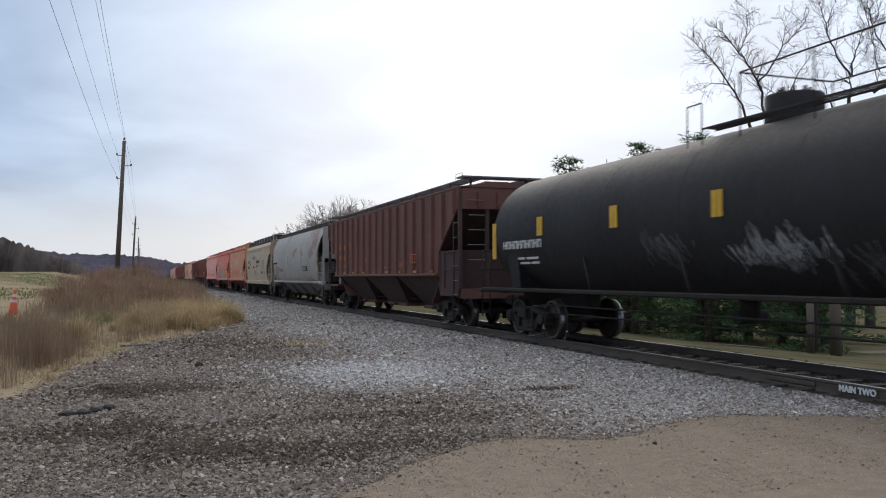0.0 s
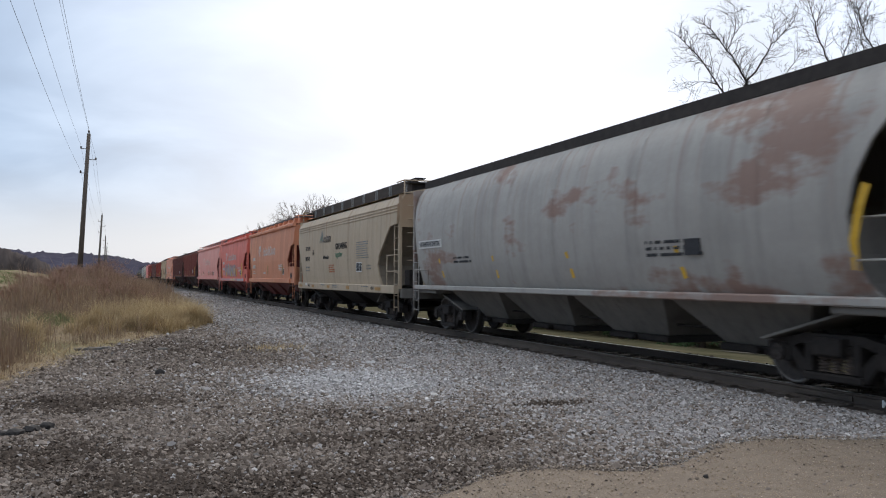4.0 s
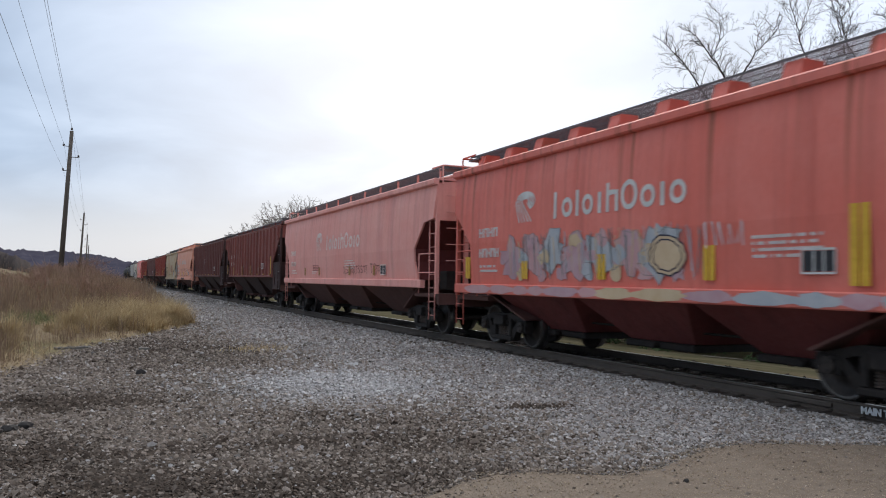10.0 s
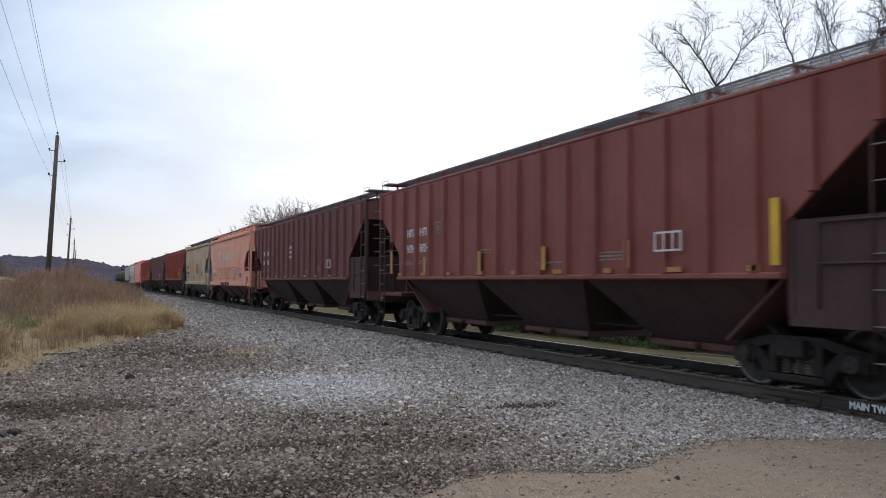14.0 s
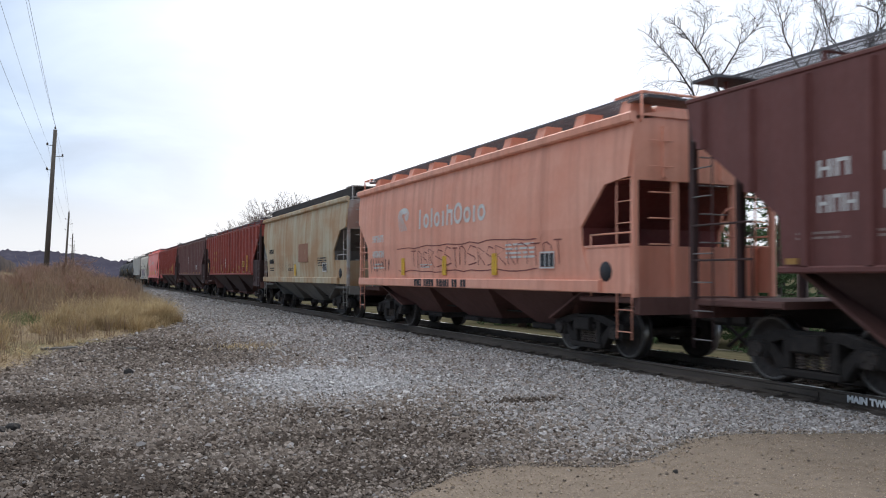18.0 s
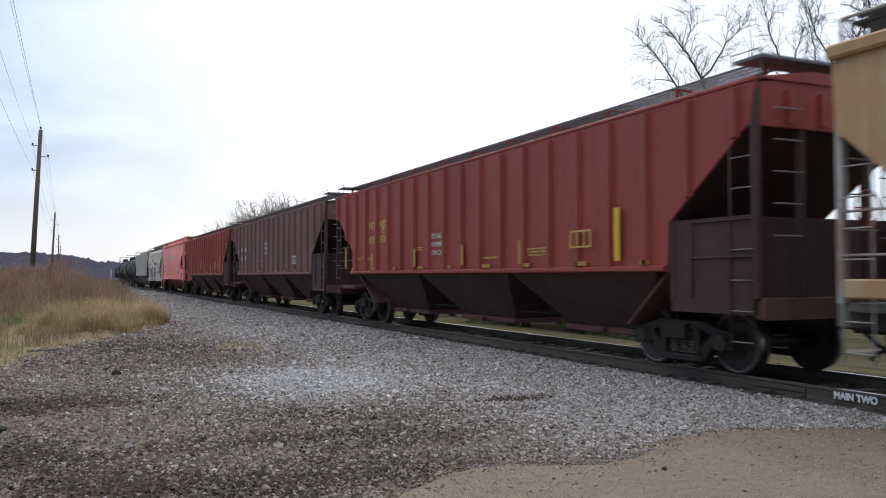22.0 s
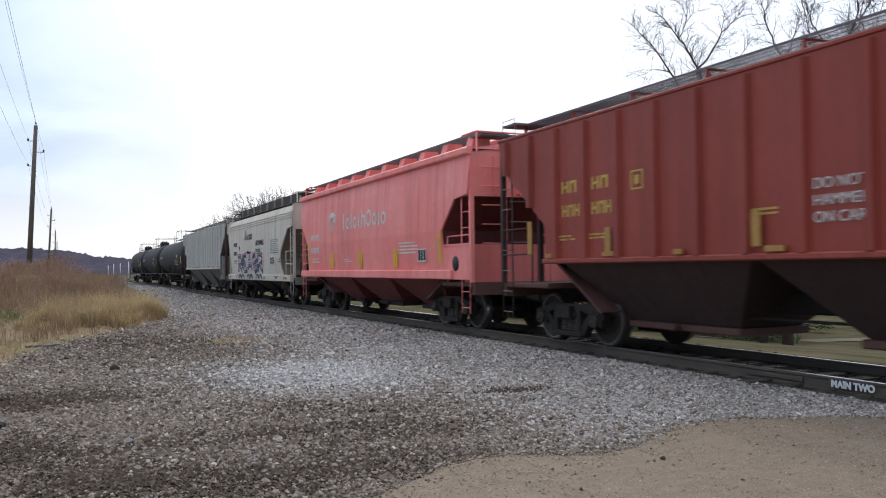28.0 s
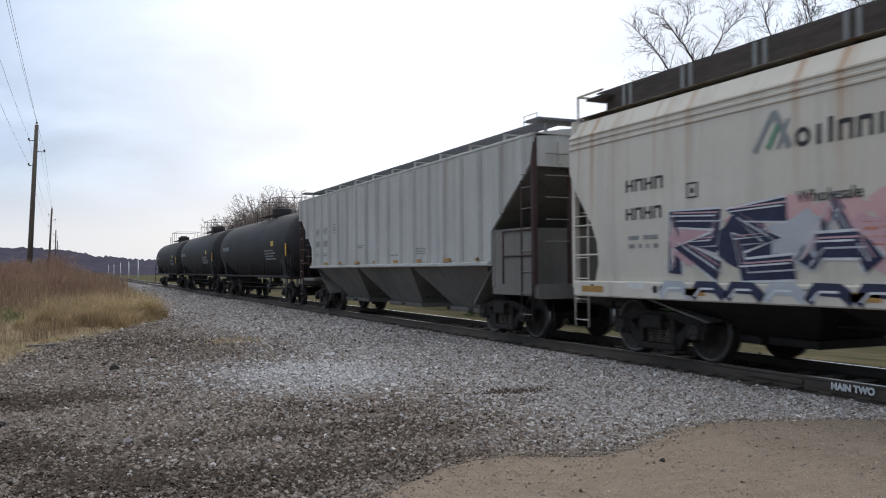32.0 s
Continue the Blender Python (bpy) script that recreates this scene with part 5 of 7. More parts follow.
    outlined_tag(car, xs, H - 9.8, H - 12.5, 1.63, 1.90, MAROON_PAINT, 0.030, 94, 0.62)
    outlined_tag(car, xs, H - 12.8, H - 13.8, 1.63, 1.90, MAROON_PAINT, 0.030, 95, 0.62)
    for yy in (H - 4.0, H - 6.3, H - 10.4, H - 13.1):
        panel(car, ORANGE_TAPE, xs, yy, 1.58, 0.16, 0.30)

    car = ribbed_hopper(-18.65, -1.45, P_OXIDE, "red oxide ribbed covered hopper car with white marks", WHITE_PAINT, ORANGE_TAPE, words=False)
    foot_strips(car, (18.65 - 1.45) / 2)
    ribbed_hopper(-0.2, 17.75, P_UMBER, "dark umber ribbed covered hopper car with worn reflectors", WHITE_PAINT, ORANGE_TAPE)

    car, H, xs = smooth_hopper(19.0, 33.15, P_SALMON, "faded salmon hopper car with black scrawled graffiti")
    emblem_side(car, H, xs)
    usual_marks(car, H, xs, WHITE_PAINT, 51)
    yellow_strips(car, xs, (H - 3.85, H - 6.62, H - 9.25), 1.46, 0.46, 0.13)
    for p in scrawl(H - 1.25, H - 2.95, 1.52, 1.95, 7, 95):
        part("graffiti", ribbon(p, 0.028, xs, 0.012), BLACK_PAINT, car, "thin black scrawl")
    outlined_tag(car, xs, H - 4.6, H - 12.0, 1.66, 2.10, MAROON_PAINT, 0.026, 96)
    for z in (2.18, 1.56):
        rnd = random.Random(int(z * 50))
        part("graffiti", ribbon([(H - 3.6 - k * 0.42, z + rnd.uniform(-0.03, 0.04)) for k in range(19)], 0.022, xs, 0.010), MAROON_PAINT, car, "long thin sprayed line")
    dash_rows(car, BLACK_PAINT, lambda z: 1.60, H - 4.9, 1.36, 3.6, 1, 0.22, "graffiti", 17, 0.8)

    car, H, xs = smooth_hopper(34.4, 47.85, P_RUSTY, "cream hopper car heavily stained with rust", under=GRIME_GREY, roof_paint=P_GREY, chord_paint=P_RUSTY, marks=BLACK_PAINT, walk=WALK_DARK, post=0.05, closed=True)
    usual_marks(car, H, xs, BLACK_PAINT, 61)
    yellow_strips(car, xs, (H - 6.25,), 1.44, 0.46, 0.16)
    panel(car, P_PATCH, xs, H - 7.0, 1.97, 1.5, 0.72, "repaint_patch", 0.004)["label"] = "dark rust-red painted-out patch"
    for p in scrawl(H - 3.2, H - 6.6, 1.60, 2.0, 9, 97):
        part("graffiti", ribbon(p, 0.014, xs, 0.010), BLACK_PAINT, car, "thin black scrawl")

    car = ribbed_hopper(49.0, 67.25, P_BRIGHT, "bright red oxide ribbed hopper car with yellow marks", YELLOW_LETTER, ORANGE_TAPE, words_z=2.28, words_paint=WHITE_PAINT, mark_at=(2.98, 2.78))
    foot_strips(car, (67.25 - 49.0) / 2)
    ribbed_hopper(68.5, 85.7, P_MAROON, "dull maroon ribbed covered hopper car with white marks", WHITE_PAINT, ORANGE_TAPE)
    car = ribbed_hopper(87.0, 105.0, P_BRIGHT, "red ribbed covered hopper car with yellow marks", YELLOW_LETTER, ORANGE_TAPE, words_z=2.28, words_paint=WHITE_PAINT, mark_at=(2.40, 2.72))
    foot_strips(car, (105.0 - 87.0) / 2)

    car, H, xs = smooth_hopper(106.3, 120.35, P_CARMINE, "carmine red smooth-sided hopper car with white trade mark", under=GRIME_BRIGHT)
    emblem_side(car, H, xs)
    usual_marks(car, H, xs, WHITE_PAINT, 71)
    yellow_strips(car, xs, (H - 3.8, H - 6.65, H - 9.5), 1.46, 0.48, 0.17)
    for yy, zt in ((H - 1.15, 2.35), (-H + 1.55, 2.25)):
        part("edge_tape", ribbon([(yy, 1.5), (yy + 0.02, zt)], 0.14, xs), YELLOW_TAPE, car, "yellow reflective strip")

    car, H, xs = smooth_hopper(121.6, 135.15, P_WHITE, "off-white hopper car with navy and pink graffiti", "trough", BLACK_PAINT, WALK_DARK, STEEL_DARK)
    grower_marks(car, H, xs, BLACK_PAINT)
    for i in range(7):
        fill, rim = blob(xs, H - 4.2 - i * 0.7, 2.04 + 0.08 * (i % 2), 0.9, 0.42, 600 + i, 0.007 + 0.0005 * i, 18, 0.55)
        part("graffiti", fill, PINK_SPRAY, car, "pink sprayed haze behind letters")
    for i in range(6):
        fill, rim = blob(xs, H - 3.1 - i * 0.95, 1.72, 1.2, 0.78, 620 + i, 0.0092 + 0.0001 * i, 14, 0.6)
        part("graffiti", fill, (LILAC_SPRAY, NAVY, BLUE_SPRAY)[i % 3], car, "sprayed ground between letters")
    block_tag(car, xs, H - 2.6, 1.34, 5.8, 0.84, 5, 99)
    fill, rim = blob(xs, H - 8.25, 1.80, 0.9, 0.8, 611, 0.0085, 18, 0.5)
    part("graffiti", fill, PINK_SPRAY, car, "pink sprayed haze behind letters")
    for i in range(9):
        y0 = H - 2.5 - i * 0.66
        part("graffiti", ribbon([(y0, 1.00), (y0 - 0.10, 1.16), (y0 - 0.45, 1.15), (y0 - 0.62, 1.02)], 0.16, lambda z: 1.60, 0.008), NAVY if i % 3 else BLUE_SPRAY, car, "navy sprayed patch on the sill")
        part("graffiti", ribbon([(y0 - 0.05, 1.02), (y0 - 0.16, 1.13), (y0 - 0.42, 1.13)], 0.03, lambda z: 1.60, 0.012), WHITE_SPRAY, car, "white sprayed lines on the sill")

    ribbed_hopper(136.4, 153.5, P_PALE, "pale grey ribbed covered hopper car streaked with rust", GREY_PAINT, ORANGE_TAPE, words=False, plate=False, walk=WALK_STEEL, grime=GRIME_GREY)
    for i, (a, b) in enumerate(((154.8, 172.2), (173.0, 189.9), (190.7, 208.1))):
        car, H, xs = tank_car(a, b, P_TANK, "sooty black tank car with a railed top platform")
        blocks(car, GREY_PAINT, xs, H - 1.9, 2.45, 2.0, 0.22, 8)
        dash_rows(car, GREY_PAINT, xs, -H + 5.0, 2.3, 2.0, 4, 0.12, seed=80 + i)
        panel(car, YELLOW_LETTER, xs, -H + 3.6, 2.45, 0.4, 0.22, "reflector", 0.02)
        yellow_strips(car, xs, (-H + 1.1,), 2.0, 0.5, 0.1)





def grower_marks(car, H, xs, mat):
    """The trade mark as plain shapes, the readable words lettered."""
    y, z = H - 4.30, 2.88
    shapes = [ribbon([(y - 0.02, z), (y - 0.33, z + 0.48)], 0.085, xs), ribbon([(y - 0.33, z + 0.48), (y - 0.58, z)], 0.10, xs), ribbon([(y - 0.40, z), (y - 0.56, z + 0.36)], 0.06, xs)]
    part("emblem", joined(shapes), GREY_PAINT, car, "grey peaked emblem")
    part("emblem", ribbon([(y - 0.24, z + 0.02), (y - 0.40, z + 0.30)], 0.08, xs, 0.013), GREEN_PAINT, car, "green peaked emblem")
    word_shape(car, mat, xs, y - 0.66, z - 0.02, 0.33, [("ring", 0.7, 0.72), ("bar", 0.4, 0.72), ("bar", 0.3, 0.9), ("arch", 0.62, 0.72), ("arch", 0.62, 0.72), ("bar", 0.3, 0.72)], "trade_mark")
    lettering("painted_word", "Wholesale", 0.155, mat, car, (-xs(2.25) - 0.012, H - 4.98, 2.15))
    lettering("painted_word", "GROWING", 0.25, mat, car, (-xs(2.6) - 0.012, H - 6.92, 2.46))
    lettering("painted_word", "together", 0.22, GREEN_PAINT, car, (-xs(2.3) - 0.012, H - 6.95, 2.18))
    blocks(car, mat, xs, H - 1.66, 2.60, 0.92, 0.19, 4)
    blocks(car, mat, xs, H - 1.66, 2.16, 0.88, 0.19, 4)
    dash_rows(car, GREY_PAINT, xs, H - 1.7, 1.92, 0.85, 2, 0.13, seed=5)
    dash_rows(car, GREY_PAINT, xs, H - 9.88, 2.70, 1.55, 8, 0.078, seed=6, fill=0.42)
    dash_rows(car, FADED_LETTER, xs, H - 5.88, 1.95, 0.95, 4, 0.085, seed=7)
    dash_rows(car, GREY_PAINT, xs, H - 11.1, 1.88, 0.6, 2, 0.10, seed=9)
    s = Shape()
    yy, zz = H - 3.05, 2.40
    for q in ((yy - 0.22, yy, zz, zz + 0.02), (yy - 0.22, yy, zz + 0.2, zz + 0.22), (yy - 0.02, yy, zz + 0.02, zz + 0.2), (yy - 0.22, yy - 0.2, zz + 0.02, zz + 0.2), (yy - 0.14, yy - 0.08, zz + 0.07, zz + 0.14)):
        s.box(-xs(2.5) - 0.01, -xs(2.5) - 0.003, *q)
    part("stencil_mark", s, mat, car)
    framed_panel(car, xs, H - 9.92, 1.68, 0.62, 0.27)
    for k, yy in enumerate((H - 0.45, H - 1.7, H - 3.0, H - 5.7, H - 8.6, H - 12.2)):
        panel(car, ORANGE_TAPE if k != 1 else WHITE_PAINT, lambda zz: 1.60, yy, 1.03 if k != 1 else 1.10, 0.6 if k in (0, 5) else 0.4, 0.10)
    for k, yy in enumerate((H - 4.6, H - 6.6, H - 10.6)):
        dash_rows(car, GREY_PAINT, lambda zz: 1.60, yy, 1.16, 0.8, 1 + k % 2, 0.07, seed=60 + k)
    # black discs painted where holes in the sill look dark
    hole = Shape().lathe_x([(-1.602, 0.0), (-1.602, 0.06), (-1.606, 0.06), (-1.606, 0.0)], 0, 0, 0, 12).mesh("sill_hole_disc")
    for yy in (H - 0.75, H - 2.35, H - 2.5, -H + 2.6, -H + 2.4):
        part("sill_hole_disc", hole, BLACK_PAINT, car, at=(0, yy, 1.10))


the_train()


# ---- ground ----
def grass_edge(y):
    """How far out (x) the weeds reach along the gravel, by distance down the line."""
    pts = ((-20, -6.0), (6, -2.8), (9.5, -2.2), (11, -1.7), (15.4, -1.0), (19, -0.4), (23, 1.2), (29, 3.2), (34, 3.3), (45, 4.3), (70, 5.2), (120, 6.0), (400, 6.4))
    for (a, p), (b, q) in zip(pts, pts[1:]):
        if a <= y <= b:
            return p + (q - p) * (y - a) / (b - a)
    return 6.4 if y > 0 else -6.0


def ground_height(x, y):
    h = 0.0
    if x > 11.2:
        h -= min((x - 11.2) * 0.09, 0.75)
    if x < -8 and y > 50:
        h += 3.0 * min((-8 - x) / 12, 1) * min((y - 50) / 170, 1)
    if x > 60:
        h += min((x - 60) * 0.02, 6)
    e = grass_edge(y)
    if x < e:
        d = min((e - x) / 3.0, 1.0)
        h += 0.25 * d * (0.5 + 0.5 * noise.noise((x * 0.15, y * 0.12, 0)))
        if 20 < y < 85:
            h += 0.95 * d * math.exp(-((x + 1.6) / 3.2) ** 2) * math.exp(-((y - 46) / 14) ** 2)
    h += 0.015 * noise.noise((x * 0.9, y * 0.9, 3)) if abs(x - TRACK_X) > 2 else 0
    return h


MUCK = ((-0.2, 11.4, 1.1, 0.75, 1.3), (1.9, 8.05, 1.6, 0.30, 0.8), (2.0, 19.0, 1.5, 1.6, 0.5), (1.6, 6.35, 2.0, 0.55, 0.8), (3.5, 8.9, 0.9, 0.45, 0.5), (5.25, 9.35, 0.42, 0.17, 1.8), (2.3, 9.4, 0.9, 0.7, 0.5), (-0.6, 8.2, 0.9, 0.9, 0.9),
        (0.3, 6.9, 0.7, 0.6, 0.8), (2.4, 7.3, 0.7, 0.4, 0.5), (3.4, 7.6, 0.8, 0.3, 0.6), (1.6, 15.5, 1.8, 1.2, 0.35), (0.9, 21, 1.4, 1.5, 0.4))


def muck(x, y):
    """Where dark soil shows between the stones."""
    m = 0.0
    u, v = x + 0.35 * noise.noise((x * 1.3, y * 1.3, 9)), y + 0.35 * noise.noise((x * 1.3, y * 1.3, 19))
    for cx, cy, rx, ry, k in MUCK:
        m += k * math.exp(-((u - cx) / rx) ** 2 - ((v - cy) / ry) ** 2)
    return min(m, 1.0)


def ground_material():
    m, nt, bsdf = nodes("gravel, ballast, dry grass and lawn")
    co = nt.nodes.new("ShaderNodeTexCoord")
    pos = co.outputs["Object"]
    n = {}
    for key, sc, det in (("stone", 26.0, 5.0), ("grit", 90.0, 4.0), ("patch", 0.55, 4.0), ("wide", 0.09, 3.0), ("edge", 1.6, 5.0)):
        n[key] = add(nt, "TexNoise", Scale=sc, Detail=det, Roughness=0.62)
        nt.links.new(pos, n[key].inputs["Vector"])
    vor = add(nt, "TexVoronoi", Scale=24.0)
    nt.links.new(pos, vor.inputs["Vector"])
    cell = nt.nodes.new("ShaderNodeSeparateColor")
    nt.links.new(vor.outputs["Color"], cell.inputs[0])
    sep = nt.nodes.new("ShaderNodeSeparateXYZ")
    nt.links.new(pos, sep.inputs[0])
    att = nt.nodes.new("ShaderNodeAttribute")
    att.attribute_name = "zone"
    zone = nt.nodes.new("ShaderNodeSeparateColor")
    nt.links.new(att.outputs["Color"], zone.inputs[0])
    # bed colours are darkened to hold the shade in gaps between stones
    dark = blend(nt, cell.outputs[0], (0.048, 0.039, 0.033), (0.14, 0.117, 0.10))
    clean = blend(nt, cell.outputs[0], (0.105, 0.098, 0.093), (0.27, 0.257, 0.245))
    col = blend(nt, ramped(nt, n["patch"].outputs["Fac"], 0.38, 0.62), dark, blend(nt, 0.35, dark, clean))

    def wobbled(src, amount):
        ad = nt.nodes.new("ShaderNodeMath")
        ad.operation = "MULTIPLY_ADD"
        nt.links.new(n["edge"].outputs["Fac"], ad.inputs[0])
        ad.inputs[1].default_value = amount
        nt.links.new(src, ad.inputs[2])
        return ad.outputs[0]

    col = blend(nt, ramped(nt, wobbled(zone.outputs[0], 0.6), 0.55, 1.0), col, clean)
    att2 = nt.nodes.new("ShaderNodeAttribute")
    att2.attribute_name = "soil"
    soil = blend(nt, n["grit"].outputs["Fac"], (0.040, 0.030, 0.024), (0.085, 0.066, 0.054))
    col = blend(nt, ramped(nt, wobbled(att2.outputs["Fac"], 0.5), 0.45, 0.85, 0.0, 0.9), col, soil)
    dry = blend(nt, n["stone"].outputs["Fac"], (0.19, 0.145, 0.095), (0.35, 0.28, 0.19))
    green = blend(nt, n["stone"].outputs["Fac"], (0.055, 0.085, 0.03), (0.13, 0.16, 0.06))
    turf = blend(nt, ramped(nt, n["wide"].outputs["Fac"], 0.52, 0.68), dry, green)
    col = blend(nt, ramped(nt, wobbled(zone.outputs[1], 0.7), 0.65, 1.0), col, turf)
    lawn = blend(nt, ramped(nt, n["patch"].outputs["Fac"], 0.35, 0.65), (0.066, 0.064, 0.036), (0.130, 0.110, 0.070))
    col = blend(nt, zone.outputs[2], col, lawn)
    nt.links.new(col, bsdf.inputs["Base Color"])
    bsdf.inputs["Roughness"].default_value = 0.95
    bsdf.inputs["Specular IOR Level"].default_value = 0.0
    bumped(nt, bsdf, vor.outputs["Distance"], 0.6, 0.02)
    return m


def build_ground():
    xs = sorted({*np.round(np.arange(-14, 16.01, 0.35), 2), *np.round(np.arange(16, 60, 2.5), 2), *(-900, -500, -300, -180, -110, -70, -45, -30, -22, -17), *(70, 90, 130, 200, 320, 500, 900)})
    ys = sorted({*np.round(np.arange(-6, 40.01, 0.4), 2), *np.round(np.arange(42, 130, 3.0), 2), *(-900, -400, -150, -60, -25, -12), *(140, 160, 190, 230, 300, 400, 600, 900, 1400, 2000)})
    verts = [(x, y, ground_height(x, y)) for y in ys for x in xs]
    nx = len(xs)
    faces = [(j * nx + i, j * nx + i + 1, (j + 1) * nx + i + 1, (j + 1) * nx + i) for j in range(len(ys) - 1) for i in range(nx - 1)]
    me = bpy.data.meshes.new("ground")
    me.from_pydata(verts, [], faces)
    col = me.color_attributes.new("zone", "FLOAT_COLOR", "POINT")
    data = np.zeros((len(verts), 4), dtype=np.float32)
    for k, (x, y, z) in enumerate(verts):
        clean = 0.78 * min(max((x - 3.2 + 0.06 * (y - 8)) / 2.2, 0), 1) if y > 5 else 0
        clean = max(clean, min(math.exp(-((x - 3.7) / 1.9) ** 2 - ((y - 12.3) / 2.3) ** 2) * 1.4, 1.1))
        turf = min(max((grass_edge(y) - x) / 0.7 + 0.5, 0), 1)
        lawn = min(max((x - 11.6) / 1.0, 0), 1)
        data[k] = (clean, turf, lawn, 1)
    col.data.foreach_set("color", data.ravel())
    soil = me.attributes.new("soil", "FLOAT", "POINT")
    soil.data.foreach_set("value", [0.9 if abs(x - TRACK_X) < 0.95 else muck(x, y) if -4 < x < 9 and 4 < y < 26 else 0.0 for x, y, z in verts])
    me.polygons.foreach_set("use_smooth", [True] * len(faces))
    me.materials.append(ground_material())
    return tagged(new("ground", me), "gravel yard running into dry grass and lawn", "ground", kind="structure")


build_ground()

ROAD = grainy("packed tan road gravel", (0.165, 0.130, 0.100), (0.290, 0.236, 0.188), 60.0, 0.95, bump=0.6, dist=0.008, big=0.6, gloss=0.0)


ROAD_LINE = ((0.5, 1.0, 1.95, 2.5, 2.9, 3.35, 3.7, 4.1, 4.5, 5.05, 5.67, 6.34, 6.85, 7.7, 8.4), (3.6, 4.5, 5.49, 5.90, 6.15, 6.22, 6.05, 5.86, 5.93, 6.24, 6.60, 6.50, 6.29, 5.90, 5.70))


def road_edge(x):
    """The y of the road's far edge."""
    return float(np.interp(x, *ROAD_LINE)) + 0.06 * noise.noise((x * 2.7, 0, 0)) + 0.05 * noise.noise((x * 6, 1, 0))


def build_road():
    s = Shape()
    rows = []
    n = 90
    for i in range(n + 1):
        x = 0.6 + (8.35 - 0.6) * i / n
        far = road_edge(x)
        ys = [-5.0, -2, 0, 2, 3.5, 4.5, far - 0.35, far - 0.12, far]
        zs = [0.03, 0.03, 0.03, 0.03, 0.03, 0.03, 0.03, 0.022, -0.012]
        fray = max(0.0, 1 - i / 6)
        ys = ys if fray == 0 else [-5.0, -3.6, -2.2, -0.8, 0.6, 2.0, 3.4, far - 0.12, far]
        if fray:
            rows.append([(x - 0.5 * fray * (0.5 + noise.noise((y * 0.9, 3, 0))), y, 0.026 - 0.04 * (i == 0)) for y in ys])
            continue
        rows.append([(x, y, z + 0.008 * noise.noise((x * 2, y * 2, 5))) for y, z in zip(ys, zs)])
    s.quadmesh(rows, smooth=True)
    ob = part("road", s, ROAD)
    return tagged(ob, "packed tan gravel road to the level crossing", "road", kind="structure")


build_road()


# ---- stones ----
def scatter(name, spots, sizes, material, label, seed, flat=0.8, z_of=None):
    """Many angular stones in one mesh."""
    rng = np.random.default_rng(seed)
    base = np.array([(1, 0, 0), (-1, 0, 0), (0, 1, 0), (0, -1, 0), (0, 0, 1), (0, 0, -1), (0.62, 0.62, 0.5), (-0.62, -0.6, 0.55)])
    tris = np.array([(0, 2, 6), (2, 4, 6), (4, 0, 6), (2, 1, 4), (1, 3, 7), (3, 4, 7), (4, 1, 7), (3, 0, 4), (2, 0, 5), (1, 2, 5), (3, 1, 5), (0, 3, 5)])
    n = len(spots)
    v = np.repeat(base[None], n, 0) * rng.uniform(0.7, 1.3, (n, 8, 1))
    v *= rng.uniform(0.65, 1.25, (n, 1, 3))
    v[:, :, 2] *= flat
    ax = rng.uniform(-0.5, 0.5, n)
    c, s_ = np.cos(ax)[:, None], np.sin(ax)[:, None]
    v[:, :, 1], v[:, :, 2] = v[:, :, 1] * c - v[:, :, 2] * s_, v[:, :, 1] * s_ + v[:, :, 2] * c
    az = rng.uniform(0, 6.283, n)
    c, s_ = np.cos(az)[:, None], np.sin(az)[:, None]
    v[:, :, 0], v[:, :, 1] = v[:, :, 0] * c - v[:, :, 1] * s_, v[:, :, 0] * s_ + v[:, :, 1] * c
    v *= sizes[:, None, None]
    v += spots[:, None, :]
    verts = v.reshape(-1, 3)
    faces = (tris[None] + (np.arange(n) * 8)[:, None, None]).reshape(-1, 3)
    me = bpy.data.meshes.new(name)
    me.vertices.add(len(verts))
    me.vertices.foreach_set("co", verts.ravel())
    me.loops.add(faces.size)
    me.loops.foreach_set("vertex_index", faces.ravel())
    me.polygons.add(len(faces))
    me.polygons.foreach_set("loop_start", np.arange(0, faces.size, 3))
    me.polygons.foreach_set("loop_total", np.full(len(faces), 3))
    me.polygons.foreach_set("use_smooth", np.zeros(len(faces), dtype=bool))
    me.update(calc_edges=True)
    me.materials.append(material)
    return tagged(new(name, me), label, "stones", kind="stuff")


STONE_DARK = by_piece("dirty gravel stone", [(0.090, 0.069, 0.055), (0.245, 0.198, 0.163), (0.145, 0.115, 0.093), (0.345, 0.286, 0.240), (0.205, 0.164, 0.135), (0.290, 0.237, 0.197), (0.460, 0.395, 0.342)])
STONE_SOILED = by_piece("soil-stained gravel stone", [(0.055, 0.041, 0.032), (0.130, 0.101, 0.081), (0.085, 0.065, 0.052), (0.185, 0.148, 0.121)])
STONE_OILY = by_piece("oily bed stone", [(0.03, 0.025, 0.02), (0.085, 0.07, 0.058), (0.05, 0.04, 0.033), (0.14, 0.115, 0.095)])
STONE_TAN = by_piece("tan road grit", [(0.283, 0.217, 0.147), (0.433, 0.343, 0.247), (0.349, 0.269, 0.192), (0.548, 0.457, 0.359)])
STONE_CLEAN = by_piece("grey ballast stone", [(0.140, 0.126, 0.117), (0.400, 0.368, 0.346), (0.265, 0.241, 0.225), (0.540, 0.500, 0.472), (0.330, 0.302, 0.283), (0.680, 0.640, 0.606)])
STONE_DUSTY = by_piece("pale dusty ballast stone", [(0.330, 0.310, 0.300), (0.520, 0.495, 0.480), (0.420, 0.398, 0.385), (0.620, 0.595, 0.578), (0.700, 0.675, 0.655)])


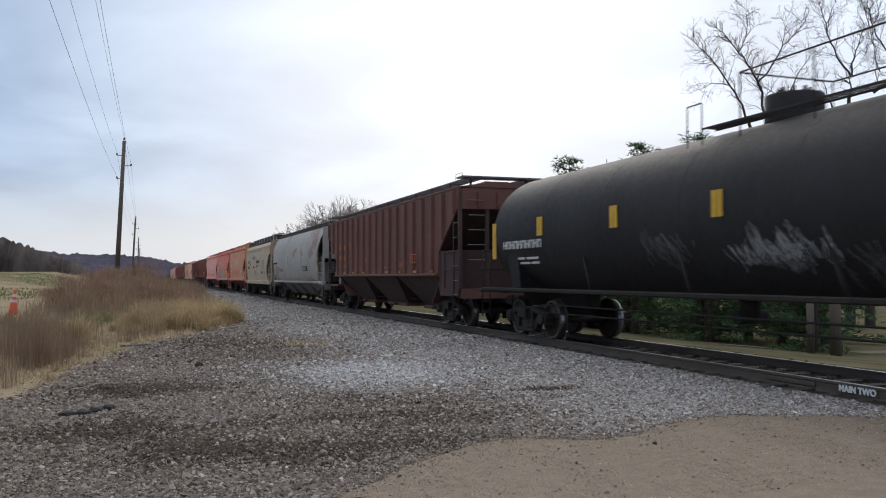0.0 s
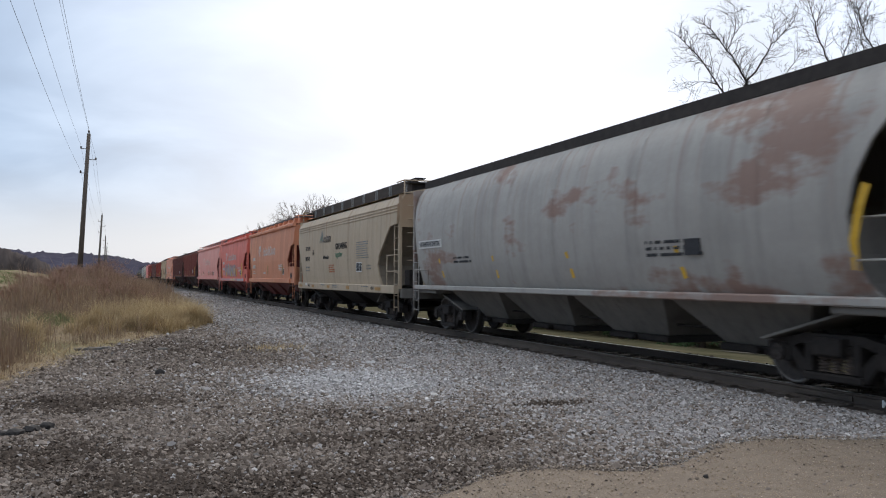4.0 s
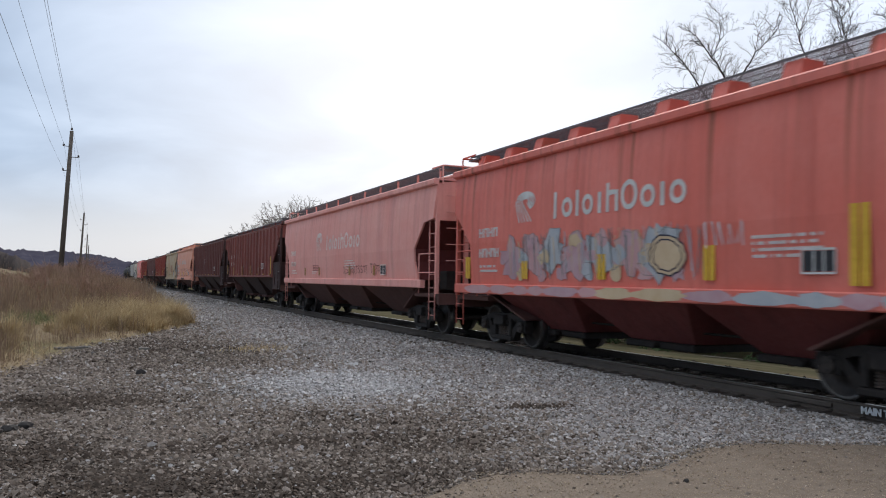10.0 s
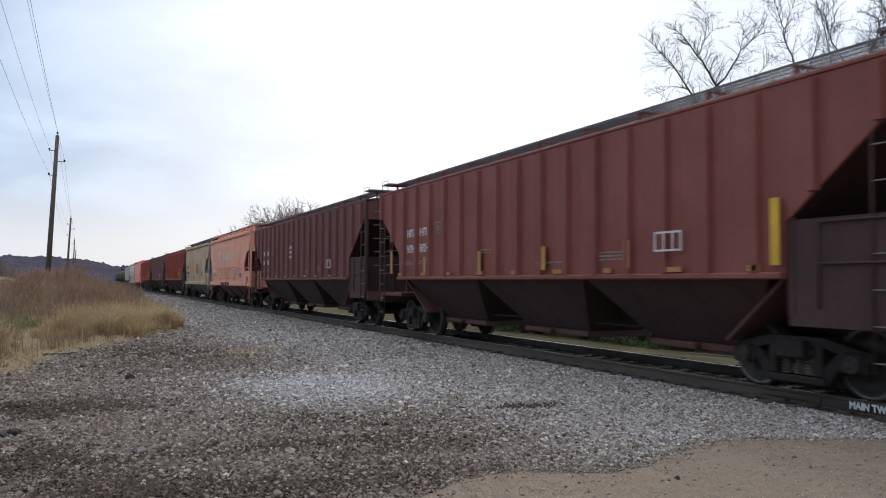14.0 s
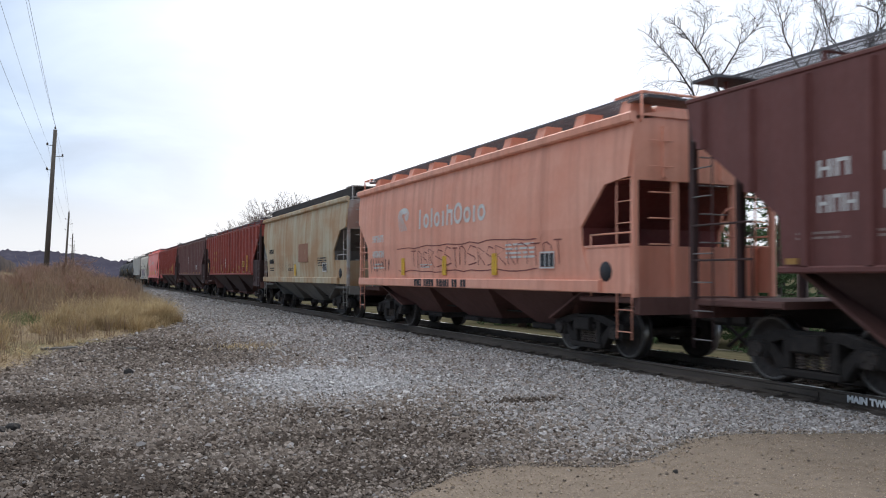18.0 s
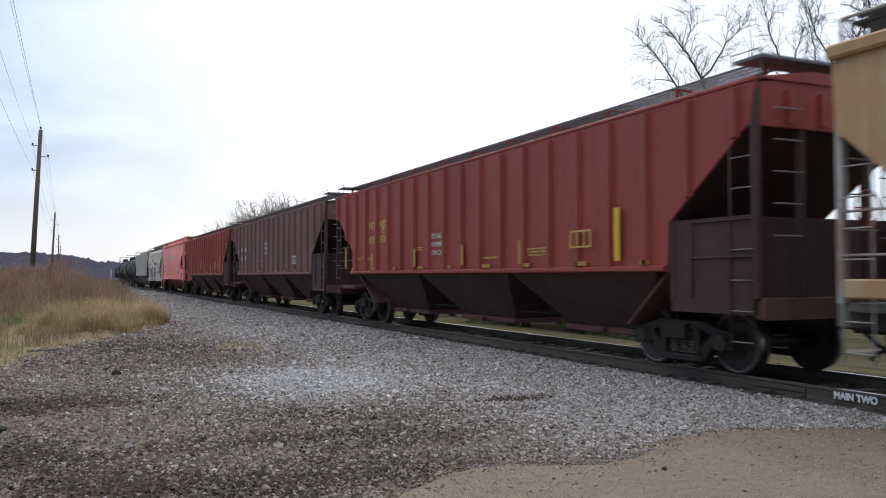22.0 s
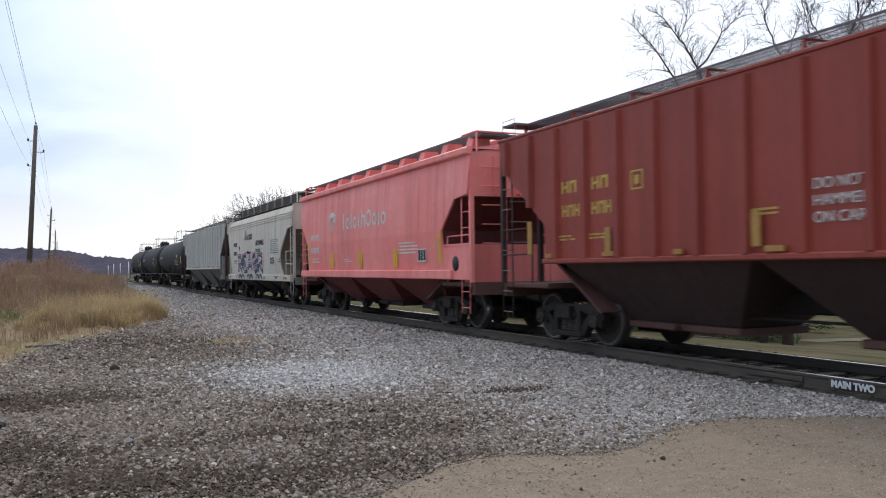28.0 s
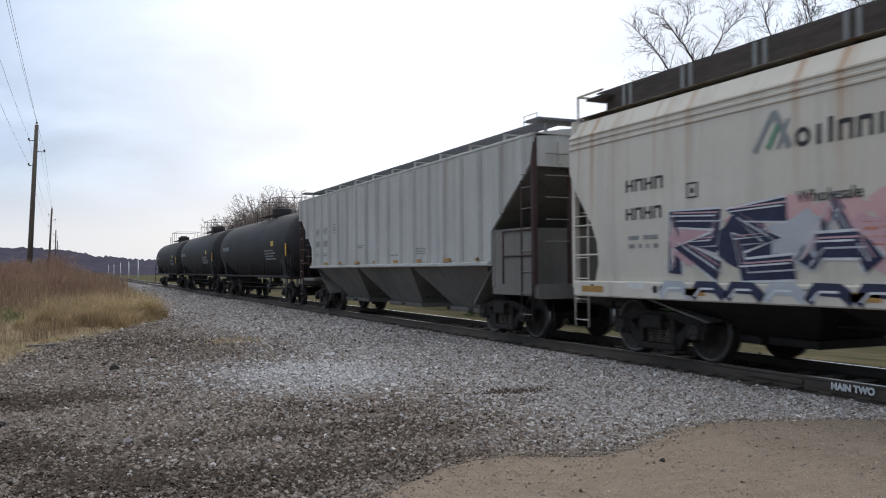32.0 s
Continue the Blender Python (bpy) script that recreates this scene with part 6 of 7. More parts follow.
def clean_share(x, y):
    c = 0.78 * np.clip((x - 3.2 + 0.06 * (y - 8)) / 2.2, 0, 1)
    return np.maximum(c, np.minimum(np.exp(-((x - 3.7) / 1.9) ** 2 - ((y - 12.3) / 2.3) ** 2) * 1.4, 1.1))


def build_stones():
    rng = np.random.default_rng(4)
    spots = []
    for y0, y1, per in ((4.6, 7.5, 2300), (7.5, 11, 1700), (11, 16, 850), (16, 26, 300), (26, 45, 100), (45, 95, 26)):
        x0, x1 = -2.6, 8.45
        n = int((x1 - x0) * (y1 - y0) * per)
        spots.append(np.stack([rng.uniform(x0, x1, n), rng.uniform(y0, y1, n)], 1))
    p = np.concatenate(spots)
    edge = np.interp(p[:, 1], (4, 6, 9.5, 11, 15.4, 19, 23, 29, 34, 45, 70, 120), (-2.8, -2.8, -2.2, -1.7, -1.0, -0.4, 1.2, 3.2, 3.3, 4.3, 5.2, 6.0))
    keep = p[:, 0] > edge - 0.3 + rng.normal(0, 0.25, len(p))
    road = np.interp(p[:, 0], *ROAD_LINE)
    keep &= (p[:, 1] > road + rng.normal(0.05, 0.10, len(p))) | (p[:, 0] < 0.9 - rng.uniform(0, 0.4, len(p)))
    view = (p[:, 0] > p[:, 1] * math.tan(radians(-12)) - 0.6) & (p[:, 0] < p[:, 1] * math.tan(radians(57)) + 1.0)
    p = p[keep & view]
    dirt = np.array([muck(x, y) for x, y in p])
    p = p[rng.uniform(0, 1, len(p)) > dirt * 0.30]
    dirt = np.array([muck(x, y) for x, y in p])
    far = np.clip((p[:, 1] - 5) / 20, 0, 1)
    size = rng.lognormal(math.log(0.0138), 0.32, len(p)) * (1 + 1.0 * far)
    size = np.clip(size, 0.006, 0.07) * (1 + 0.8 * np.clip((p[:, 1] - 40) / 40, 0, 1))
    white = rng.uniform(0, 1, len(p)) < (clean_share(p[:, 0], p[:, 1]) * 0.88 + 0.05) * (1 - 0.9 * dirt)
    pts = np.concatenate([p, (size * 0.25)[:, None]], 1)
    soiled = ~white & (rng.uniform(0, 1, len(p)) < dirt * 0.9)
    plain = ~white & ~soiled
    scatter("loose_gravel", pts[plain], size[plain], STONE_DARK, "dirty dark brown and grey loose gravel", 5)
    scatter("soiled_gravel", pts[soiled], size[soiled], STONE_SOILED, "gravel blackened by wet soil and oil", 55)
    dusty = white & (rng.uniform(0, 1, len(p)) < 0.75 * np.exp(-((p[:, 0] - 3.6) / 1.5) ** 2 - ((p[:, 1] - 12.6) / 2.4) ** 2))
    scatter("dusty_ballast", pts[dusty], size[dusty], STONE_DUSTY, "pale freshly crushed ballast with stone dust", 66)
    white &= ~dusty
    scatter("track_ballast", pts[white], size[white], STONE_CLEAN, "clean light grey crushed track ballast", 6)
    # grit on the road
    n = 32000
    q = np.stack([rng.uniform(0.9, 8.3, n), rng.uniform(3.6, 6.7, n)], 1)
    q = q[q[:, 1] < np.interp(q[:, 0], *ROAD_LINE) + 0.04]
    sz = np.clip(rng.lognormal(math.log(0.0042), 0.4, len(q)), 0.002, 0.012)
    scatter("road_grit", np.concatenate([q, (0.03 + sz * 0.2)[:, None]], 1), sz, STONE_TAN, "fine tan grit on the packed road", 8)
    n = 9000
    q = np.stack([rng.uniform(1.2, 8.3, n), rng.uniform(3.6, 6.7, n)], 1)
    back = np.interp(q[:, 0], *ROAD_LINE) - q[:, 1]
    q = q[(back > 0) & (rng.uniform(0, 1, n) < 0.10 + 0.75 * np.exp(-(back / 0.22) ** 2))]
    sz = np.clip(rng.lognormal(math.log(0.0095), 0.4, len(q)), 0.004, 0.02)
    scatter("stray_gravel", np.concatenate([q, (0.03 + sz * 0.1)[:, None]], 1), sz, STONE_DARK, "stray gravel kicked onto the edge of the road", 9)
    # grit between the rails and on the far shoulder
    n = 16000
    q = np.stack([rng.uniform(8.98, 11.6, n), 4 + 56 * rng.uniform(0, 1, n) ** 1.5], 1)
    sz = np.clip(rng.lognormal(math.log(0.026), 0.3, n), 0.01, 0.06)
    scatter("bed_ballast", np.concatenate([q, (sz * 0.2 - 0.01)[:, None]], 1), sz, STONE_OILY, "oily dark ballast between the ties", 7)


build_stones()

# ---- track ----
RAIL_STEEL = grainy("rusty brown rail steel", (0.080, 0.064, 0.053), (0.145, 0.117, 0.096), 8.0, 0.75, 0.1, (1, 0.15, 1))
SIGN_WHITE = grainy("white brushed paint", (0.72, 0.72, 0.71), (0.82, 0.82, 0.81), 30.0, 0.6, bump=0.05)
RAIL_HEAD = grainy("polished rail head", (0.42, 0.42, 0.43), (0.55, 0.55, 0.56), 20.0, 0.28, 0.9, (1, 0.05, 1), bump=0.03)
TIE_WOOD = grainy("weathered tie wood", (0.055, 0.045, 0.038), (0.12, 0.10, 0.085), 6.0, 0.9, stretch=(0.3, 3, 3), bump=0.5)


def build_track():
    top = RAIL_TOP
    prof = [(-0.068, 0.0), (0.068, 0.0), (0.068, 0.012), (0.012, 0.034), (0.012, top - 0.045), (0.035, top - 0.034), (0.035, top - 0.008), (0.030, top - 0.003),
            (-0.030, top - 0.003), (-0.035, top - 0.008), (-0.035, top - 0.034), (-0.012, top - 0.045), (-0.012, 0.034), (-0.068, 0.012)]
    for x in (TRACK_X - 0.7525, TRACK_X + 0.7525):
        rail = part("rail", Shape().prism_y([(x + a, z) for a, z in prof], -40, 900), RAIL_STEEL)
        tagged(rail, "rusty steel rail with a polished head on wooden ties", "rail", "the two rails")
        part("rail_head", Shape().box(x - 0.028, x + 0.028, -40, 900, top - 0.003, top), RAIL_HEAD, rail, "polished running surface")
        if x < TRACK_X:
            bolt = Shape().tube((x - 0.03, 0, 0), (x - 0.012, 0, 0), 0.02, 0.02, 6).mesh("joint_bolt")
            bar = part("joint_bar", Shape().box(x - 0.036, x - 0.013, 7.9, 8.85, 0.045, 0.115, 0.012), RAIL_STEEL, rail)
            for k in range(6):
                part("joint_bolt", bolt, RAIL_STEEL, bar, at=(0, 7.98 + k * 0.155, 0.08))
            lettering("track_sign", "MAIN TWO", 0.086, SIGN_WHITE, rail, (x - 0.074, 7.42, 0.032), bold=0.006)
    tie = Shape().box(-1.30, 1.30, -0.115, 0.115, -0.17, 0.0, 0.012).mesh("tie")
    plate = Shape().box(-0.17, 0.17, -0.09, 0.09, 0.0, 0.014).mesh("tie_plate")
    tie.materials.append(TIE_WOOD)
    bed = new("track_bed")
    tagged(bed, "row of weathered wooden ties sunk in ballast", "ties", kind="structure")
    rnd = random.Random(9)
    for k in range(150):
        y = -4 + k * 0.52
        ob = new("tie", tie)
        ob.parent = bed
        ob.location = (TRACK_X + rnd.uniform(-0.06, 0.06), y, 0.014 + rnd.uniform(-0.012, 0.006))
        ob.rotation_euler = (0, 0, rnd.uniform(-0.015, 0.015))
        if 4 < y < 24:
            for x in (-0.7525, 0.7525):
                pl = part("tie_plate", plate, RAIL_STEEL, ob, at=(x, 0, 0))


build_track()


# ---- plants ----
def blades(name, spots, heights, width, colours, label, seed, lean=0.35, droop=0.5, z_of=True, category="grass"):
    """Many thin tapering leaves or stalks in one mesh."""
    rng = np.random.default_rng(seed)
    n = len(spots)
    z0 = np.array([ground_height(x, y) for x, y in spots]) - 0.02
    az = rng.uniform(0, 6.283, n)
    tilt = np.abs(rng.normal(0, lean, n)) if lean < 1 else rng.normal(lean, 0.22, n)
    d = np.stack([np.cos(az) * np.sin(tilt), np.sin(az) * np.sin(tilt), np.cos(tilt)], 1)
    side = np.stack([-np.sin(az + rng.normal(0, 0.8, n)), np.cos(az), np.zeros(n)], 1)
    w = width * rng.uniform(0.6, 1.4, n)
    root = np.stack([spots[:, 0], spots[:, 1], z0], 1)
    mid = root + d * (heights * 0.55)[:, None]
    tip = root + d * heights[:, None] + np.stack([np.cos(az), np.sin(az), -0.5 * np.ones(n)], 1) * (heights * droop * rng.uniform(0.1, 0.6, n))[:, None]
    v = np.stack([root - side * w[:, None], root + side * w[:, None], mid - side * (w * 0.7)[:, None], mid + side * (w * 0.7)[:, None], tip], 1).reshape(-1, 3)
    tri = np.array([(0, 1, 3), (0, 3, 2), (2, 3, 4)])
    f = (tri[None] + (np.arange(n) * 5)[:, None, None]).reshape(-1, 3)
    me = bpy.data.meshes.new(name)
    me.vertices.add(len(v))
    me.vertices.foreach_set("co", v.ravel())
    me.loops.add(f.size)
    me.loops.foreach_set("vertex_index", f.ravel())
    me.polygons.add(len(f))
    me.polygons.foreach_set("loop_start", np.arange(0, f.size, 3))
    me.polygons.foreach_set("loop_total", np.full(len(f), 3))
    me.update(calc_edges=True)
    me.materials.append(by_piece(name.replace("_", " "), colours, 0.8, scale=3.0, patches=(0.26, 0.19, 0.13), thin=0.28))
    return tagged(new(name, me), label, category, kind="stuff")


def in_weeds(rng, n, x0, x1, y0, y1, back=0.0, clump=0.0, seed=0):
    p = np.stack([rng.uniform(x0, x1, n), rng.uniform(y0, y1, n)], 1)
    edge = np.array([grass_edge(y) for y in p[:, 1]]) - back
    keep = p[:, 0] < edge - np.abs(rng.normal(0, 0.2, n))
    if clump:
        c = np.array([noise.noise((x * 0.55, y * 0.45, seed)) for x, y in p])
        keep &= c > clump - 0.35 * rng.uniform(0, 1, n)
    keep &= p[:, 0] > p[:, 1] * math.tan(radians(-13)) - 1.5
    # a worn lane and the field beyond it stay low
    keep &= ~((p[:, 1] > 27) & (p[:, 0] < -3.4 - 0.03 * (p[:, 1] - 27) + rng.normal(0, 0.5, n)))
    return p[keep]


def from_edge(p, deep=2.5, least=0.3):
    """Plants grow taller away from the gravel."""
    e = np.array([grass_edge(y) for y in p[:, 1]])
    return np.clip((e - p[:, 0]) / deep, least, 1.0)


def lumps(p, seed):
    """Uneven clumps: taller and lower patches."""
    return np.array([0.8 + 1.0 * noise.noise((x * 0.8, y * 0.5, seed)) + 0.5 * noise.noise((x * 2.6, y * 1.4, seed + 3)) for x, y in p]).clip(0.2, 1.6)


TAN = [(0.225, 0.16, 0.095), (0.43, 0.325, 0.20), (0.315, 0.23, 0.135), (0.53, 0.42, 0.275), (0.385, 0.285, 0.172)]
BROWN = [(0.125, 0.085, 0.064), (0.275, 0.195, 0.14), (0.195, 0.13, 0.096), (0.36, 0.27, 0.195), (0.235, 0.145, 0.105)]
RUSSET = [(0.19, 0.115, 0.078), (0.36, 0.235, 0.155), (0.25, 0.155, 0.10), (0.43, 0.31, 0.215)]
MIXED = [(0.225, 0.170, 0.110), (0.40, 0.315, 0.205), (0.25, 0.185, 0.11), (0.48, 0.375, 0.245), (0.30, 0.22, 0.15)]
DARK_STALK = [(0.135, 0.085, 0.062), (0.27, 0.185, 0.13), (0.19, 0.12, 0.088), (0.33, 0.24, 0.17)]
PALE = [(0.30, 0.21, 0.105), (0.60, 0.46, 0.25), (0.42, 0.305, 0.16), (0.72, 0.58, 0.36), (0.49, 0.365, 0.20)]
GREEN = [(0.085, 0.115, 0.045), (0.17, 0.20, 0.085), (0.12, 0.15, 0.06)]


def tussocks(rng, centres, per, spread):
    """Roots of many leaves gathered round each centre."""
    p = np.repeat(centres, per, 0)
    return p + rng.normal(0, spread, p.shape)


def build_grass():
    rng = np.random.default_rng(12)
    p = in_weeds(rng, 30000, -9, 4, 10, 40)
    blades("dry_grass_mat", p, rng.uniform(0.05, 0.20, len(p)) * lumps(p, 51), 0.006, MIXED + TAN, "low matted dry grass, straw and dull green", 1, 0.85)
    p = in_weeds(rng, 30000, -22, 7, 38, 150)
    blades("far_dry_grass", p, rng.uniform(0.25, 0.7, len(p)), 0.020, MIXED, "dry rough grass along the line", 2, 0.5)
    # pale tussocks that arch over the gravel's edge
    c = np.concatenate([np.stack([rng.normal(cx, rx, k), rng.normal(cy, ry, k)], 1) for cx, cy, rx, ry, k in ((1.7, 28.2, 0.8, 1.5, 80), (0.5, 26.4, 0.6, 1.1, 42), (2.6, 30.6, 0.4, 1.2, 34), (-0.5, 24.2, 0.4, 0.7, 9), (-1.6, 21.0, 0.35, 0.5, 5))])
    c = c[c[:, 0] < np.array([grass_edge(y) for y in c[:, 1]]) - 0.1]
    tall = np.repeat(rng.uniform(0.4, 1.2, len(c)), 110)
    q = tussocks(rng, c, 110, 0.075)
    blades("tall_straw_grass", q, tall * rng.uniform(0.45, 1.0, len(q)), 0.0075, PALE, "mound of tall pale drooping straw grass", 3, 0.42, 1.25)
    c = in_weeds(rng, 330, -4.5, 3.0, 11, 34, 0.1, 0.05, 2)
    q = tussocks(rng, c, 70, 0.06)
    blades("straw_tufts", q, np.repeat(rng.uniform(0.18, 0.6, len(c)), 70) * rng.uniform(0.4, 1.0, len(q)), 0.004, TAN + PALE, "loose tufts of straw-coloured grass", 4, 0.5, 1.0)
    c = in_weeds(rng, 420, -6.0, 1.4, 16, 34, 0.3, 0.08, 22)
    q = tussocks(rng, c, 26, 0.10)
    blades("dark_weeds", q, np.repeat(rng.uniform(0.25, 0.9, len(c)), 26) * rng.uniform(0.5, 1.0, len(q)), 0.005, BROWN, "scattered dark brown weeds among the straw", 17, 0.25, 0.3)
    c = in_weeds(rng, 120, -3.6, -0.9, 10.5, 19.0, 0.3, 0.0, 5)
    q = tussocks(rng, c, 22, 0.12)
    blades("brown_weeds", q, np.repeat(rng.uniform(0.5, 1.2, len(c)), 22) * rng.uniform(0.5, 1.0, len(q)) * from_edge(q, 1.4, 0.4), 0.004, BROWN, "standing dead brown weed stalks", 5, 0.12, 0.15)
    q = np.concatenate([np.stack([rng.normal(cx, rx, k), rng.normal(cy, ry, k)], 1) for cx, cy, rx, ry, k in ((-2.12, 15.2, 0.16, 0.6, 260), (-1.85, 15.0, 0.18, 0.5, 130), (-1.75, 16.6, 0.16, 0.5, 90), (-2.6, 17.5, 0.3, 0.8, 150))])
    blades("stalk_clump", q, rng.uniform(0.5, 1.35, len(q)), 0.005, DARK_STALK, "dense upright clump of dark brown dead stalks", 15, 0.09, 0.08)
    p = in_weeds(rng, 11000, -4.0, 1.6, 12.0, 25.0, 0.02, 0.0, 12)
    blades("flattened_straw", p, rng.uniform(0.15, 0.5, len(p)), 0.005, TAN + PALE, "flattened pale straw lying at the gravel edge", 16, 1.22, 0.3)
    p = in_weeds(rng, 34000, -7, 3.2, 29, 62, 0.9, 0.02, 7)
    blades("rust_brown_weeds", p, rng.uniform(0.35, 1.15, len(p)) * from_edge(p, 3.0, 0.35) * lumps(p, 43) ** 1.4, 0.010, BROWN + RUSSET[:2] + TAN[1:3], "thick rust-brown dead weeds on the bank", 6, 0.3, 0.4)
    c = in_weeds(rng, 200, -5, 2.0, 36, 58, 1.0, 0.05, 31)
    q = tussocks(rng, c, 50, 0.20)
    blades("russet_brush", q, np.repeat(rng.uniform(0.5, 1.6, len(c)), 50) * rng.uniform(0.5, 1.0, len(q)), 0.010, RUSSET, "russet twiggy brush on the crest of the bank", 18, 0.35, 0.2)
    p = in_weeds(rng, 9000, -14, 5, 60, 130, 0.6, 0.0, 9)
    blades("far_brown_weeds", p, rng.uniform(0.8, 1.7, len(p)), 0.03, BROWN, "far brown weeds beside the line", 7, 0.3, 0.3)
    q = np.concatenate([np.stack([rng.normal(cx, rx, k), rng.normal(cy, ry, k)], 1) for cx, cy, rx, ry, k in ((-1.7, 26.5, 0.45, 0.9, 1100), (-3.4, 23, 0.7, 1.2, 1300), (-4.6, 27, 0.8, 1.8, 1100))])
    blades("green_weeds", q, rng.uniform(0.12, 0.42, len(q)), 0.010, GREEN, "low dull green weeds among the straw", 9, 0.7, 0.7)
    q = np.stack([rng.uniform(-40, -8, 16000), rng.uniform(60, 190, 16000)], 1)
    q = q[(q[:, 0] < -3.4 - 0.05 * q[:, 1]) & (q[:, 0] > q[:, 1] * math.tan(radians(-13)) - 2) & (np.abs(q[:, 1] - 108) > 9)]
    blades("field_grass", q, rng.uniform(0.1, 0.3, len(q)), 0.05, GREEN + [(0.30, 0.24, 0.12)], "short green field grass", 10, 0.6, 0.4)
    q = np.stack([rng.normal(3.5, 0.42, 420), rng.normal(18.6, 0.4, 420)], 1)
    blades("straw_tuft", q, rng.uniform(0.05, 0.20, 420), 0.006, PALE, "flattened straw tuft in the gravel", 8, 0.9, 0.8)


build_grass()


def grow(s, rng, a, d, length, r, depth, spread, sides, up=0.12, twist=0.30, thin=0.009, long_limb=False):
    """One limb, then the limbs that leave it."""
    steps = 7 if long_limb else 4 if depth > 2 else 3
    pts, p, q = [a], Vector(a), Vector(d).normalized()
    for i in range(steps):
        q = (q + Vector((rng.gauss(0, twist), rng.gauss(0, twist), rng.gauss(0, twist * 0.6) + up)) * 0.5).normalized()
        p = p + q * (length / steps)
        pts.append(p.copy())
    for i in range(steps):
        r0, r1 = max(r * (1 - 0.45 * i / steps), thin), max(r * (1 - 0.45 * (i + 1) / steps), thin)
        s.tube(pts[i], pts[i + 1], r0, r1, sides if depth > 1 else 3, cap=False)
    if depth == 0:
        return
    for i in range(1, steps + 1):
        for k in range(1 if i < steps else 2):
            if rng.random() < 0.24 and i < steps:
                continue
            az = rng.uniform(0, 6.283)
            e = q.orthogonal().normalized()
            e = Matrix.Rotation(az, 3, q) @ e
            ang = spread * rng.uniform(0.6, 1.25)
            nd = q * math.cos(ang) + e * math.sin(ang)
            grow(s, rng, pts[i], nd, length * rng.uniform(0.46, 0.70), r * (0.50 if i < steps else 0.52), depth - 1, spread, sides, up, twist, thin)


BARK = grainy("dark bare bark", (0.030, 0.025, 0.023), (0.065, 0.055, 0.050), 7.0, 0.9, stretch=(3, 3, 0.6), bump=0.4)
SHRUBS = {}
SHRUB_TWIG = grainy("reddish brown shrub twigs", (0.26, 0.15, 0.11), (0.40, 0.26, 0.19), 3.0, 0.9)
TWIGS = grainy("brown bare twigs", (0.19, 0.15, 0.13), (0.30, 0.245, 0.21), 2.0, 0.9)


def bare_tree_shapes(seed, height, depth=4, spread=0.62, r=0.2, fork=3, up=0.12, limbs=(), share=0.30, across=0.0, thin=0.0):
    """A trunk and its crown; limbs: (sideways, upwards, length) of the main limbs, sideways along the heading across."""
    rng = random.Random(seed)
    trunk, crown = Shape(), Shape()
    h0 = height * share
    p, q = Vector((0, 0, -0.2)), Vector((0, 0, 1))
    pts = [p]
    for i in range(4):
        q = (q + Vector((rng.gauss(0, 0.06), rng.gauss(0, 0.06), 0.1 + 2 * (share > 0.4)))).normalized()
        p = p + q * (h0 / 4)
        pts.append(p.copy())
    for i in range(4):
        trunk.tube(pts[i], pts[i + 1], r * (1.25 - 0.12 * i), r * (1.25 - 0.12 * (i + 1)), 9, cap=False)
    c, s_ = math.cos(radians(across)), -math.sin(radians(across))
    for k, (side, rise, ln) in enumerate(limbs):
        deep = rng.uniform(-0.3, 0.3)
        d = Vector((side * c - deep * s_, side * s_ + deep * c, rise))
        grow(crown, rng, pts[-1], d, ln, r * 0.38, depth, spread, 6, up, 0.26, 0.0055, True)
    for k in range(0 if limbs else fork):
        az = 6.283 * (k + rng.uniform(-0.2, 0.2)) / fork
        ang = rng.uniform(0.25, 0.7)
        d = Vector((math.sin(ang) * math.cos(az), math.sin(ang) * math.sin(az), math.cos(ang)))
        grow(crown, rng, pts[-1], d, height * rng.uniform(0.32, 0.42), r * 0.72, depth, spread, 6, up, 0.30, thin or 0.006 + height * 0.0004)
    return trunk, crown


def bare_tree(x, y, seed, height, label, depth=4, spread=0.62, r=0.2, fork=3, bark=None, up=0.12, limbs=(), share=0.3, across=0.0):
    tree = new("bare_tree")
    trunk, crown = bare_tree_shapes(seed, height, depth, spread, r, fork, up, limbs, share, across)
    for nm, shp in (("trunk", trunk), ("crown", crown)):
        me = shp.mesh(nm)
        me.materials.append(bark or BARK)
        ob = new(nm, me)
        ob.parent = tree
    tree.location = (x, y, ground_height(x, y))
    return tagged(tree, label, "tree", "bare trees beyond the line")


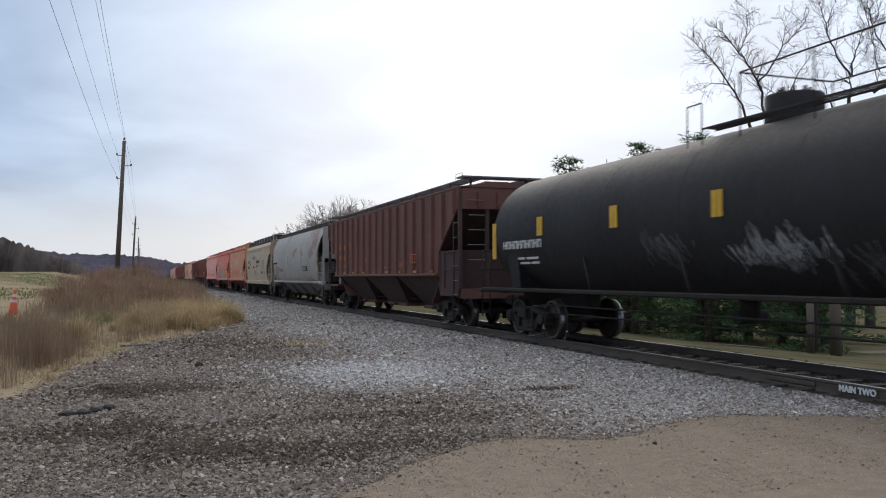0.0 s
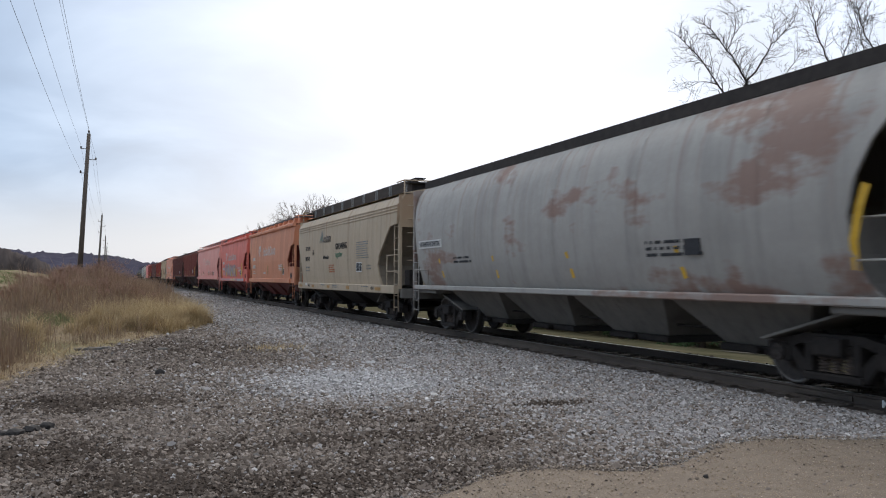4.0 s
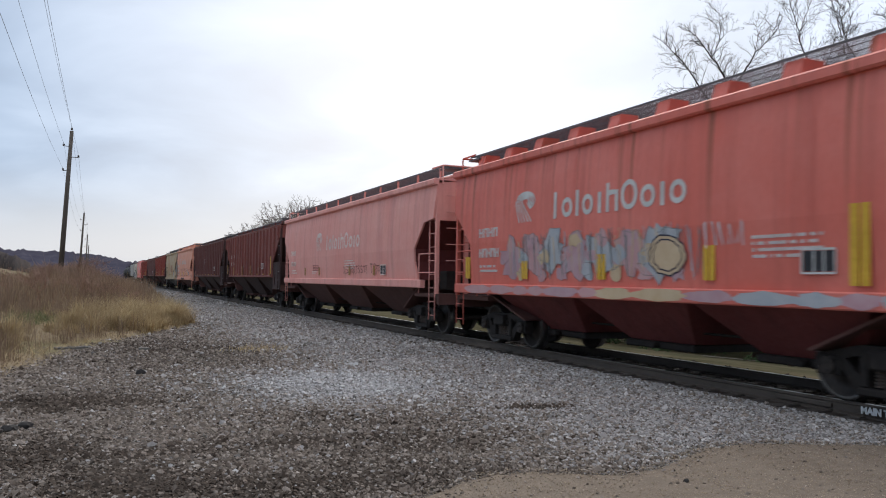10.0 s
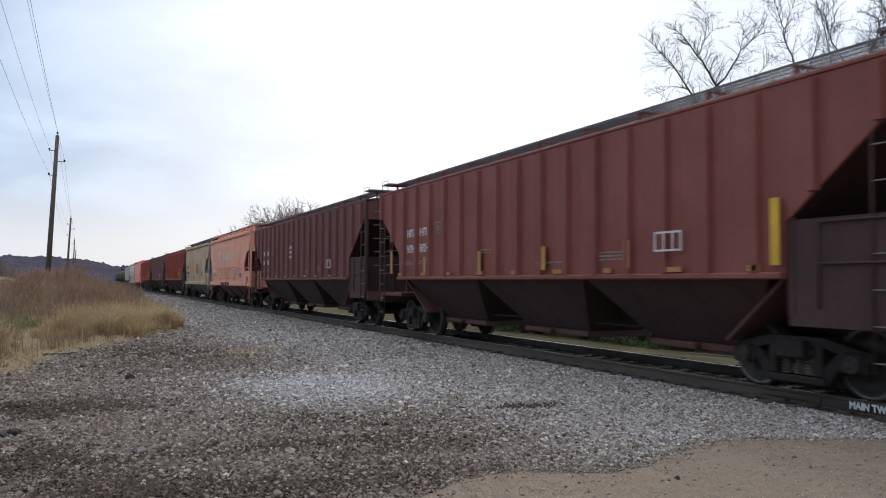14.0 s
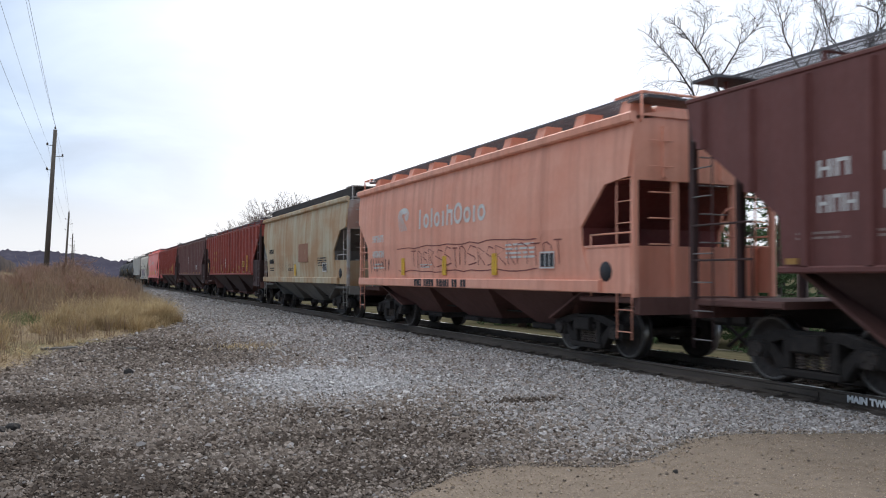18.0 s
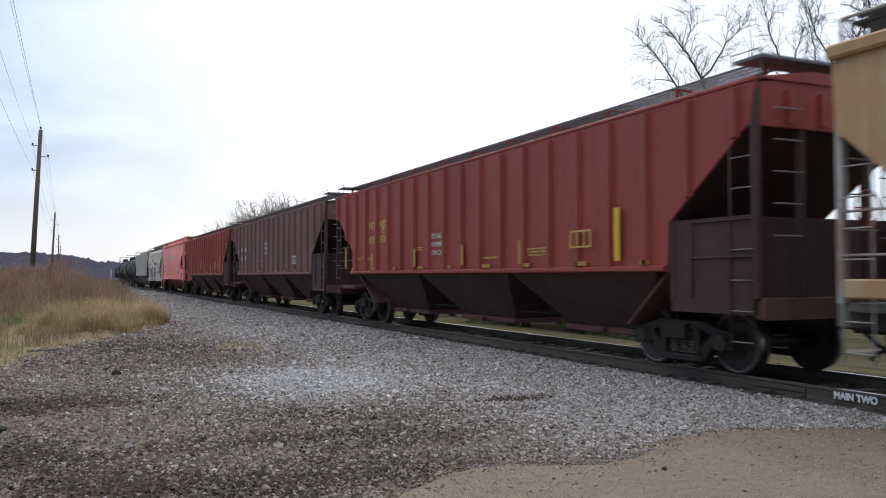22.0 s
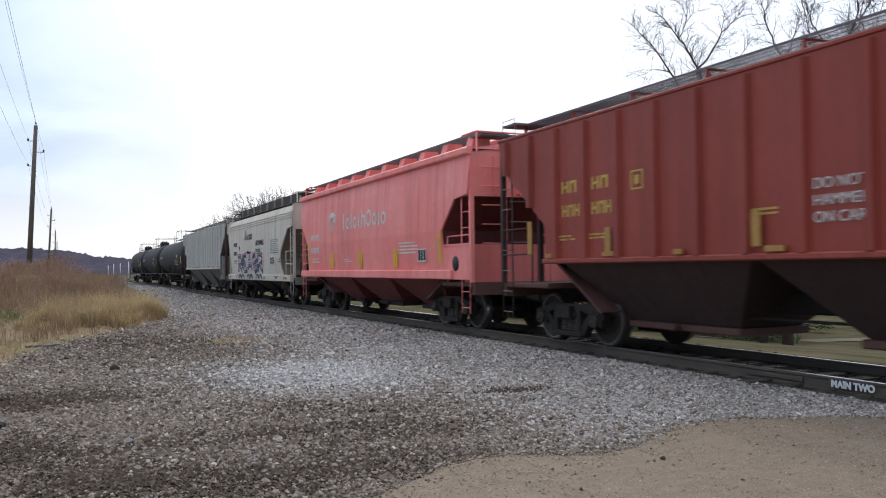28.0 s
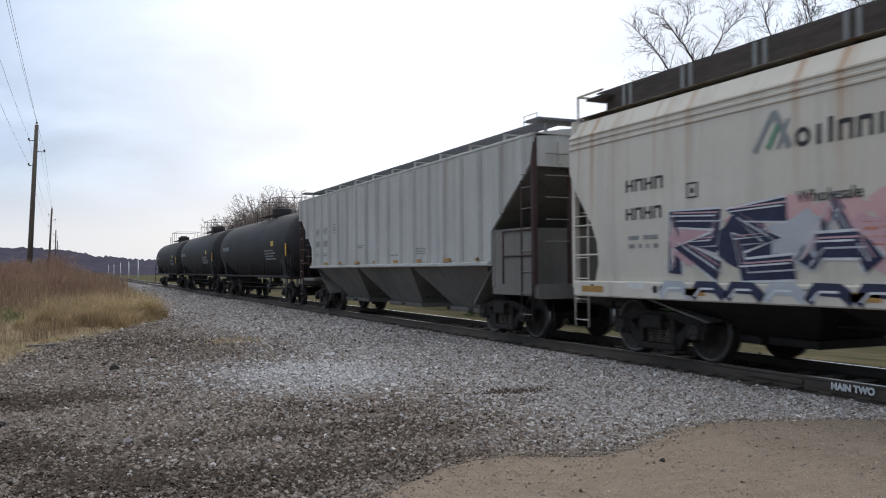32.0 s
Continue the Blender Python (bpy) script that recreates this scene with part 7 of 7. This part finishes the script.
def crown_tree(x, y, lift, fork, foot, seed, label, limbs, heading=21.4):
    """A tall tree in which each main limb bends from one lean to another; limbs: (sideways, upwards, first lean, last lean, length, radius)."""
    rng = random.Random(seed)
    side = Vector((math.cos(radians(heading)), -math.sin(radians(heading)), 0))
    deep = Vector((side.y * -1, side.x, 0))
    base = Vector((x, y, 0)) + side * foot
    ground = ground_height(base.x, base.y)
    trunk, crown = Shape(), Shape()
    top = Vector((0, 0, lift - 1.0 + fork - ground))
    trunk.tube((0, 0, -0.2), top * 0.5, 0.24, 0.19, 9, False).tube(top * 0.5, top, 0.19, 0.14, 9, False)
    for k, (dx, dz, lean0, lean1, length, r) in enumerate(limbs):
        p = side * (dx - foot) + Vector((0, 0, lift - 1.0 + dz - ground)) + deep * rng.uniform(-0.15, 0.15)
        if dz < 1.3:
            mid = top.lerp(p, 0.5) + Vector((0, 0, -0.12))
            trunk.tube(top, mid, r * 1.5, r * 1.2, 7, False).tube(mid, p, r * 1.2, r, 7, False)
        length, r = length * 0.95, r * 0.85
        steps = max(4, int(length / 0.30))
        sway = rng.uniform(-0.3, 0.3)
        for i in range(steps):
            u = i / steps
            a = radians(lean0 + (lean1 - lean0) * u + rng.gauss(0, 9))
            d = (side * math.sin(a) + Vector((0, 0, math.cos(a))) + deep * (sway + rng.gauss(0, 0.12))).normalized()
            q = p + d * (length / steps)
            crown.tube(p, q, max(r * (1 - 0.8 * u), 0.008), max(r * (1 - 0.8 * (u + 1 / steps)), 0.008), 6, False)
            p = q
            for m in range(2 + (rng.random() < 0.5) + (u > 0.6)):
                if u < 0.18 and rng.random() < 0.6:
                    continue
                e = Matrix.Rotation(rng.uniform(0, 6.283), 3, d) @ d.orthogonal().normalized()
                w = rng.uniform(0.5, 1.05)
                grow(crown, rng, p, d * math.cos(w) + e * math.sin(w), rng.uniform(0.4, 1.0) * (1.1 - 0.45 * u), max(r * 0.25, 0.009), 2, 0.6, 4, 0.06, 0.42, 0.0038)
    tree = new("bare_tree")
    for nm, shp in (("trunk", trunk), ("crown", crown)):
        me = shp.mesh(nm)
        me.materials.append(BARK)
        new(nm, me).parent = tree
    tree.location = (base.x, base.y, ground)
    return tagged(tree, label, "tree", "bare trees beyond the line")


NEEDLES = by_piece("pine needles", [(0.058, 0.105, 0.050), (0.115, 0.185, 0.085), (0.080, 0.138, 0.062), (0.155, 0.225, 0.11)], 0.7, scale=2.0, thin=0.3)
PINE_BARK = grainy("pine bark", (0.04, 0.030, 0.024), (0.085, 0.065, 0.05), 6.0, 0.9, bump=0.4)


def pine_meshes(seed, height, low):
    """A trunk with whorls of boughs; each bough carries many short needle sprays."""
    rng = random.Random(seed)
    trunk = Shape().tube((0, 0, -0.2), (0, 0, height * 0.55), 0.21, 0.12, 8, False).tube((0, 0, height * 0.55), (0, 0, height), 0.10, 0.015, 6, False)
    vs, fs = [], []
    z = low
    while z < height - 0.2:
        f = 1 - (z - low) / (height - low)
        reach = (0.35 + 2.1 * f ** 0.75) * rng.uniform(0.75, 1.15)
        for k in range(rng.randint(4, 6)):
            az = rng.uniform(0, 6.283)
            d = Vector((math.cos(az), math.sin(az), rng.uniform(-0.12, 0.22)))
            tip = Vector((0, 0, z)) + d * reach
            trunk.tube((0, 0, z), tip, 0.028, 0.008, 4, False)
            for j in range(int(14 + 22 * f)):
                u = rng.uniform(0.25, 1.05)
                c = Vector((0, 0, z)) + d * reach * u + Vector((rng.gauss(0, 0.14), rng.gauss(0, 0.14), rng.gauss(0, 0.09)))
                for m in range(5):
                    e = (d * 0.6 + Vector((rng.gauss(0, 0.7), rng.gauss(0, 0.7), rng.gauss(0.25, 0.5)))).normalized() * rng.uniform(0.12, 0.26)
                    w = e.orthogonal().normalized() * 0.022
                    b = len(vs)
                    vs += [c - w, c + w, c + e]
                    fs.append((b, b + 1, b + 2))
        z += rng.uniform(0.28, 0.48)
    crown = bpy.data.meshes.new("crown")
    crown.from_pydata(vs, [], fs)
    crown.materials.append(NEEDLES)
    tm = trunk.mesh("trunk")
    tm.materials.append(PINE_BARK)
    return tm, crown


def build_trees():
    # three tall bare trees behind the train, then the copse down the line
    crown_tree(26.86, 29.64, 9.75, -1.7, 0.1, 3, "tall bare dark-limbed tree with several crooked stems", (
        (-0.54, 0.0, -17, -46, 5.0, 0.075), (-1.33, 1.82, -80, -125, 1.8, 0.03), (-1.7, 2.54, -62, -35, 1.4, 0.028), (0.30, 0.24, -9, -52, 5.3, 0.085), (-0.79, 3.75, 6, -8, 1.7, 0.03),
        (-0.67, 4.1, 55, 62, 1.2, 0.024), (-0.12, 1.76, 32, 37, 4.2, 0.06), (1.09, 3.5, 4, -6, 1.4, 0.026), (1.7, 0.55, -42, -64, 2.0, 0.045), (1.27, 1.2, 20, 46, 2.5, 0.04), (0.48, 0.24, 42, 28, 1.2, 0.035)))
    crown_tree(26.86, 29.64, 9.75, -1.2, 4.0, 8, "tall bare grey-brown tree forking into upright limbs", (
        (4.1, 1.2, 14, 10, 1.05, 0.08), (4.3, 2.18, -42, -14, 4.7, 0.06), (3.2, 4.24, -2, 26, 1.9, 0.03), (4.36, 2.18, 4, 24, 2.6, 0.06), (5.2, 4.48, -6, -26, 2.3, 0.032), (5.22, 4.5, 18, -2, 2.1, 0.03),
        (4.4, 2.2, 72, 58, 1.5, 0.03), (3.27, 0.97, -4, 22, 1.5, 0.035)))
    crown_tree(26.86, 29.64, 9.75, -0.9, 4.9, 15, "broad bare tree with long forked limbs", (
        (5.33, 1.45, 52, 44, 1.9, 0.10), (6.66, 2.66, 40, 2, 4.4, 0.07), (6.6, 2.66, -42, 2, 4.0, 0.06), (5.57, 2.4, -16, 6, 2.9, 0.04), (6.78, 3.0, 31, 39, 3.2, 0.05), (6.05, 1.94, 58, 66, 3.4, 0.05), (7.6, 3.9, 20, 8, 2.6, 0.04)))
    bare_tree(33.8, 23.2, 25, 14.6, "bare tree with long rising limbs", 4, 0.62, 0.16, up=0.04, share=0.58, across=55.5,
              limbs=((-0.5, 1.0, 3.6), (0.1, 1.0, 3.9), (0.5, 0.9, 3.4)))
    k = 0
    trunk, crown = bare_tree_shapes(31, 9.0, 4, 0.7, 0.13, 6, 0.1, thin=0.014)
    tm, cm = trunk.mesh("trunk"), crown.mesh("crown")
    trunk2, crown2 = bare_tree_shapes(37, 8.0, 4, 0.75, 0.12, 7, 0.08, thin=0.014)
    tm2, cm2 = trunk2.mesh("trunk"), crown2.mesh("crown")
    for me in (tm, cm, tm2, cm2):
        me.materials.append(TWIGS)
    rnd = random.Random(44)

    def quick(x, y, size, lab="bare brown tree of the copse", group="trees of the copse"):
        t = new("bare_tree")
        for nm, me in (("trunk", tm if rnd.random() < 0.5 else tm2), ("crown", cm if rnd.random() < 0.5 else cm2)):
            ob = new(nm, me)
            ob.parent = t
        t.location = (x, y, ground_height(x, y) - 0.1)
        t.rotation_euler = (0, 0, rnd.uniform(0, 6.28))
        t.scale = (size * 1.2, size * 1.2, size * rnd.uniform(1.15, 1.32))
        return tagged(t, lab, "tree", group)

    for az, dist, size in ((9.5, 108, 0.62), (9.9, 104, 0.70), (10.3, 112, 0.88), (10.7, 108, 0.92), (11.0, 106, 0.98), (11.4, 114, 1.05), (11.8, 112, 1.1), (12.2, 104, 1.0), (12.5, 105, 1.08), (12.9, 116, 1.15), (13.2, 112, 1.12), (13.6, 106, 1.05), (13.9, 108, 1.05), (14.3, 115, 1.1), (14.7, 114, 1.05), (15.2, 110, 1.0), (15.8, 112, 0.95), (16.4, 116, 0.95), (17.0, 118, 0.9)):
        a = radians(az)
        quick(dist * math.sin(a), dist * math.cos(a), size)
    # far tree line beyond the field
    for i in range(46):
        a = radians(-14 + i * 0.19 + rnd.uniform(-0.1, 0.1))
        dist = 175 + 60 * rnd.random() + i * 2.0
        quick(dist * math.sin(a), dist * math.cos(a), (0.95 - 0.009 * i) * rnd.uniform(0.75, 1.15), "far bare tree at the edge of the field", "far tree line")
    # dead shrubs on the weedy bank
    for i in range(25):
        y = rnd.uniform(33, 66)
        x = rnd.uniform(-4.2, min(1.5, grass_edge(y) - 1.2))
        sh = new("dead_shrub")
        for nm, src in (("stem", tm if i % 2 else tm2), ("crown", cm if i % 2 else cm2)):
            me = SHRUBS.setdefault((nm, i % 2), src.copy())
            me.materials.clear()
            me.materials.append(SHRUB_TWIG)
            ob = new(nm, me)
            ob.parent = sh
        k = rnd.uniform(0.09, 0.16)
        sh.location = (x, y, ground_height(x, y) - 0.45 * k)
        sh.rotation_euler = (0, 0, rnd.uniform(0, 6.28))
        sh.scale = (k * 1.5, k * 1.5, k)
        if i >= 15:
            sh.location.x, sh.location.y = rnd.uniform(-2.6, 0.3), rnd.uniform(45, 55)
            sh.location.z = ground_height(sh.location.x, sh.location.y) - 0.1
            sh.scale = (0.26, 0.26, rnd.uniform(0.15, 0.20))
        tagged(sh, "reddish brown dead shrub on the weedy bank", "shrub", "shrubs on the bank")
    # pines
    kinds = [pine_meshes(50 + i, h, low) for i, (h, low) in enumerate(((6.6, 0.5), (5.6, 0.3), (7.4, 0.7)))]
    for x, y, j, s in ((16.8, 30.0, 0, 0.95), (18.2, 27.6, 1, 1.0), (17.2, 25.4, 0, 0.8), (18.8, 23.6, 1, 0.95), (17.6, 21.6, 1, 0.85), (19.4, 20.2, 0, 0.85), (21.0, 25.6, 2, 0.95), (20.6, 29.4, 2, 1.0), (19.0, 33.5, 0, 1.05), (21.5, 38.0, 2, 1.05), (24.5, 17.0, 1, 0.5), (20.0, 42.5, 0, 1.1), (23.5, 48.0, 2, 1.1), (27.0, 15.5, 1, 0.42), (20.4, 23.0, 0, 0.9), (22.4, 21.6, 1, 0.95), (19.2, 18.6, 1, 0.75), (18.4, 31.5, 1, 1.0), (22.0, 33.0, 2, 1.0), (24.8, 49.1, 2, 1.22), (26.8, 48.0, 2, 1.40), (29.0, 46.8, 0, 1.55), (31.0, 45.4, 2, 1.52), (33.6, 43.5, 2, 1.58)):
        t = new("pine_tree")
        for nm, me in zip(("trunk", "crown"), kinds[j]):
            ob = new(nm, me)
            ob.parent = t
        t.location = (x, y, ground_height(x, y))
        t.rotation_euler = (0, 0, x * 1.7 + y)
        t.scale = (s, s, s)
        tagged(t, "dark green pine with bare lower trunk on lawn", "pine tree", "pines beyond the line")


build_trees()


# ---- far ridge ----
def build_ridge():
    # the bluish cast of distant haze is put into these base colours
    wood = grainy("far bare woodland with haze tint", (0.052, 0.049, 0.070), (0.098, 0.090, 0.112), 0.13, 1.0, stretch=(1, 1, 1.6), bump=0.0, gloss=0.0)
    s = Shape()
    rows = []
    n = 640
    for i in range(n + 1):
        az = -40 + 95 * i / n
        a = radians(az)
        el = np.interp(az, (-40, -14, -9, -4.7, -2, -0.4, 1.0, 1.7, 2.9, 4.4, 8, 20, 55), (2.4, 2.1, 1.9, 1.55, 1.5, 1.42, 1.2, 1.0, 0.92, 0.74, 0.7, 0.9, 0.9))
        d = 620
        h = 1.6 + d * math.tan(radians(float(el))) + 0.7 * noise.noise((i * 0.35, 0, 0)) + 0.8 * noise.noise((i * 1.3, 4, 0)) + rndr.uniform(-0.6, 0.6)
        base = [(d * math.sin(a) * k, d * math.cos(a) * k) for k in (0.80, 0.88, 0.95, 1.0, 1.06)]
        zs = (-1.0, h * 0.35, h * 0.72, h, h * 0.9)
        rows.append([(x, y, z + (0.8 * noise.noise((x * 0.05, y * 0.05, 1)) if j else 0)) for j, ((x, y), z) in enumerate(zip(base, zs))])
    s.quadmesh(rows, smooth=True)
    ob = part("wooded_ridge", s, wood)
    tagged(ob, "low blue-brown wooded ridge on the horizon", "ridge", kind="structure")


def build_wood():
    """The dense bare wood at the far side of the field."""
    wood = grainy("dense bare wood", (0.060, 0.050, 0.048), (0.130, 0.108, 0.098), 0.5, 1.0, stretch=(1, 1, 0.6), bump=0.0, gloss=0.0)
    s = Shape()
    rows = []
    for i in range(361):
        az = -45 + 43 * i / 360
        a = radians(az)
        el = float(np.interp(az, (-45, -14, -10.5, -9, -8.1, -7.2, -6.25, -5.3, -4, -3), (3.2, 3.1, 2.9, 2.7, 2.4, 2.05, 1.72, 1.4, 0.9, 0.3)))
        d = 235 + 12 * noise.noise((az, 3, 0))
        h = 1.6 + d * math.tan(radians(el)) + 0.7 * noise.noise((i * 0.5, 7, 0)) + rndr.uniform(-0.35, 0.35)
        rows.append([(d * math.sin(a) * k, d * math.cos(a) * k, z) for k, z in ((0.975, -0.5), (0.985, h * 0.5), (1.0, h), (1.02, h * 0.8))])
    s.quadmesh(rows, smooth=True)
    tagged(part("far_wood", s, wood), "dense bare brown wood beyond the field", "wood", kind="structure")


rndr = random.Random(77)
build_wood()
build_ridge()

# ---- power line ----
POLE_WOOD = grainy("grey-brown pole wood", (0.085, 0.068, 0.055), (0.15, 0.125, 0.105), 5.0, 0.9, stretch=(4, 4, 0.3), bump=0.4)
WIRE = grainy("dull wire", (0.10, 0.10, 0.11), (0.16, 0.16, 0.17), 5.0, 0.6)
PIN = grainy("brown porcelain", (0.09, 0.07, 0.06), (0.14, 0.11, 0.10), 9.0, 0.35)
FIXES = ((0.0, 0.06), (-0.42, -0.95), (0.42, -1.60), (-0.42, -2.45))


def build_power_line():
    heads = []
    for k, (x, y, lean) in enumerate(((-1.9, -13, 0.5), (-1.92, 55, 2.3), (-1.95, 124, 2.6), (-1.62, 190, 0.6), (-1.7, 256, 0.5))):
        h = 10.4 if k < 2 else 10.2
        top = Vector((x + h * math.tan(radians(lean)), y, h))
        pole = new("utility_pole")
        pole.location = (x, y, ground_height(x, y))
        loc = Vector((x, y, ground_height(x, y)))
        part("shaft", Shape().tube(Vector((0, 0, -0.3)), top - loc, 0.17, 0.11, 12), POLE_WOOD, pole)
        hooks = []
        for dx, dz in FIXES:
            p = top + Vector((dx, 0, dz)) - loc
            if dx:
                a = top + Vector((dz * math.tan(radians(lean)), 0, dz)) - loc
                part("bracket", Shape().tube(a, p, 0.022, 0.022, 6), POLE_WOOD, pole)
            part("insulator", Shape().tube(p, p + Vector((0, 0, 0.09)), 0.06, 0.045, 8).tube(p + Vector((0, 0, 0.09)), p + Vector((0, 0, 0.15)), 0.07, 0.03, 8), PIN, pole)
            hooks.append(p + loc + Vector((0, 0, 0.15)))
        tagged(pole, "leaning weathered wooden utility pole with side insulators", "utility pole", "poles along the line")
        heads.append(hooks)
    for a, b in zip(heads, heads[1:]):
        for p, q in zip(a, b):
            s = Shape()
            pts = []
            for i in range(25):
                u = i / 24
                pt = p.lerp(q, u)
                pt.z -= 4 * 0.75 * u * (1 - u)
                pts.append(pt)
            s.path(pts, 0.005, 4)
            tagged(part("power_wire", s, WIRE), "thin dull overhead wire strung between wooden poles", "wire", "wires of the power line")


build_power_line()


# ---- small things ----
CONE_ORANGE = grainy("orange cone plastic", (0.55, 0.075, 0.025), (0.66, 0.11, 0.04), 8.0, 0.5, bump=0.05)
CONE_WHITE = grainy("white reflective collar", (0.50, 0.47, 0.45), (0.62, 0.58, 0.56), 8.0, 0.4, bump=0.02)


def ring_rows(prof, n=24):
    return [[(r * math.cos(6.2832 * i / n), r * math.sin(6.2832 * i / n), z) for i in range(n)] for r, z in prof]


def build_cone():
    cone = new("traffic_cone")
    s = Shape()
    s.quadmesh(ring_rows([(0.18, 0.03), (0.165, 0.06), (0.045, 0.90), (0.03, 0.92), (0.01, 0.92)]), True, True)
    part("cone_body", s, CONE_ORANGE, cone)
    part("cone_base", Shape().box(-0.22, 0.22, -0.22, 0.22, 0.0, 0.035, 0.012), CONE_ORANGE, cone)
    for z0, z1 in ((0.46, 0.56), (0.66, 0.76)):
        c = Shape()
        c.quadmesh(ring_rows([(0.168 - (z0 - 0.06) * 0.143, z0), (0.168 - (z1 - 0.06) * 0.143, z1)]), True, True)
        part("collar", c, CONE_WHITE, cone, "white reflective collar")
    cone.location = (-4.72, 32.3, ground_height(-4.72, 32.3))
    cone.rotation_euler = (0, radians(4), 0)
    tagged(cone, "orange traffic cone with white collars in the grass", "traffic cone")


build_cone()

POST_WHITE = grainy("white marker post", (0.62, 0.62, 0.60), (0.75, 0.75, 0.73), 4.0, 0.6)


def build_posts():
    for az, dist in ((2.62, 284), (2.95, 252), (3.35, 222), (3.85, 193), (4.42, 168)):
        a = radians(az)
        x, y = dist * math.sin(a), dist * math.cos(a)
        s = Shape().tube((0, 0, -0.1), (0, 0, 3.75), 0.10, 0.09, 10).tube((0, 0, 3.75), (0, 0, 3.85), 0.11, 0.04, 10)
        ob = part("marker_post", s, POST_WHITE, at=(x, y, ground_height(x, y)))
        tagged(ob, "tall white marker post beyond the far rail", "post", "white posts beside the line")


build_posts()

LUMP = grainy("dark broken asphalt", (0.022, 0.020, 0.019), (0.065, 0.058, 0.054), 12.0, 0.9, bump=0.6, dist=0.02)


def rough_lump(name, x, y, w, d, h, mat, label, category, seed, turn=0.0, z=0.0):
    rng = random.Random(seed)
    bm = bmesh.new()
    bmesh.ops.create_icosphere(bm, subdivisions=2, radius=1.0)
    for v in bm.verts:
        k = 1 + 0.28 * noise.noise(v.co * 1.7 + Vector((seed, 0, 0))) + rng.uniform(-0.08, 0.08)
        v.co = Vector((v.co.x * w / 2 * k, v.co.y * d / 2 * k, max(v.co.z, -0.35) * h * k * 0.75 + h * 0.2))
    me = bpy.data.meshes.new(name)
    bm.to_mesh(me)
    bm.free()
    me.materials.append(mat)
    ob = new(name, me)
    ob.location = (x, y, ground_height(x, y) + z)
    ob.rotation_euler = (0, 0, turn)
    return tagged(ob, label, category)


BOARD = grainy("grey weathered board", (0.11, 0.10, 0.09), (0.22, 0.205, 0.19), 5.0, 0.9, stretch=(0.4, 4, 4))
LITTER = grainy("white litter", (0.65, 0.66, 0.67), (0.8, 0.8, 0.8), 12.0, 0.6)


def build_debris():
    rough_lump("asphalt_chunk", 0.75, 14.3, 0.16, 0.14, 0.10, LUMP, "small black lump lying on the gravel", "debris", 1, z=0.01)
    for k, (x, y, w) in enumerate(((-1.05, 9.30, 0.22), (-0.88, 9.32, 0.19), (-0.74, 9.48, 0.17), (-0.61, 9.62, 0.13))):
        rough_lump("asphalt_chunk", x, y, w, 0.17, 0.06, LUMP, "broken dark asphalt lump lying in the gravel", "debris", 3 + k, 0.4 * k, 0.01)
    for k, (x, y) in enumerate(((-1.6, 15.75), (4.4, 5.35))):
        mat = (LITTER, LUMP)[k]
        rough_lump("litter" if mat is LITTER else "dark_pebble", x, y, 0.05, 0.045, 0.035, mat, "small pale scrap of litter on the ground" if mat is LITTER else "small dark pebble on the tan road", "litter" if mat is LITTER else "stone", 20 + k, z=0.025)
    for k, (x, y, ln, turn) in enumerate(((-0.45, 19.4, 0.55, 0.3), (-0.25, 19.7, 0.45, -0.2), (1.05, 19.0, 0.2, 0.1))):
        ob = part("board", Shape().box(-ln / 2, ln / 2, -0.09, 0.09, 0.0, 0.05, 0.008), BOARD, at=(x, y, ground_height(x, y) + 0.005))
        ob.rotation_euler = (0, 0.02, turn)
        tagged(ob, "weathered grey board scrap lying at the grass edge", "board", "board scraps")


build_debris()

PATH_PALE = grainy("pale packed path", (0.17, 0.15, 0.12), (0.24, 0.215, 0.175), 9.0, 0.95, gloss=0.0)


def build_path():
    rows = []
    for i in range(31):
        u = i / 30
        x, y = 16.5 + 22 * u, 19.4 - 10.5 * u + 1.6 * math.sin(u * 2.5)
        rows.append([(x - 0.22, y - 0.45, ground_height(x - 0.22, y - 0.45) + 0.02), (x + 0.22, y + 0.45, ground_height(x + 0.22, y + 0.45) + 0.02)])
    s = Shape()
    s.quadmesh(rows)
    tagged(part("footpath", s, PATH_PALE), "pale packed path across the lawn", "path", kind="structure")
    for x, y, r, h in ((17.6, 17.1, 0.11, 1.7), (18.0, 16.6, 0.16, 2.3)):
        p = Shape().tube((0, 0, -0.1), (0, 0, h), r, r * 0.92, 10)
        tagged(part("fence_post", p, POLE_WOOD, at=(x, y, ground_height(x, y))), "thick weathered wooden post standing on the lawn", "post", "posts on the lawn")


build_path()


# ---- what moves: the train rolls past, its wheels turn ----
SPEED, EASE = 8.2157, -0.0025


def rolled(t):
    return SPEED * (t - 17) + EASE * (t - 17) ** 2 / 2


def motions():
    spin = []
    for k in range(0, 961, 2):
        t = k / 30
        spin.append((t, (rolled(t) - rolled(0)) / WHEEL_R))
    for car, middle in CARS:
        walk(car, [(t, pose(TRACK_X, middle - rolled(t), RAIL_TOP)) for t in range(0, 33)])
    for ws in WHEELSETS:
        x, y, z = ws.location
        walk(ws, [(t, Matrix.Translation((x, y, z)) @ Matrix.Rotation(a, 4, "X")) for t, a in spin])


motions()
